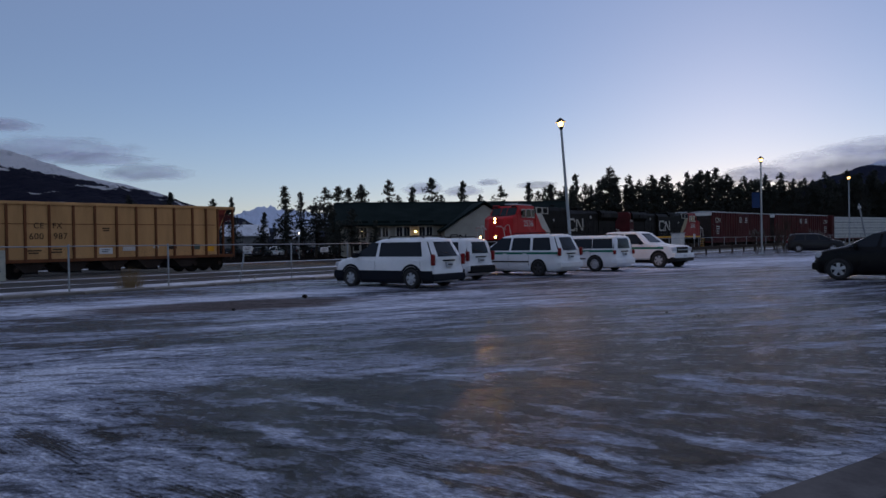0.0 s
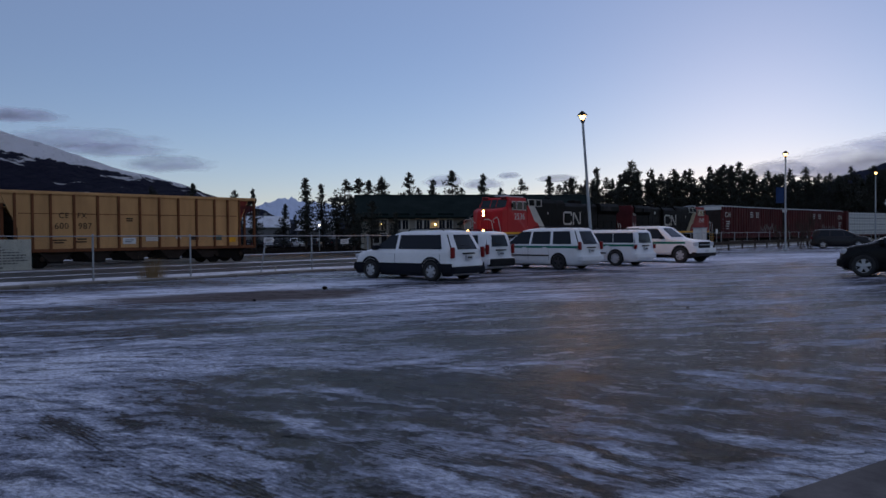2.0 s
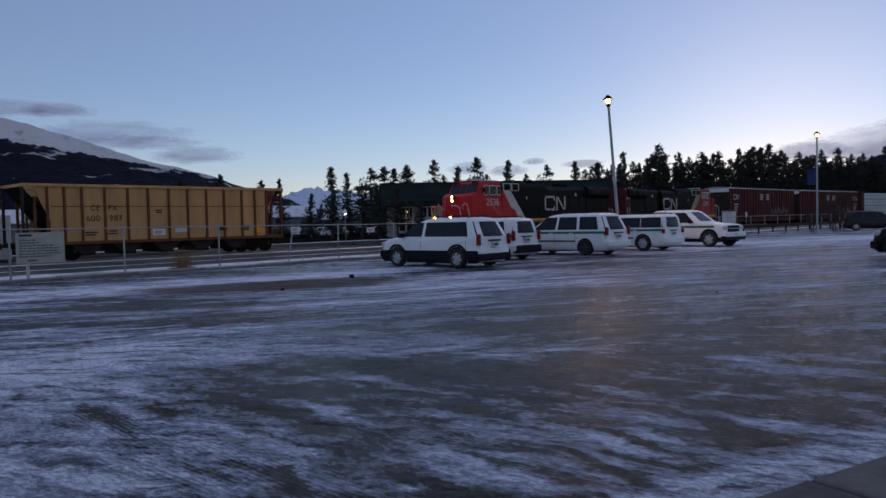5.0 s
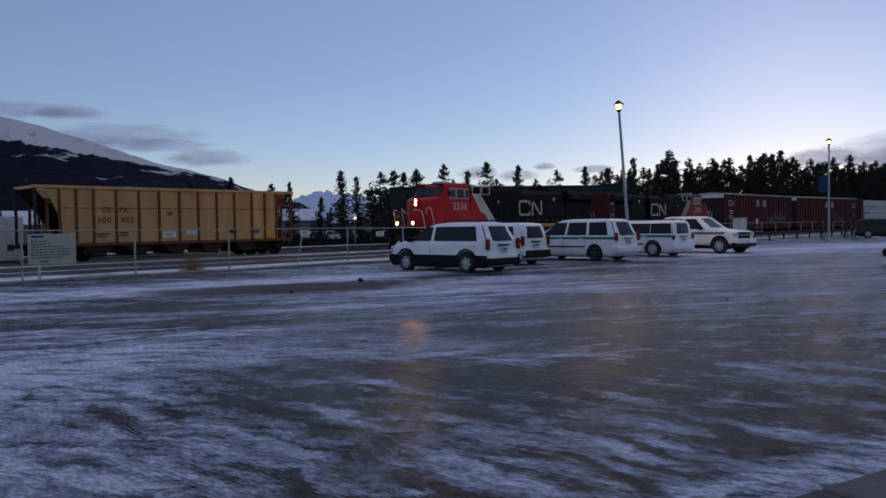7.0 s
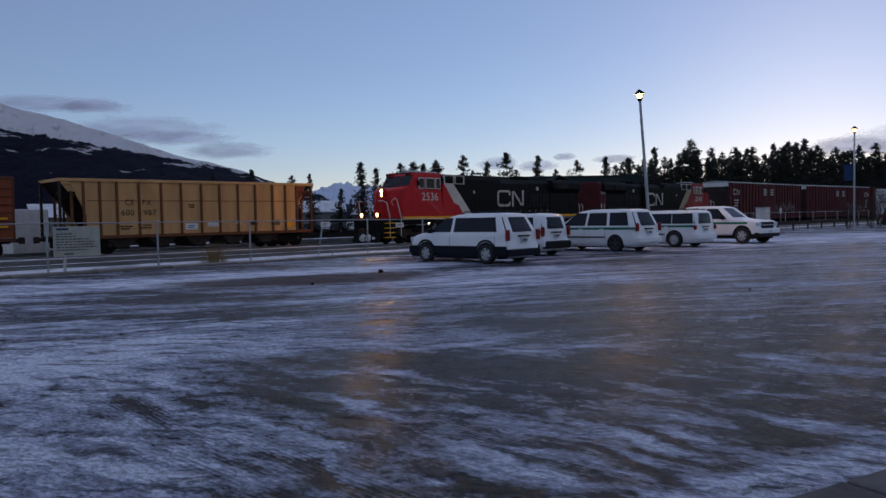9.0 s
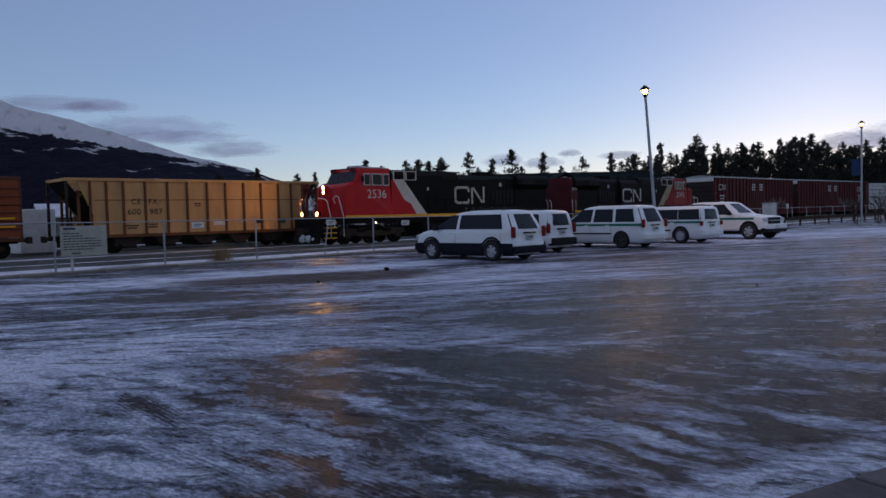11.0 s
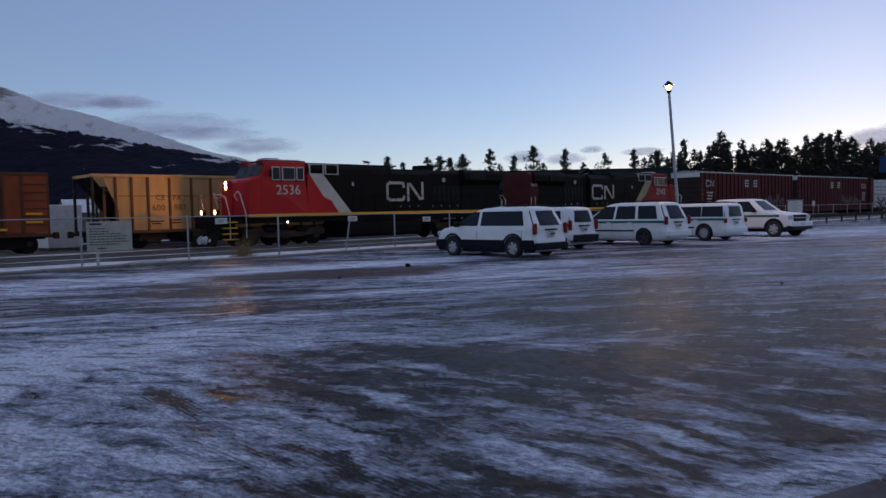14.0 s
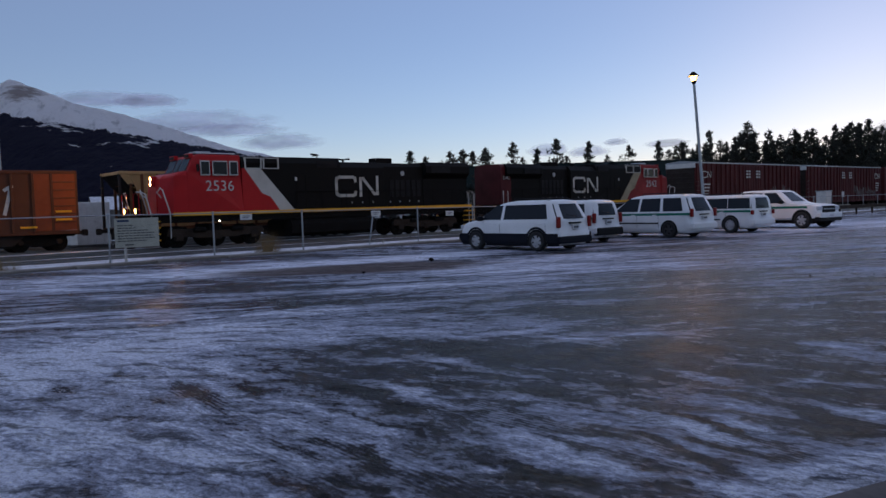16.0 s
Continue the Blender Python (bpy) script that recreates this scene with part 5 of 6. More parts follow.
def car_wheel(parent, x, y, r, rim_material, spokes):
    s = 1 if y > 0 else -1
    bm = bmesh.new()
    prof = [(r * 0.62, 0.0), (r * 0.66, 0.015), (r * 0.9, 0.02), (r, -0.02), (r, -0.18), (r * 0.9, -0.22), (r * 0.5, -0.22)]
    seg = 28
    rings = [[bm.verts.new((q * math.cos(2 * math.pi * k / seg), s * d, q * math.sin(2 * math.pi * k / seg))) for k in range(seg)] for q, d in prof]
    for a, b in zip(rings, rings[1:]):
        for k in range(seg):
            bm.faces.new((a[k], a[(k + 1) % seg], b[(k + 1) % seg], b[k]))
    wh = part("wheel", bm, TYRE, parent, smooth=True)
    wh.matrix_basis = pose(x, y, r)
    # dark disc paints the shade behind the spokes
    part("rim_well_shade", rod((0, -s * 0.12, 0), (0, -s * 0.07, 0), r * 0.62, 24), WELL_SHADE, wh)
    bm = rod((0, -s * 0.07, 0), (0, s * 0.0, 0), r * 0.2, 14)
    for k in range(spokes):
        a = 2 * math.pi * k / spokes + 0.3
        c, n = Vector((math.cos(a), 0, math.sin(a))), Vector((-math.sin(a), 0, math.cos(a)))
        h = r * (0.13 if spokes < 8 else 0.09)
        vs = [bm.verts.new(c * q + n * (h * w) + Vector((0, s * d, 0))) for q, w, d in ((r * 0.12, 1, -0.005), (r * 0.12, -1, -0.005), (r * 0.63, -1.35, -0.015), (r * 0.63, 1.35, -0.015), (r * 0.12, 1, -0.05), (r * 0.12, -1, -0.05), (r * 0.63, -1.35, -0.06), (r * 0.63, 1.35, -0.06))]
        for f in ((0, 1, 2, 3), (4, 5, 6, 7), (0, 1, 5, 4), (2, 3, 7, 6), (1, 2, 6, 5), (0, 3, 7, 4)):
            bm.faces.new([vs[i] for i in f])
    rr = [[bm.verts.new((q * math.cos(2 * math.pi * k / seg), s * d, q * math.sin(2 * math.pi * k / seg))) for k in range(seg)] for q, d in ((r * 0.58, -0.05), (r * 0.60, -0.004), (r * 0.645, 0.004), (r * 0.66, -0.01))]
    for a, b in zip(rr, rr[1:]):
        for k in range(seg):
            bm.faces.new((a[k], a[(k + 1) % seg], b[(k + 1) % seg], b[k]))
    part("rim", bm, rim_material, wh)
    return wh


def wheel_arch_shade(parent, shell, x, r, side, clear=0.07):
    """Black plate of painted shade over a wheel, cut off at the sill."""
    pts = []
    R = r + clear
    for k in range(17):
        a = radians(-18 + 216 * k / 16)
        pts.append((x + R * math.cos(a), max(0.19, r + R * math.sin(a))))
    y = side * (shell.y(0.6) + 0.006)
    part("wheel_arch_shade", prism(pts, y - 0.25 * (side > 0) - 0.0, y + 0.25 * (side < 0)), WELL_SHADE, parent)


def dress(car, shell, axles, r, rim, spokes=5, arch=True, clear=0.07):
    for x in axles:
        for s in (-1, 1):
            if arch:
                wheel_arch_shade(car, shell, x, r, s, clear)
            car_wheel(car, x, s * (shell.y(0.6) + 0.022), r, rim, spokes)
        part("axle", rod((x, -shell.y(r) + 0.2, r), (x, shell.y(r) - 0.2, r), 0.05, 8), BLACK, car)


def mirrors(car, shell, x, z, material):
    for s in (-1, 1):
        y = shell.y(z)
        m = part("door_mirror", box(x - 0.07, x + 0.07, s * (y + 0.14) - 0.11, s * (y + 0.14) + 0.11, z - 0.02, z + 0.16, 0.04), material, car)
        part("mirror_glass", box(x - 0.078, x - 0.068, s * (y + 0.14) - 0.09, s * (y + 0.14) + 0.09, z, z + 0.14), WINDOW, m)


def people_carrier(name, label, paint, L, H, W, axles, r, rim, spokes, hood, belt, glass_cols, stripe, cladding, tail, rack, boxy=0.0, group="white fleet vehicles", roof_rails=True):
    """A van, wagon or upright estate. hood: height of the bonnet; belt: window line; glass_cols: side window spans at belt and at top."""
    f, b = L / 2, -L / 2
    screen = f - (1.02 if boxy < 0.5 else 1.15)
    roof_f = screen - (0.95 if boxy < 0.5 else 0.55)
    rear_in = 0.30 - 0.2 * boxy
    front = [(0.2, f - 0.12), (0.35, f), (0.62, f), (hood - 0.12, f - 0.10), (hood - 0.02, f - 0.32), (hood + 0.06, f - 0.75), (belt + 0.05, screen + 0.08), (belt + 0.10, screen), (H - 0.12, roof_f + 0.12), (H - 0.04, roof_f - 0.15), (H, roof_f - 0.5)]
    rear = [(0.2, b + 0.15), (0.35, b), (0.62, b), (0.66, b + 0.05), (belt, b + 0.07), (H - 0.25, b + rear_in), (H - 0.08, b + rear_in + 0.08), (H - 0.03, b + rear_in + 0.18), (H, b + rear_in + 0.45)]
    w = W / 2
    half = [(0.2, w - 0.10), (0.32, w - 0.02), (0.6, w), (belt - 0.1, w - 0.005), (belt, w - 0.03), (H - 0.12, w - 0.17 + 0.05 * boxy), (H - 0.05, w - 0.24 + 0.05 * boxy), (H, w - 0.42)]
    zs = sorted({0.2, 0.27, 0.35, 0.5, 0.62, 0.66, hood - 0.12, hood - 0.06, hood - 0.02, hood + 0.06, belt, belt + 0.05, belt + 0.1, H - 0.4, H - 0.25, H - 0.12, H - 0.08, H - 0.05, H - 0.03, H})
    sh = Shell(front, rear, half, zs)
    car = tagged(empty(name), label, "car", group=group)
    part("body", sh.body(), paint, car, smooth=True)
    dress(car, sh, axles, r, rim, spokes)
    gt = H - 0.15
    for s in (-1, 1):
        for (x0, x1), (t0, t1) in glass_cols:
            part("side_window", sh.side_patch(s, (x0, x1), (t0, t1), belt + 0.02, gt), WINDOW, car)
        for x in (glass_cols[0][0][0] + 0.12, glass_cols[1][0][0] + 0.16):
            part("door_handle", box(x, x + 0.2, s * (sh.y(belt - 0.1) + 0.012) - 0.016, s * (sh.y(belt - 0.1) + 0.012) + 0.016, belt - 0.16, belt - 0.11, 0.01), TRIM if paint is not CAR_WHITE else CAR_WHITE, car)
            part("door_seam", sh.side_patch(s, (x - 0.10, x - 0.088), (x - 0.10, x - 0.088), 0.42, belt, 0.003, 1, 4), TRIM, car)
        if stripe:
            part("stripe", sh.side_patch(s, (b + 0.12, f - 0.6), (b + 0.12, f - 0.62), belt - 0.15, belt - 0.05, 0.006, 12, 2), CAR_GREEN, car, "green stripe along the side")
        if cladding:
            gap = r + 0.085
            for x0, x1 in ((b + 0.06, axles[1] - gap), (axles[1] + gap, axles[0] - gap), (axles[0] + gap, f - 0.15)):
                part("cladding", sh.side_patch(s, (x0, x1), (x0, x1), 0.20, 0.60, 0.014, 12, 4), CAR_CLAD, car, "dark grey lower cladding")
            for x in axles:
                a1 = [(x + (gap + 0.07) * math.cos(radians(a)), r + (gap + 0.07) * math.sin(radians(a))) for a in range(0, 181, 12)]
                a0 = [(x + gap * math.cos(radians(a)), r + gap * math.sin(radians(a))) for a in range(180, -1, -12)]
                part("arch_flare", prism(a1 + a0, s * sh.y(0.6) - 0.02, s * sh.y(0.6) + 0.02), CAR_CLAD, car)
        else:
            part("rub_strip", sh.side_patch(s, (axles[1] + 0.5, axles[0] - 0.5), (axles[1] + 0.5, axles[0] - 0.5), 0.58, 0.64, 0.018, 6, 1), TRIM if stripe else paint, car)
        if roof_rails:
            part("roof_rail", tube([(roof_f - 0.5, s * (w - 0.36), H - 0.03), (roof_f - 0.6, s * (w - 0.36), H + 0.06), (b + 0.75, s * (w - 0.36), H + 0.06), (b + 0.65, s * (w - 0.36), H - 0.03)], 0.018, 6), TRIM, car)
        # lamps
        z0, z1 = tail
        lamp = box(b - 0.015, b + 0.11, s * (w - 0.085) - 0.05, s * (w - 0.085) + 0.08, z0, z1, 0.03)
        part("tail_light", lamp, TAIL, car, "red tail light")
        part("headlight", box(f - 0.42, f - 0.05, s * (w - 0.32) - 0.2, s * (w - 0.32) + 0.24, hood - 0.28, hood - 0.10, 0.05), LIGHT_GLASS, car)
    part("windscreen", sh.end_patch(front, 1, w - 0.14, w - 0.30, belt + 0.12, H - 0.13), WINDOW, car)
    part("rear_window", sh.end_patch(rear, -1, w - 0.10, w - 0.235, belt + 0.01, H - 0.15, 0.014), WINDOW, car)
    part("rear_wiper", rod((b + 0.0, -0.05, belt + 0.08), (b + 0.03, 0.42, belt + 0.16), 0.012, 6), TRIM, car)
    low = CAR_CLAD if cladding else paint
    part("rear_bumper", box(b - 0.06, b + 0.3, -w + 0.06, w - 0.04, 0.26 if cladding else 0.36, 0.50 if cladding else 0.62, 0.06), low, car)
    part("front_bumper", box(f - 0.3, f + 0.07, -w + 0.10, w - 0.10, 0.32, 0.58, 0.06), low, car)
    part("grille", box(f - 0.1, f + 0.012, -0.42, 0.42, 0.62, 0.78, 0.02), TRIM, car)
    pl = part("number_plate", box(b - 0.02, b + 0.06, -0.16, 0.16, belt - 0.34, belt - 0.19, 0.005), PLATE, car)
    part("plate_bar", box(b - 0.026, b - 0.018, -0.12, 0.12, belt - 0.295, belt - 0.235), SIGN_INK, pl)
    part("tailgate_handle", box(b - 0.01, b + 0.06, -0.3, 0.3, belt - 0.15, belt - 0.10, 0.01), TRIM, car)
    part("number_plate", box(f - 0.05, f + 0.085, -0.16, 0.16, 0.42, 0.54, 0.005), PLATE, car)
    part("underbody", box(b + 0.4, f - 0.4, -w + 0.2, w - 0.2, 0.16, 0.3), BLACK, car)
    mirrors(car, sh, screen - 0.25, belt + 0.0, TRIM if cladding else paint)
    if rack:
        for x in (roof_f - 0.9, b + 1.0):
            part("cross_bar", rod((x, -w + 0.36, H + 0.06), (x, w - 0.36, H + 0.06), 0.016, 6), TRIM, car)
    return car


def stand(car, x, y, az):
    """Stand a vehicle with its nose towards az degrees to the right of +y."""
    car.matrix_basis = pose(x, y, lot_height(x, y) - 0.005, 0, 0, 90 - az)


van = people_carrier("minivan", "white minivan with dark grey lower cladding, parked", CAR_WHITE, 4.74, 1.72, 1.83, (1.42, -1.43), 0.335, RIM, 6, 1.00, 1.06,
    [((0.22, 1.22), (0.18, 0.50)), ((-1.88, 0.08), (-1.74, 0.06))], False, True, (0.78, 1.15), True)
stand(van, 2.85, 26.85, -42.5)
suv = people_carrier("small_suv", "white boxy small SUV with green side stripe and black bumper", CAR_WHITE, 4.45, 1.68, 1.78, (1.35, -1.29), 0.345, RIM, 5, 1.04, 1.06,
    [((0.35, 1.05), (0.20, 0.45)), ((-0.75, 0.22), (-0.72, 0.14)), ((-1.75, -0.86), (-1.66, -0.84))], True, False, (0.78, 1.16), False, boxy=0.8)
part("lower_bumper", box(-2.33, -2.0, -0.80, 0.80, 0.30, 0.60, 0.06), TRIM, suv, "black rear bumper")
stand(suv, 5.05, 30.9, -39.5)
van_b = people_carrier("minivan", "white minivan with a green stripe and black steel wheels", CAR_WHITE, 5.15, 1.80, 1.83, (1.60, -1.47), 0.335, STEEL_RIM, 5, 1.00, 1.08,
    [((0.12, 1.34), (0.06, 0.62)), ((-1.02, 0.0), (-0.98, -0.06)), ((-2.12, -1.16), (-1.96, -1.12))], True, False, (0.86, 1.20), False)
stand(van_b, 9.2, 32.9, -38)
wagon = people_carrier("station_wagon", "white flat-roofed wagon with a green stripe", CAR_WHITE, 5.12, 1.72, 1.93, (1.52, -1.47), 0.37, RIM, 10, 1.03, 1.08,
    [((0.56, 1.30), (0.48, 0.78)), ((-1.30, 0.50), (-1.28, 0.42)), ((-2.40, -1.33), (-2.33, -1.31))], True, False, (0.82, 1.02), False, boxy=0.9)
stand(wagon, 12.95, 35.95, -38)


def pickup():
    L, W, H = 5.75, 2.0, 1.92
    f, b, w, belt, hood = L / 2, -L / 2, 1.0, 1.22, 1.14
    front = [(0.42, f - 0.1), (0.5, f), (0.8, f), (hood - 0.08, f - 0.04), (hood, f - 0.2), (hood + 0.06, f - 1.0), (belt + 0.04, f - 1.45), (belt + 0.08, f - 1.5), (H - 0.1, f - 2.2), (H - 0.03, f - 2.4), (H, f - 2.7)]
    rear = [(0.42, b + 0.1), (0.5, b), (belt - 0.02, b), (belt, b + 0.06), (belt + 0.02, -1.60), (belt + 0.06, -1.60), (H - 0.1, -1.42), (H - 0.03, -1.30), (H, -1.0)]
    half = [(0.42, w - 0.1), (0.5, w - 0.01), (0.9, w), (belt - 0.1, w - 0.02), (belt, w - 0.05), (H - 0.1, w - 0.2), (H - 0.03, w - 0.28), (H, w - 0.45)]
    sh = Shell(front, rear, half, [0.42, 0.46, 0.5, 0.6, 0.8, 0.95, hood - 0.08, hood, hood + 0.06, belt - 0.005, belt + 0.02, belt + 0.06, 1.5, 1.7, H - 0.1, H - 0.03, H], 0.16)
    car = tagged(empty("pickup_truck"), "white pickup truck with a green stripe, parked nose out", "pickup truck", group="white fleet vehicles")
    part("body", sh.body(), CAR_WHITE, car, smooth=False)
    dress(car, sh, (f - 0.78, f - 0.78 - 3.35), 0.40, RIM, 6, clear=0.13)
    for s in (-1, 1):
        part("side_window", sh.side_patch(s, (-0.05, 1.2), (0.0, 0.62), belt + 0.03, H - 0.14), WINDOW, car)
        part("side_window", sh.side_patch(s, (-1.45, -0.18), (-1.34, -0.12), belt + 0.03, H - 0.14), WINDOW, car)
        part("stripe", sh.side_patch(s, (b + 0.1, f - 0.5), (b + 0.1, f - 0.5), belt - 0.24, belt - 0.13, 0.006, 12, 2), CAR_GREEN, car, "green stripe along the side")
        part("headlight", box(f - 0.35, f + 0.012, s * 0.72 - 0.21, s * 0.72 + 0.24, 0.86, 1.06, 0.04), LIGHT_GLASS, car)
        part("tail_light", box(b - 0.012, b + 0.12, s * 0.9 - 0.08, s * 0.9 + 0.095, 0.8, 1.16, 0.02), TAIL, car)
        part("door_handle", box(0.05, 0.25, s * 1.0 - 0.02, s * 1.0 + 0.02, 1.02, 1.07, 0.01), TRIM, car)
    part("windscreen", sh.end_patch(front, 1, w - 0.14, w - 0.32, belt + 0.11, H - 0.11), WINDOW, car)
    part("grille", box(f - 0.1, f + 0.03, -0.55, 0.55, 0.76, 1.08, 0.03), TRIM, car, "black grille with a chrome frame")
    part("grille_bar", box(f + 0.02, f + 0.05, -0.5, 0.5, 0.90, 0.95, 0.01), GALV, car)
    bp = part("front_bumper", box(f - 0.15, f + 0.16, -0.95, 0.95, 0.50, 0.76, 0.06), CAR_WHITE, car)
    part("number_plate", box(f + 0.15, f + 0.17, -0.16, 0.16, 0.56, 0.68), PLATE, bp)
    part("lower_valance", box(f - 0.3, f + 0.13, -0.97, 0.97, 0.34, 0.56, 0.04), TRIM, car)
    part("rear_bumper", box(b - 0.12, b + 0.1, -0.95, 0.95, 0.50, 0.72, 0.04), GALV, car)
    part("bed_liner", box(b + 0.08, -1.66, -0.85, 0.85, 1.14, 1.222), TRIM, car)
    part("underbody", box(b + 0.4, f - 0.4, -0.8, 0.8, 0.25, 0.4), BLACK, car)
    mirrors(car, sh, 1.05, belt + 0.02, TRIM)
    return car


stand(pickup(), 17.19, 38.90, 147)
dark = people_carrier("suv", "dark grey rounded SUV parked across the snow", CAR_GREY, 4.75, 1.73, 1.88, (1.42, -1.38), 0.37, RIM, 5, 1.05, 1.10,
    [((0.4, 1.2), (0.25, 0.5)), ((-0.8, 0.28), (-0.75, 0.18)), ((-1.75, -0.9), (-1.55, -0.86))], False, False, (0.85, 1.12), False, group="dark SUVs")
stand(dark, 44.75, 61.9, 122)
near = people_carrier("suv", "black compact SUV with silver five-spoke wheels", CAR_DARK, 4.4, 1.68, 1.82, (1.45, -1.17), 0.36, RIM, 5, 1.02, 1.07,
    [((0.35, 1.15), (0.20, 0.45)), ((-0.75, 0.22), (-0.70, 0.14)), ((-1.6, -0.86), (-1.4, -0.82))], False, False, (0.8, 1.1), False, group="dark SUVs")
stand(near, 18.74, 22.07, -46)
# parked cars far across the yard
for i in range(13):
    far_car = copy_thing((dark, van_b, dark, near, suv)[i % 5], Matrix())
    far_car["label"] = "dim car parked far across the railway yard"
    far_car["group"] = "cars across the yard"
    far_car.matrix_basis = pose(-24 + i * 2.9 + 0.5 * math.sin(i * 5), 142 + 3 * math.sin(i * 2.3), -0.75, 0, 0, 70 + 12 * math.sin(i * 3.7))

# ---- fence along the lot ----
fence = tagged(empty("chain_link_fence"), "galvanised chain-link fence with a top rail and leaning posts", "fence")
FC = 25.1


def fence_top(s):
    return 1.56 - 0.006 * min(max(s - 8, 0), 24)


post_s = [-13.5, -10.0, -6.5, -2.9, 0.7, 4.2, 7.72, 11.22, 14.77, 20.43, 23.68]
s = 27.0
while s < 130:
    post_s.append(s)
    s += 3.3
for s in post_s:
    o = bend(s)[0]
    top = fence_top(s)
    p = part("post", rod((s, FC + o, -0.35), (s, FC + o, top + 0.03), 0.032, 10), GALV, fence)
    part("post_cap", rod((s, FC + o, top + 0.03), (s, FC + o, top + 0.07), 0.036, 10, 0.012), GALV, p)
part("post", rod((17.78, FC, -0.35), (18.12, FC, 1.48), 0.03, 10), GALV, fence, "leaning fence post")
part("top_rail", tube([(s, FC + bend(s)[0], fence_top(s) + 0.008 * math.sin(s * 1.1)) for s in [-14 + 2 * i for i in range(73)]], 0.022, 6), GALV, fence)
wires = []
for k in range(-30, 900):
    for way in (1, -1):
        s0 = -10 + k * 0.075
        wires.append((s0, s0 + way * 1.42))
vs, fs = [], []
for a, b in wires:
    if b < -12 or b > 58 or a > 58:
        continue
    r = 0.0007
    ca, cb = FC + 0.036, FC + 0.036
    i = len(vs)
    vs += [(a - r, ca, 0.05), (a + r, ca, 0.05), (a, ca + r * 1.7, 0.05), (b - r, cb, 1.47), (b + r, cb, 1.47), (b, cb + r * 1.7, 1.47)]
    fs += [(i, i + 1, i + 4, i + 3), (i + 1, i + 2, i + 5, i + 4), (i + 2, i, i + 3, i + 5)]
me = bpy.data.meshes.new("wire_mesh")
me.from_pydata(vs, [], fs)
me.materials.append(plain("dull_weathered_wire", (0.07, 0.072, 0.075), 0.8, bump=0.0, spec=0.1))
net = new("wire_mesh", me)
net.parent = fence
tagged(net, kind="stuff")
fence.matrix_basis = on_track(0, 0)

# notices on the fence
for s0, z in ((12.45, 1.37), (18.2, 1.33), (22.24, 1.22)):
    sg = tagged(empty("notice_sign", on_track(s0, FC - 0.045, z)), "small white notice wired to the fence", "sign", group="notices on the fence")
    part("board", box(-0.23, 0.23, -0.006, 0.006, -0.105, 0.105, 0.003), SIGN_WHITE, sg)
    for k in range(2):
        part("text_bar", box(-0.15, 0.14 - 0.06 * k, -0.010, -0.005, 0.02 - 0.06 * k, 0.045 - 0.06 * k), SIGN_INK, sg)
big = tagged(empty("notice_board", on_track(8.72, 25.45, 0, -2)), "weathered cream notice board on a post behind the fence", "sign")
part("board", box(-0.71, 0.71, -0.012, 0.012, 0.49, 1.455, 0.004), SIGN_CREAM, big)
part("heading_bar", box(-0.62, -0.25, -0.018, -0.010, 1.34, 1.40), SIGN_BLUE, big)
for k, (a, b) in enumerate(((-0.62, -0.15), (-0.62, -0.05), (-0.62, 0.35), (-0.62, 0.55), (-0.62, 0.5), (-0.62, 0.58), (-0.62, 0.3))):
    x = a
    kk = 0
    while x < b:
        wd = 0.07 + 0.05 * ((k * 7 + kk * 5) % 4) / 3
        part("text_bar", box(x, min(b, x + wd), -0.018, -0.010, 1.20 - 0.085 * k, 1.235 - 0.085 * k), SIGN_INK, big)
        x += wd + 0.03
        kk += 1
part("text_bar", box(-0.4, -0.12, -0.018, -0.010, 0.56, 0.60), SIGN_INK, big)
part("post", box(-0.42, -0.34, 0.012, 0.07, -0.4, 1.3, 0.005), MARK_WHITE, big)

# tufts of dry grass behind the fence
for s0, c0, n, h in ((14.1, 26.6, 260, 1.15), (4.9, 26.4, 120, 0.8), (19.6, 26.9, 40, 0.45)):
    bm = bmesh.new()
    for k in range(n):
        a, q = random.uniform(0, 6.28), random.uniform(0, 0.28)
        p = Vector((q * 1.8 * math.cos(a), q * math.sin(a), 0))
        hh = h * random.uniform(0.5, 1.1)
        d = Vector((random.uniform(-0.35, 0.35), random.uniform(-0.3, 0.3), 1)) * hh
        v = [bm.verts.new(p + Vector((-0.008, 0, 0))), bm.verts.new(p + Vector((0.008, 0, 0))), bm.verts.new(p + d * 0.6 + Vector((0.006, 0, 0))), bm.verts.new(p + d)]
        bm.faces.new((v[0], v[1], v[2], v[3]))
    ob = part("dry_grass", bm, GRASS_DRY)
    ob.matrix_basis = on_track(s0, c0, -0.38)
    tagged(ob, "tuft of dry yellow grass behind the fence", "grass", group="dry grass tufts", kind="stuff")
st = tagged(part("marker_stake", box(-0.03, 0.03, -0.02, 0.02, 0, 0.5, 0.005), SIGN_CREAM), "short pale marker stake beside the track", "stake")
st.matrix_basis = on_track(20.4, 27.6, -0.38)

# stones and ice clods on the lot
for i, (x, y, r) in enumerate(((-0.35, 21.3, 0.08), (6.85, 14.0, 0.03), (7.1, 13.2, 0.025), (-1.9, 17.8, 0.04))):
    bm = bmesh.new()
    bmesh.ops.create_icosphere(bm, subdivisions=2, radius=r)
    for v in bm.verts:
        v.co *= 1 + 0.35 * noise.noise(v.co * 9 + Vector((i, 0, 0)))
        v.co.z *= 0.7
    ob = part("ice_clod", bm, BALLAST)
    ob.matrix_basis = pose(x, y, r * 0.35)
    tagged(ob, "dirty lump of ice lying on the lot", "ice clod", group="ice clods")

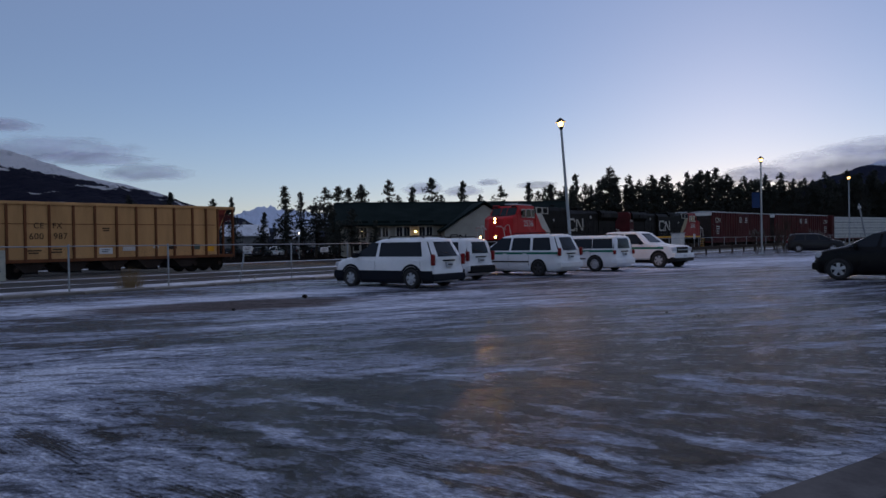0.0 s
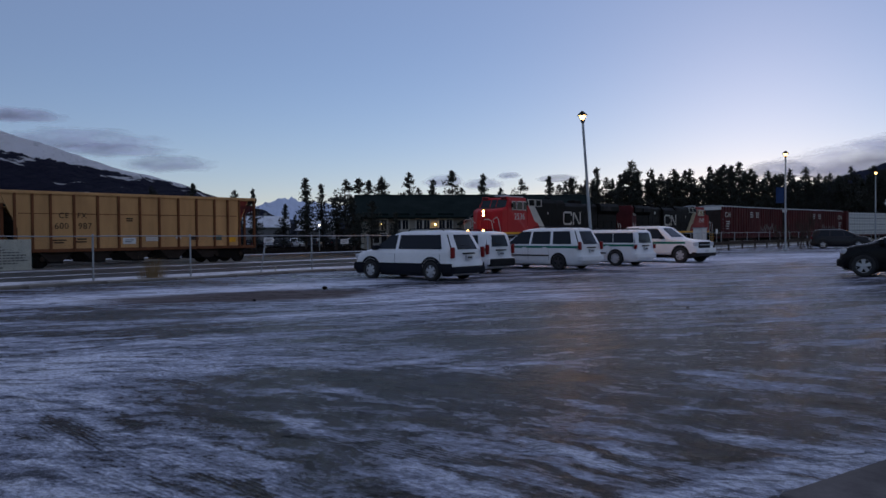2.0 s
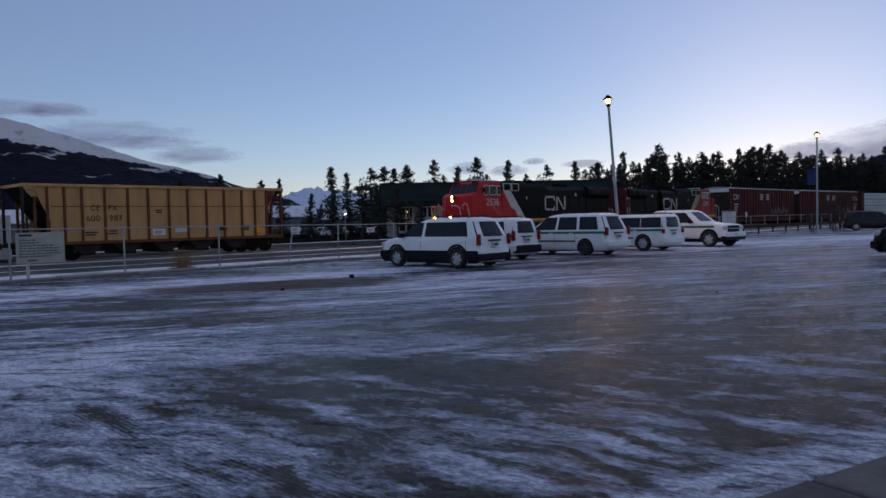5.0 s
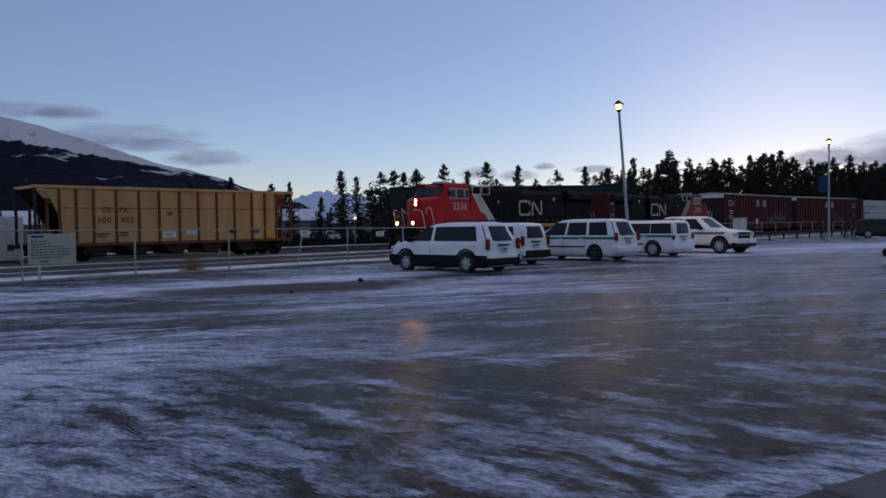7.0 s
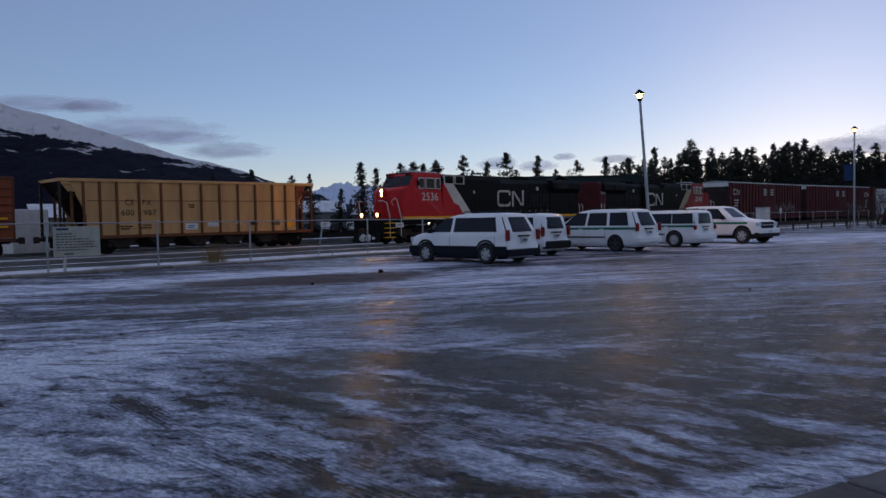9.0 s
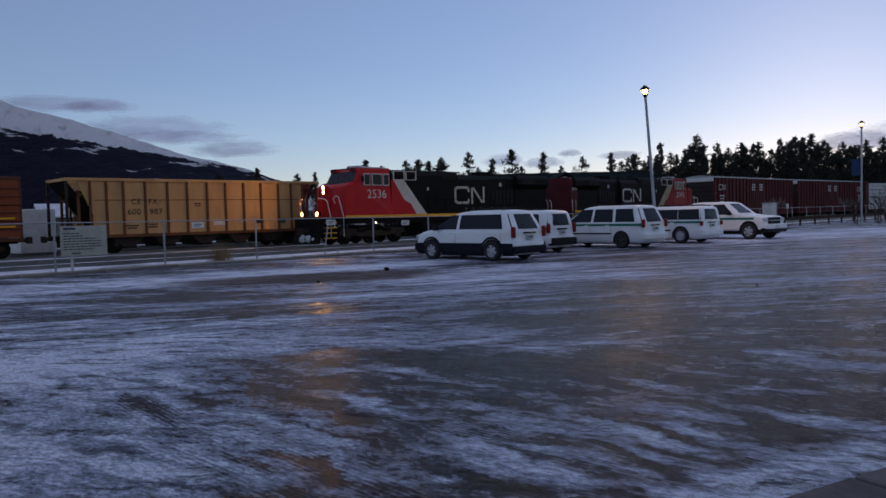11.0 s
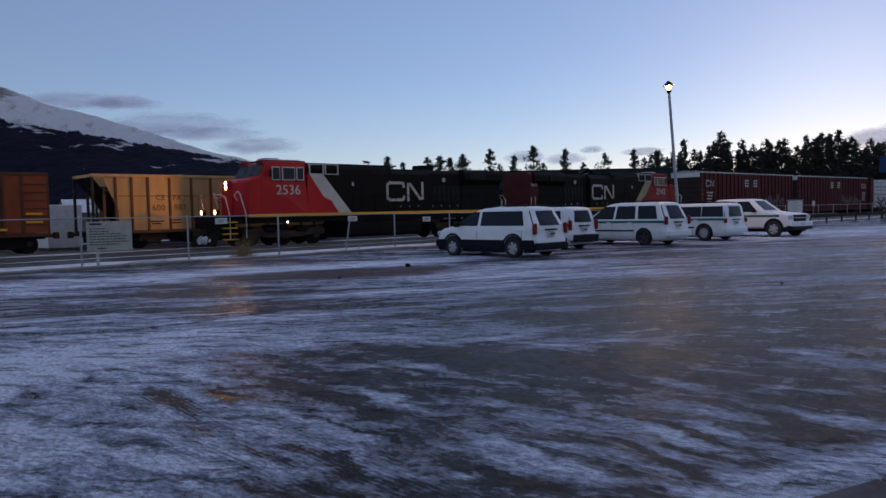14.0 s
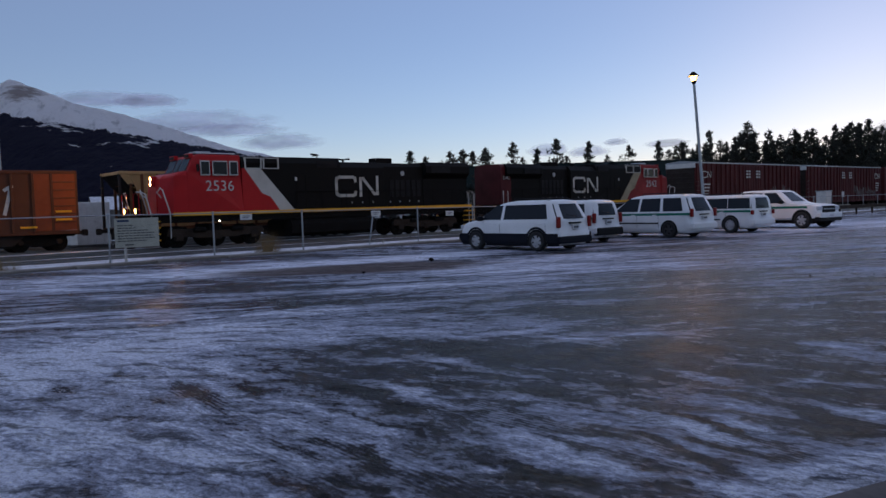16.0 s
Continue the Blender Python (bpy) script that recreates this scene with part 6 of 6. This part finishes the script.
# ---- street lamps ----
def street_lamp(x, y, h, lean, label, power, banner=False, snowy=True):
    la = tagged(empty("street_lamp", pose(x, y, 0, 0, lean, 0)), label, "street lamp", group="street lamps")
    part("base_plate", rod((0, 0, -0.06), (0, 0, 0.10), 0.2, 14, 0.16), GALV, la)
    part("pole", rod((0, 0, 0.05), (0, 0, h - 0.45), 0.085, 14, 0.06), GALV, la)
    hd = part("collar", rod((0, 0, h - 0.5), (0, 0, h - 0.36), 0.07, 14, 0.13), BLACK, la)
    bm = bmesh.new()
    bmesh.ops.create_uvsphere(bm, u_segments=16, v_segments=10, radius=0.15, matrix=Matrix.Translation((0, 0, h - 0.2)) @ Matrix.Diagonal((1, 1, 1.15, 1)))
    globe = part("globe", bm, LAMP_HOT, hd, "glowing orange globe", smooth=True)
    globe.visible_shadow = False
    part("cap", rod((0, 0, h - 0.13), (0, 0, h + 0.08), 0.27, 16, 0.05), BLACK, hd)
    for k in range(4):
        a = k * math.pi / 2 + 0.4
        part("cage_rib", tube([(0.13 * math.cos(a), 0.13 * math.sin(a), h - 0.38), (0.22 * math.cos(a), 0.22 * math.sin(a), h - 0.2), (0.21 * math.cos(a), 0.21 * math.sin(a), h - 0.03)], 0.012, 6), BLACK, hd)
    if banner:
        part("banner_arm", rod((-0.9, 0, h - 2.9), (1.0, 0, h - 2.9), 0.02, 6), BLACK, la)
        part("banner", box(-0.85, -0.12, -0.01, 0.01, h - 4.25, h - 2.95), SIGN_BLUE, la, "small dark blue banner")
        part("banner_arm", rod((-0.9, 0, h - 4.3), (0.1, 0, h - 4.3), 0.02, 6), BLACK, la)
    bulb = bpy.data.lights.new("lamp_light", "POINT")
    bulb.energy, bulb.color, bulb.shadow_soft_size = power, (1.0, 0.50, 0.18), 0.15
    lo = new("lamp_light", bulb)
    lo.parent = la
    lo.location = (0, 0, h - 0.2)
    return la


street_lamp(12.62, 36.0, 7.47, -4.0, "leaning galvanised street lamp with a glowing globe", 950)
street_lamp(37.0, 58.0, 8.1, 0.0, "straight street lamp with a blue banner", 260, banner=True)
street_lamp(58.5, 75.0, 8.0, 0.0, "street lamp with an orange glow beside the trees", 200)
street_lamp(-23.3, 40.0, 10.5, 0.0, "tall street lamp beside the tracks", 300)

# ---- clutter along the far right of the yard ----
barrier = tagged(empty("guard_rail", on_track(56, 22.9)), "low dark steel guard rail along the lot", "guard rail")
for i in range(12):
    part("post", box(i * 3.2 - 0.06, i * 3.2 + 0.06, -0.06, 0.06, -0.2, 0.75, 0.01), RUST, barrier)
part("beam", box(-0.5, 36, -0.10, -0.06, 0.45, 0.72, 0.02), RUST, barrier)
cabinet = tagged(empty("signal_cabinet", on_track(65.3, 26.5, -0.12)), "pale grey trackside equipment cabinet", "cabinet")
part("body", box(-0.55, 0.55, -0.4, 0.4, 0.1, 1.95, 0.03), SIGN_WHITE, cabinet)
part("plinth", box(-0.6, 0.6, -0.45, 0.45, 0, 0.12, 0.01), CONCRETE, cabinet)
part("door", box(-0.5, 0.5, -0.425, -0.40, 0.2, 1.85, 0.01), SIGN_WHITE, cabinet)
part("lid", box(-0.62, 0.62, -0.47, 0.47, 1.95, 2.02, 0.02), GALV, cabinet)
ts = tagged(empty("track_sign", on_track(69.2, 26.5, -0.12)), "small white sign on a thin post by the track", "sign")
part("post", rod((0, 0, 0), (0, 0, 1.9), 0.03, 8), GALV, ts)
part("board", box(-0.25, 0.25, -0.02, 0.0, 1.45, 1.9, 0.01), SIGN_WHITE, ts)
mast = tagged(empty("crossing_mast", pose(53.5, 66.0, 0, 0, -12, 0)), "leaning pale crossing-gate mast", "mast")
part("pole", rod((0, 0, -0.1), (0, 0, 4.6), 0.09, 10, 0.07), GALV, mast)
part("cross_piece", box(-0.16, 0.16, -0.05, 0.05, 4.1, 4.35, 0.02), SIGN_WHITE, mast)
# pale container glimpsed between the standing cars
sv = tagged(empty("storage_container", on_track(13.4, 50.5, -0.26)), "white storage container beyond the standing cars", "container")
part("body", box(-0.1, 1.9, -1.2, 1.2, 0.1, 2.75, 0.04), SIGN_WHITE, sv)
for k in range(4):
    part("rib", box(0.0 + 0.5 * k, 0.08 + 0.5 * k, -1.23, -1.19, 0.2, 2.65), SIGN_WHITE, sv)
part("skid", box(0.0, 1.8, -1.0, 1.0, 0, 0.12), BLACK, sv)


# bare bushes by the right-hand lamp
def bare_bush(x, y, h, seed):
    rnd = random.Random(seed)
    bm = bmesh.new()

    def grow(p, d, ln, r, depth):
        q = p + d * ln
        rod(p, q, r, 5, r * 0.6, bm=bm)
        if depth:
            for _ in range(3):
                e = (d + Vector((rnd.uniform(-0.6, 0.6), rnd.uniform(-0.6, 0.6), rnd.uniform(-0.1, 0.5)))).normalized()
                grow(p.lerp(q, rnd.uniform(0.55, 1.0)), e, ln * rnd.uniform(0.5, 0.75), r * 0.6, depth - 1)
    for k in range(6):
        grow(Vector((rnd.uniform(-0.3, 0.3), rnd.uniform(-0.3, 0.3), -0.1)), Vector((rnd.uniform(-0.4, 0.4), rnd.uniform(-0.4, 0.4), 1)).normalized(), h * 0.5, 0.03, 3)
    ob = part("bare_bush", bm, BARK)
    ob.matrix_basis = pose(x, y, 0)
    return tagged(ob, "leafless brown bush beside the guard rail", "bush", group="bare bushes")


bare_bush(40.2, 60.5, 2.6, 4)
bare_bush(42.0, 62.0, 3.4, 9)
bare_bush(38.6, 61.0, 2.2, 13)

# ---- long station building with a green roof ----
def station():
    st = tagged(empty("station_building", pose(0, 112, -0.6, 0, 0, 0)), "long pale building with a dark green roof behind the yard", "building")
    x0, x1 = 4.0, 39.4
    part("wall", box(x0, x1, 0, 14, 0, 5.0, 0.02), STUCCO, st)
    part("roof", prism([(-1.3, 4.7), (6.5, 8.35), (7.5, 8.35), (15.3, 4.7), (15.3, 4.5), (-1.3, 4.5)], x0 - 1.2, x1 + 1.0, axis="x"), ROOF_GREEN, st, "dark green roof")
    part("gable_wall", prism([(18.6, 0), (18.6, 3.6), (20.6, 5.0), (24.6, 7.4), (28.6, 5.0), (30.0, 3.6), (30.0, 0)], -3.2, 0.5), STUCCO, st, "pale gabled front")
    for a, b in (((18.0, 3.45), (24.6, 7.75)), ((24.6, 7.75), (30.8, 3.45))):
        part("gable_roof", prism([(a[0], a[1]), (b[0], b[1]), (b[0], b[1] + 0.25), (a[0], a[1] + 0.25)], -3.8, 5.5), ROOF_GREEN, st)
    for x in (6.4, 9.6, 12.8, 16.2, 33.0, 36.4):
        bay = part("dormer_bay", box(x - 1.15, x + 1.15, -0.5, 0.2, 0.2, 5.0, 0.05), LOCO_WHITE, st, "white window bay")
        part("bay_roof", prism([(x - 1.3, 4.95), (x + 1.3, 4.95), (x + 1.1, 5.25), (x - 1.1, 5.25)], -0.7, 1.6), ROOF_GREEN, bay)
        for dx in (-0.55, 0.55):
            fr = part("window", box(x + dx - 0.42, x + dx + 0.42, -0.54, -0.48, 2.9, 4.3, 0.02), TRIM, bay)
            part("pane", box(x + dx - 0.35, x + dx + 0.35, -0.56, -0.53, 2.98, 4.22), WINDOW, fr)
            part("mullion", box(x + dx - 0.025, x + dx + 0.025, -0.575, -0.555, 2.98, 4.22), LOCO_WHITE, fr)
            part("window", box(x + dx - 0.4, x + dx + 0.4, -0.54, -0.48, 0.9, 2.2, 0.02), TRIM, bay)
    hood_emblem(st, 20.7, 2.6, -3.22, 0.95)
    for ob in st.children:
        if ob.name.startswith("emblem_band"):
            ob.data.materials[0] = TRIM
    part("snow_on_roof", prism([(6.3, 8.34), (6.7, 8.42), (7.3, 8.42), (7.7, 8.34)], x0 - 1.0, x1 + 0.8, axis="x"), ROOF_GREEN, st)
    for x in (6.6, 14.6):
        lp = part("wall_lamp", box(x - 0.12, x + 0.12, -0.85, -0.5, 3.75, 3.9, 0.03), BLACK, st)
        bm = bmesh.new()
        bmesh.ops.create_uvsphere(bm, u_segments=12, v_segments=8, radius=0.09 if x < 10 else 0.15, matrix=Matrix.Translation((x, -0.75, 3.62)))
        part("lamp_bulb", bm, PORCH, lp, "glowing orange bulb")
    return st


station()


def house(x, y, w, h, turn):
    ho = tagged(empty("house", pose(x, y, -0.7, 0, 0, turn)), "small dim house with a snow-dusted gabled roof", "house", group="houses across the yard")
    part("wall", box(-w / 2, w / 2, -3, 3, 0, h, 0.02), FAR_WALL, ho)
    part("gable_wall", prism([(-3, h), (0, h + 2.0), (3, h)], -w / 2 + 0.05, w / 2 - 0.05, axis="x"), FAR_WALL, ho)
    for s in (-1, 1):
        part("roof", prism([(s * 3.5, h - 0.3), (0, h + 2.05), (0, h + 2.25), (s * 3.5, h - 0.1)], -w / 2 - 0.4, w / 2 + 0.4, axis="x"), SNOW if s < 0 else FAR_WALL, ho)
    for dx in (-w * 0.28, 0.1, w * 0.28):
        fr = part("window", box(dx - 0.5, dx + 0.5, -3.05, -2.98, 1.0, 2.2, 0.02), TRIM, ho)
        part("pane", box(dx - 0.42, dx + 0.42, -3.07, -3.04, 1.08, 2.12), WINDOW, fr)
    part("door", box(w * 0.12, w * 0.12 + 0.9, -3.05, -2.98, 0, 2.05, 0.02), TRIM, ho)
    part("chimney", box(-0.3, 0.3, 0.6, 1.2, h + 1.0, h + 2.9, 0.02), FAR_WALL, ho)
    return ho


for spot in ((-15, 165, 9, 4.2, 10), (-4, 172, 8, 3.6, -15), (-28, 160, 9, 3.8, 20), (-44, 150, 10, 4.0, 30), (-60, 140, 9, 3.8, 35)):
    house(*spot)
pl = tagged(empty("yard_lamp", pose(-2.4, 108, -0.7)), "distant white yard light on a thin pole", "yard lamp")
part("pole", rod((0, 0, 0), (0, 0, 3.6), 0.05, 8), GALV, pl)
bm = bmesh.new()
bmesh.ops.create_uvsphere(bm, u_segments=10, v_segments=6, radius=0.12, matrix=Matrix.Translation((0, 0, 3.65)))
part("bulb", bm, MARKER, pl)


# ---- trees ----
def pine_meshes(seed, h, spread, bare, gaps):
    """A trunk with limbs, and a crown of needle tufts in ragged tiers."""
    rnd = random.Random(seed)
    tv, tf = [], []

    def limb(p, q, r0, r1, seg=5):
        d = (q - p).normalized()
        rot = d.to_track_quat("Z", "Y")
        i = len(tv)
        for pt, r in ((p, r0), (q, r1)):
            for k in range(seg):
                a = 2 * math.pi * k / seg
                tv.append(pt + rot @ Vector((r * math.cos(a), r * math.sin(a), 0)))
        for k in range(seg):
            tf.append((i + k, i + (k + 1) % seg, i + seg + (k + 1) % seg, i + seg + k))

    lean = Vector((rnd.uniform(-0.03, 0.03), rnd.uniform(-0.03, 0.03), 0))
    axis = lambda u: Vector((lean.x * h * u + 0.12 * math.sin(u * 5 + seed), lean.y * h * u, h * u))
    for k in range(8):
        limb(axis(k / 8), axis((k + 1) / 8), 0.017 * h * (1 - k / 8.6), 0.017 * h * (1 - (k + 1) / 8.6), 7)
    lv, lf = [], []

    def tuft(p, size):
        for _ in range(6):
            n = Vector((rnd.gauss(0, 1), rnd.gauss(0, 1), rnd.gauss(0, 0.7)))
            if n.length < 0.1:
                continue
            n.normalize()
            a = n.orthogonal().normalized()
            a.rotate(Matrix.Rotation(rnd.uniform(0, 6.28), 3, n))
            b = n.cross(a)
            i = len(lv)
            s, w = size * rnd.uniform(0.9, 1.7), size * rnd.uniform(0.16, 0.30)
            lv.extend((p - a * s * 0.4, p + b * w, p + a * s, p - b * w))
            lf.append((i, i + 1, i + 2, i + 3))

    u = bare
    while u < 0.985:
        v = (u - bare) / (1 - bare)
        reach = spread * h * (1 - v) ** 0.75 * (0.55 + 0.45 * min(1, v * 5)) * rnd.uniform(0.65, 1.2)
        for k in range(rnd.randint(4, 6)):
            if rnd.random() < gaps:
                continue
            a = rnd.uniform(0, 6.28)
            ln = reach * rnd.uniform(0.55, 1.15)
            p = axis(u)
            tip = p + Vector((math.cos(a) * ln, math.sin(a) * ln, ln * rnd.uniform(-0.25, 0.25)))
            limb(p, tip, 0.0035 * h * (1 - v * 0.7), 0.0012 * h, 4)
            n = max(3, int(ln / (0.022 * h)))
            for j in range(n):
                w = (j + 0.8) / n
                c = p.lerp(tip, w) + Vector((rnd.gauss(0, 0.014 * h), rnd.gauss(0, 0.014 * h), rnd.gauss(0, 0.009 * h)))
                tuft(c, 0.026 * h * (1.15 - 0.3 * w))
        u += rnd.uniform(0.02, 0.034)
    for k in range(5):
        tuft(axis(0.985) + Vector((0, 0, rnd.uniform(0, 0.015 * h))), 0.03 * h)
    out = []
    for nm, v, f, m in (("trunk", tv, tf, BARK), ("crown", lv, lf, NEEDLES)):
        me = bpy.data.meshes.new(nm)
        me.from_pydata([tuple(p) for p in v], [], f)
        me.materials.append(m)
        out.append(me)
    return out


PINES = [pine_meshes(3, 12, 0.24, 0.30, 0.30), pine_meshes(8, 12, 0.30, 0.45, 0.42), pine_meshes(15, 12, 0.22, 0.12, 0.22), pine_meshes(21, 12, 0.22, 0.55, 0.35), pine_meshes(34, 12, 0.27, 0.28, 0.35)]


def pine(x, y, h, kind, label, group, fat=1.0):
    tr = tagged(empty("pine_tree"), label, "tree", group=group)
    for nm, me in zip(("trunk", "crown"), PINES[kind]):
        ob = new(nm, me)
        ob.parent = tr
    k = h / 12
    tr.matrix_basis = pose(x, y, -0.75, 0, 0, (x * 37 + y * 11) % 360) @ Matrix.Diagonal((k * fat * 1.25, k * fat * 1.25, k, 1))
    return tr


# single pines above the station roof and beside it: place, top height, kind, breadth
for x, y, h, kind, fat in (
        (-5.0, 128, 11.7, 2, 1.0), (-2.2, 130, 10.8, 2, 0.8), (-9.0, 131, 7.5, 2, 1.0), (1.6, 124, 11.2, 1, 1.1), (3.9, 127, 11.6, 4, 1.1), (7.4, 129, 12.0, 1, 0.9),
        (-13.5, 130, 10.0, 2, 0.7), (-16.6, 128, 9.7, 4, 0.9), (-23.5, 130, 10.9, 4, 0.9), (-30, 128, 10.4, 1, 0.9), (0.0, 118, 8.0, 4, 1.5), (5.0, 108, 7.0, 4, 1.3), (2.5, 107, 7.6, 2, 1.3), (8.2, 109, 5.4, 2, 1.2)):
    pine(x, y, h, kind, "tall dark pine standing by the station yard", "pines by the station", fat)
for x, y, h, kind, fat in (
        (13.5, 140, 13.6, 4, 0.9), (17.5, 141, 12.4, 2, 0.9), (21.7, 140, 14.0, 4, 1.05), (26.9, 140, 13.3, 2, 0.9), (34.8, 140, 12.5, 1, 0.9), (31.6, 143, 11.0, 4, 0.8), (41.0, 140, 13.0, 2, 0.9), (15.4, 142, 11.0, 1, 0.9),
        (8.8, 141, 12.6, 1, 0.9), (6.0, 143, 12.4, 4, 1.0), (24.4, 145, 11.2, 3, 1.0)):
    pine(x, y, h, kind, "dark pine rising behind the green roof", "pines behind the station", fat)
# edge of the wood
TOPS = through_points([(44, 12.6), (47.8, 12.4), (50.1, 14.4), (53.0, 11.8), (56.5, 15.2), (60.6, 14.4), (65.3, 13.6), (71.3, 13.6), (75, 15.2), (79.8, 15.4), (84.8, 14.2), (91, 14.0), (96, 14.2), (104, 14.4), (110, 14.8), (118, 14.6), (150, 15)])
rnd = random.Random(5)
for i in range(92):
    x = 44.5 + i * 1.03 + rnd.uniform(-0.4, 0.4)
    y = 140 + rnd.uniform(-2.5, 2.5)
    pine(x * y / 140, y, TOPS(x) * rnd.uniform(0.80, 1.07) * y / 140, rnd.choice((0, 1, 2, 2, 3, 4)), "dark conifer at the edge of the wood", "conifers of the wood", rnd.uniform(0.62, 1.0))


def far_woods(name, count, place, label):
    rnd = random.Random(count)
    vs, fs = [], []
    polys = [[tuple(p.vertices) for p in list(m[1].polygons)[::2]] for m in PINES]
    verts = [[v.co.copy() for v in m[1].vertices] for m in PINES]
    for i in range(count):
        x, y, h = place(i, rnd)
        k = rnd.choice((0, 2, 4, 2))
        sc, a = h / 12, rnd.uniform(0, 6.28)
        c, s = math.cos(a) * sc * 1.35, math.sin(a) * sc * 1.35
        off = len(vs)
        vs.extend((x + c * p.x - s * p.y, y + s * p.x + c * p.y, -0.75 + sc * p.z) for p in verts[k])
        fs.extend(tuple(q + off for q in f) for f in polys[k])
    me = bpy.data.meshes.new(name)
    me.from_pydata(vs, [], fs)
    me.materials.append(NEEDLES)
    return tagged(new(name, me), label, "woods", kind="stuff")


def deep_row(i, rnd):
    x = 43 + (i % 60) * 2.2 + rnd.uniform(-0.7, 0.7)
    y = 150 + (i // 60) * 9 + rnd.uniform(-3, 3)
    return x * y / 140, y, TOPS(x) * rnd.uniform(0.75, 0.98) * (1 + (y - 140) / 220)


def low_row(i, rnd):
    x = -75 + i * 2.0 + rnd.uniform(-0.8, 0.8)
    y = 176 + rnd.uniform(-6, 12)
    return x, y, rnd.uniform(5.5, 8.5)


far_woods("woodland", 120, deep_row, "dense dark conifer wood behind the railway")
far_woods("tree_belt", 80, low_row, "low dark belt of trees across the yard")

# ---- what moves ----
def run(t):
    """How far the train still has to roll until the end of the clip, in metres."""
    u = 16.0 - t
    return 2.71 * u - 0.0169 * u * u


def motions():
    times = [i * 0.5 for i in range(33)]
    fine = [i * 0.2 for i in range(81)]
    for ob, sets, s0, length, back in ((lead, lead_sets, 11.9, 23.0, False), (second, second_sets, 36.2, 23.0, True), (box_a, box_a_sets, 61.0, 22.2, False), (box_b, box_b_sets, 84.0, 22.2, False), (rack, rack_sets, 106.8, 26.0, False)):
        rows = []
        for t in times:
            m = along(s0 + length / 2 + run(t), 37.5, RAIL)
            rows.append((t, m @ (pose(length / 2, 0, 0, 0, 0, 180) if back else pose(-length / 2, 0, 0))))
        walk(ob, rows)
        for w in sets:
            base = w.matrix_basis.translation.copy()
            r = base.z
            spin = 1 if back else -1
            walk(w, [(t, Matrix.Translation(base) @ Matrix.Rotation(spin * (run(0) - run(t)) / r, 4, "Y")) for t in fine])


motions()
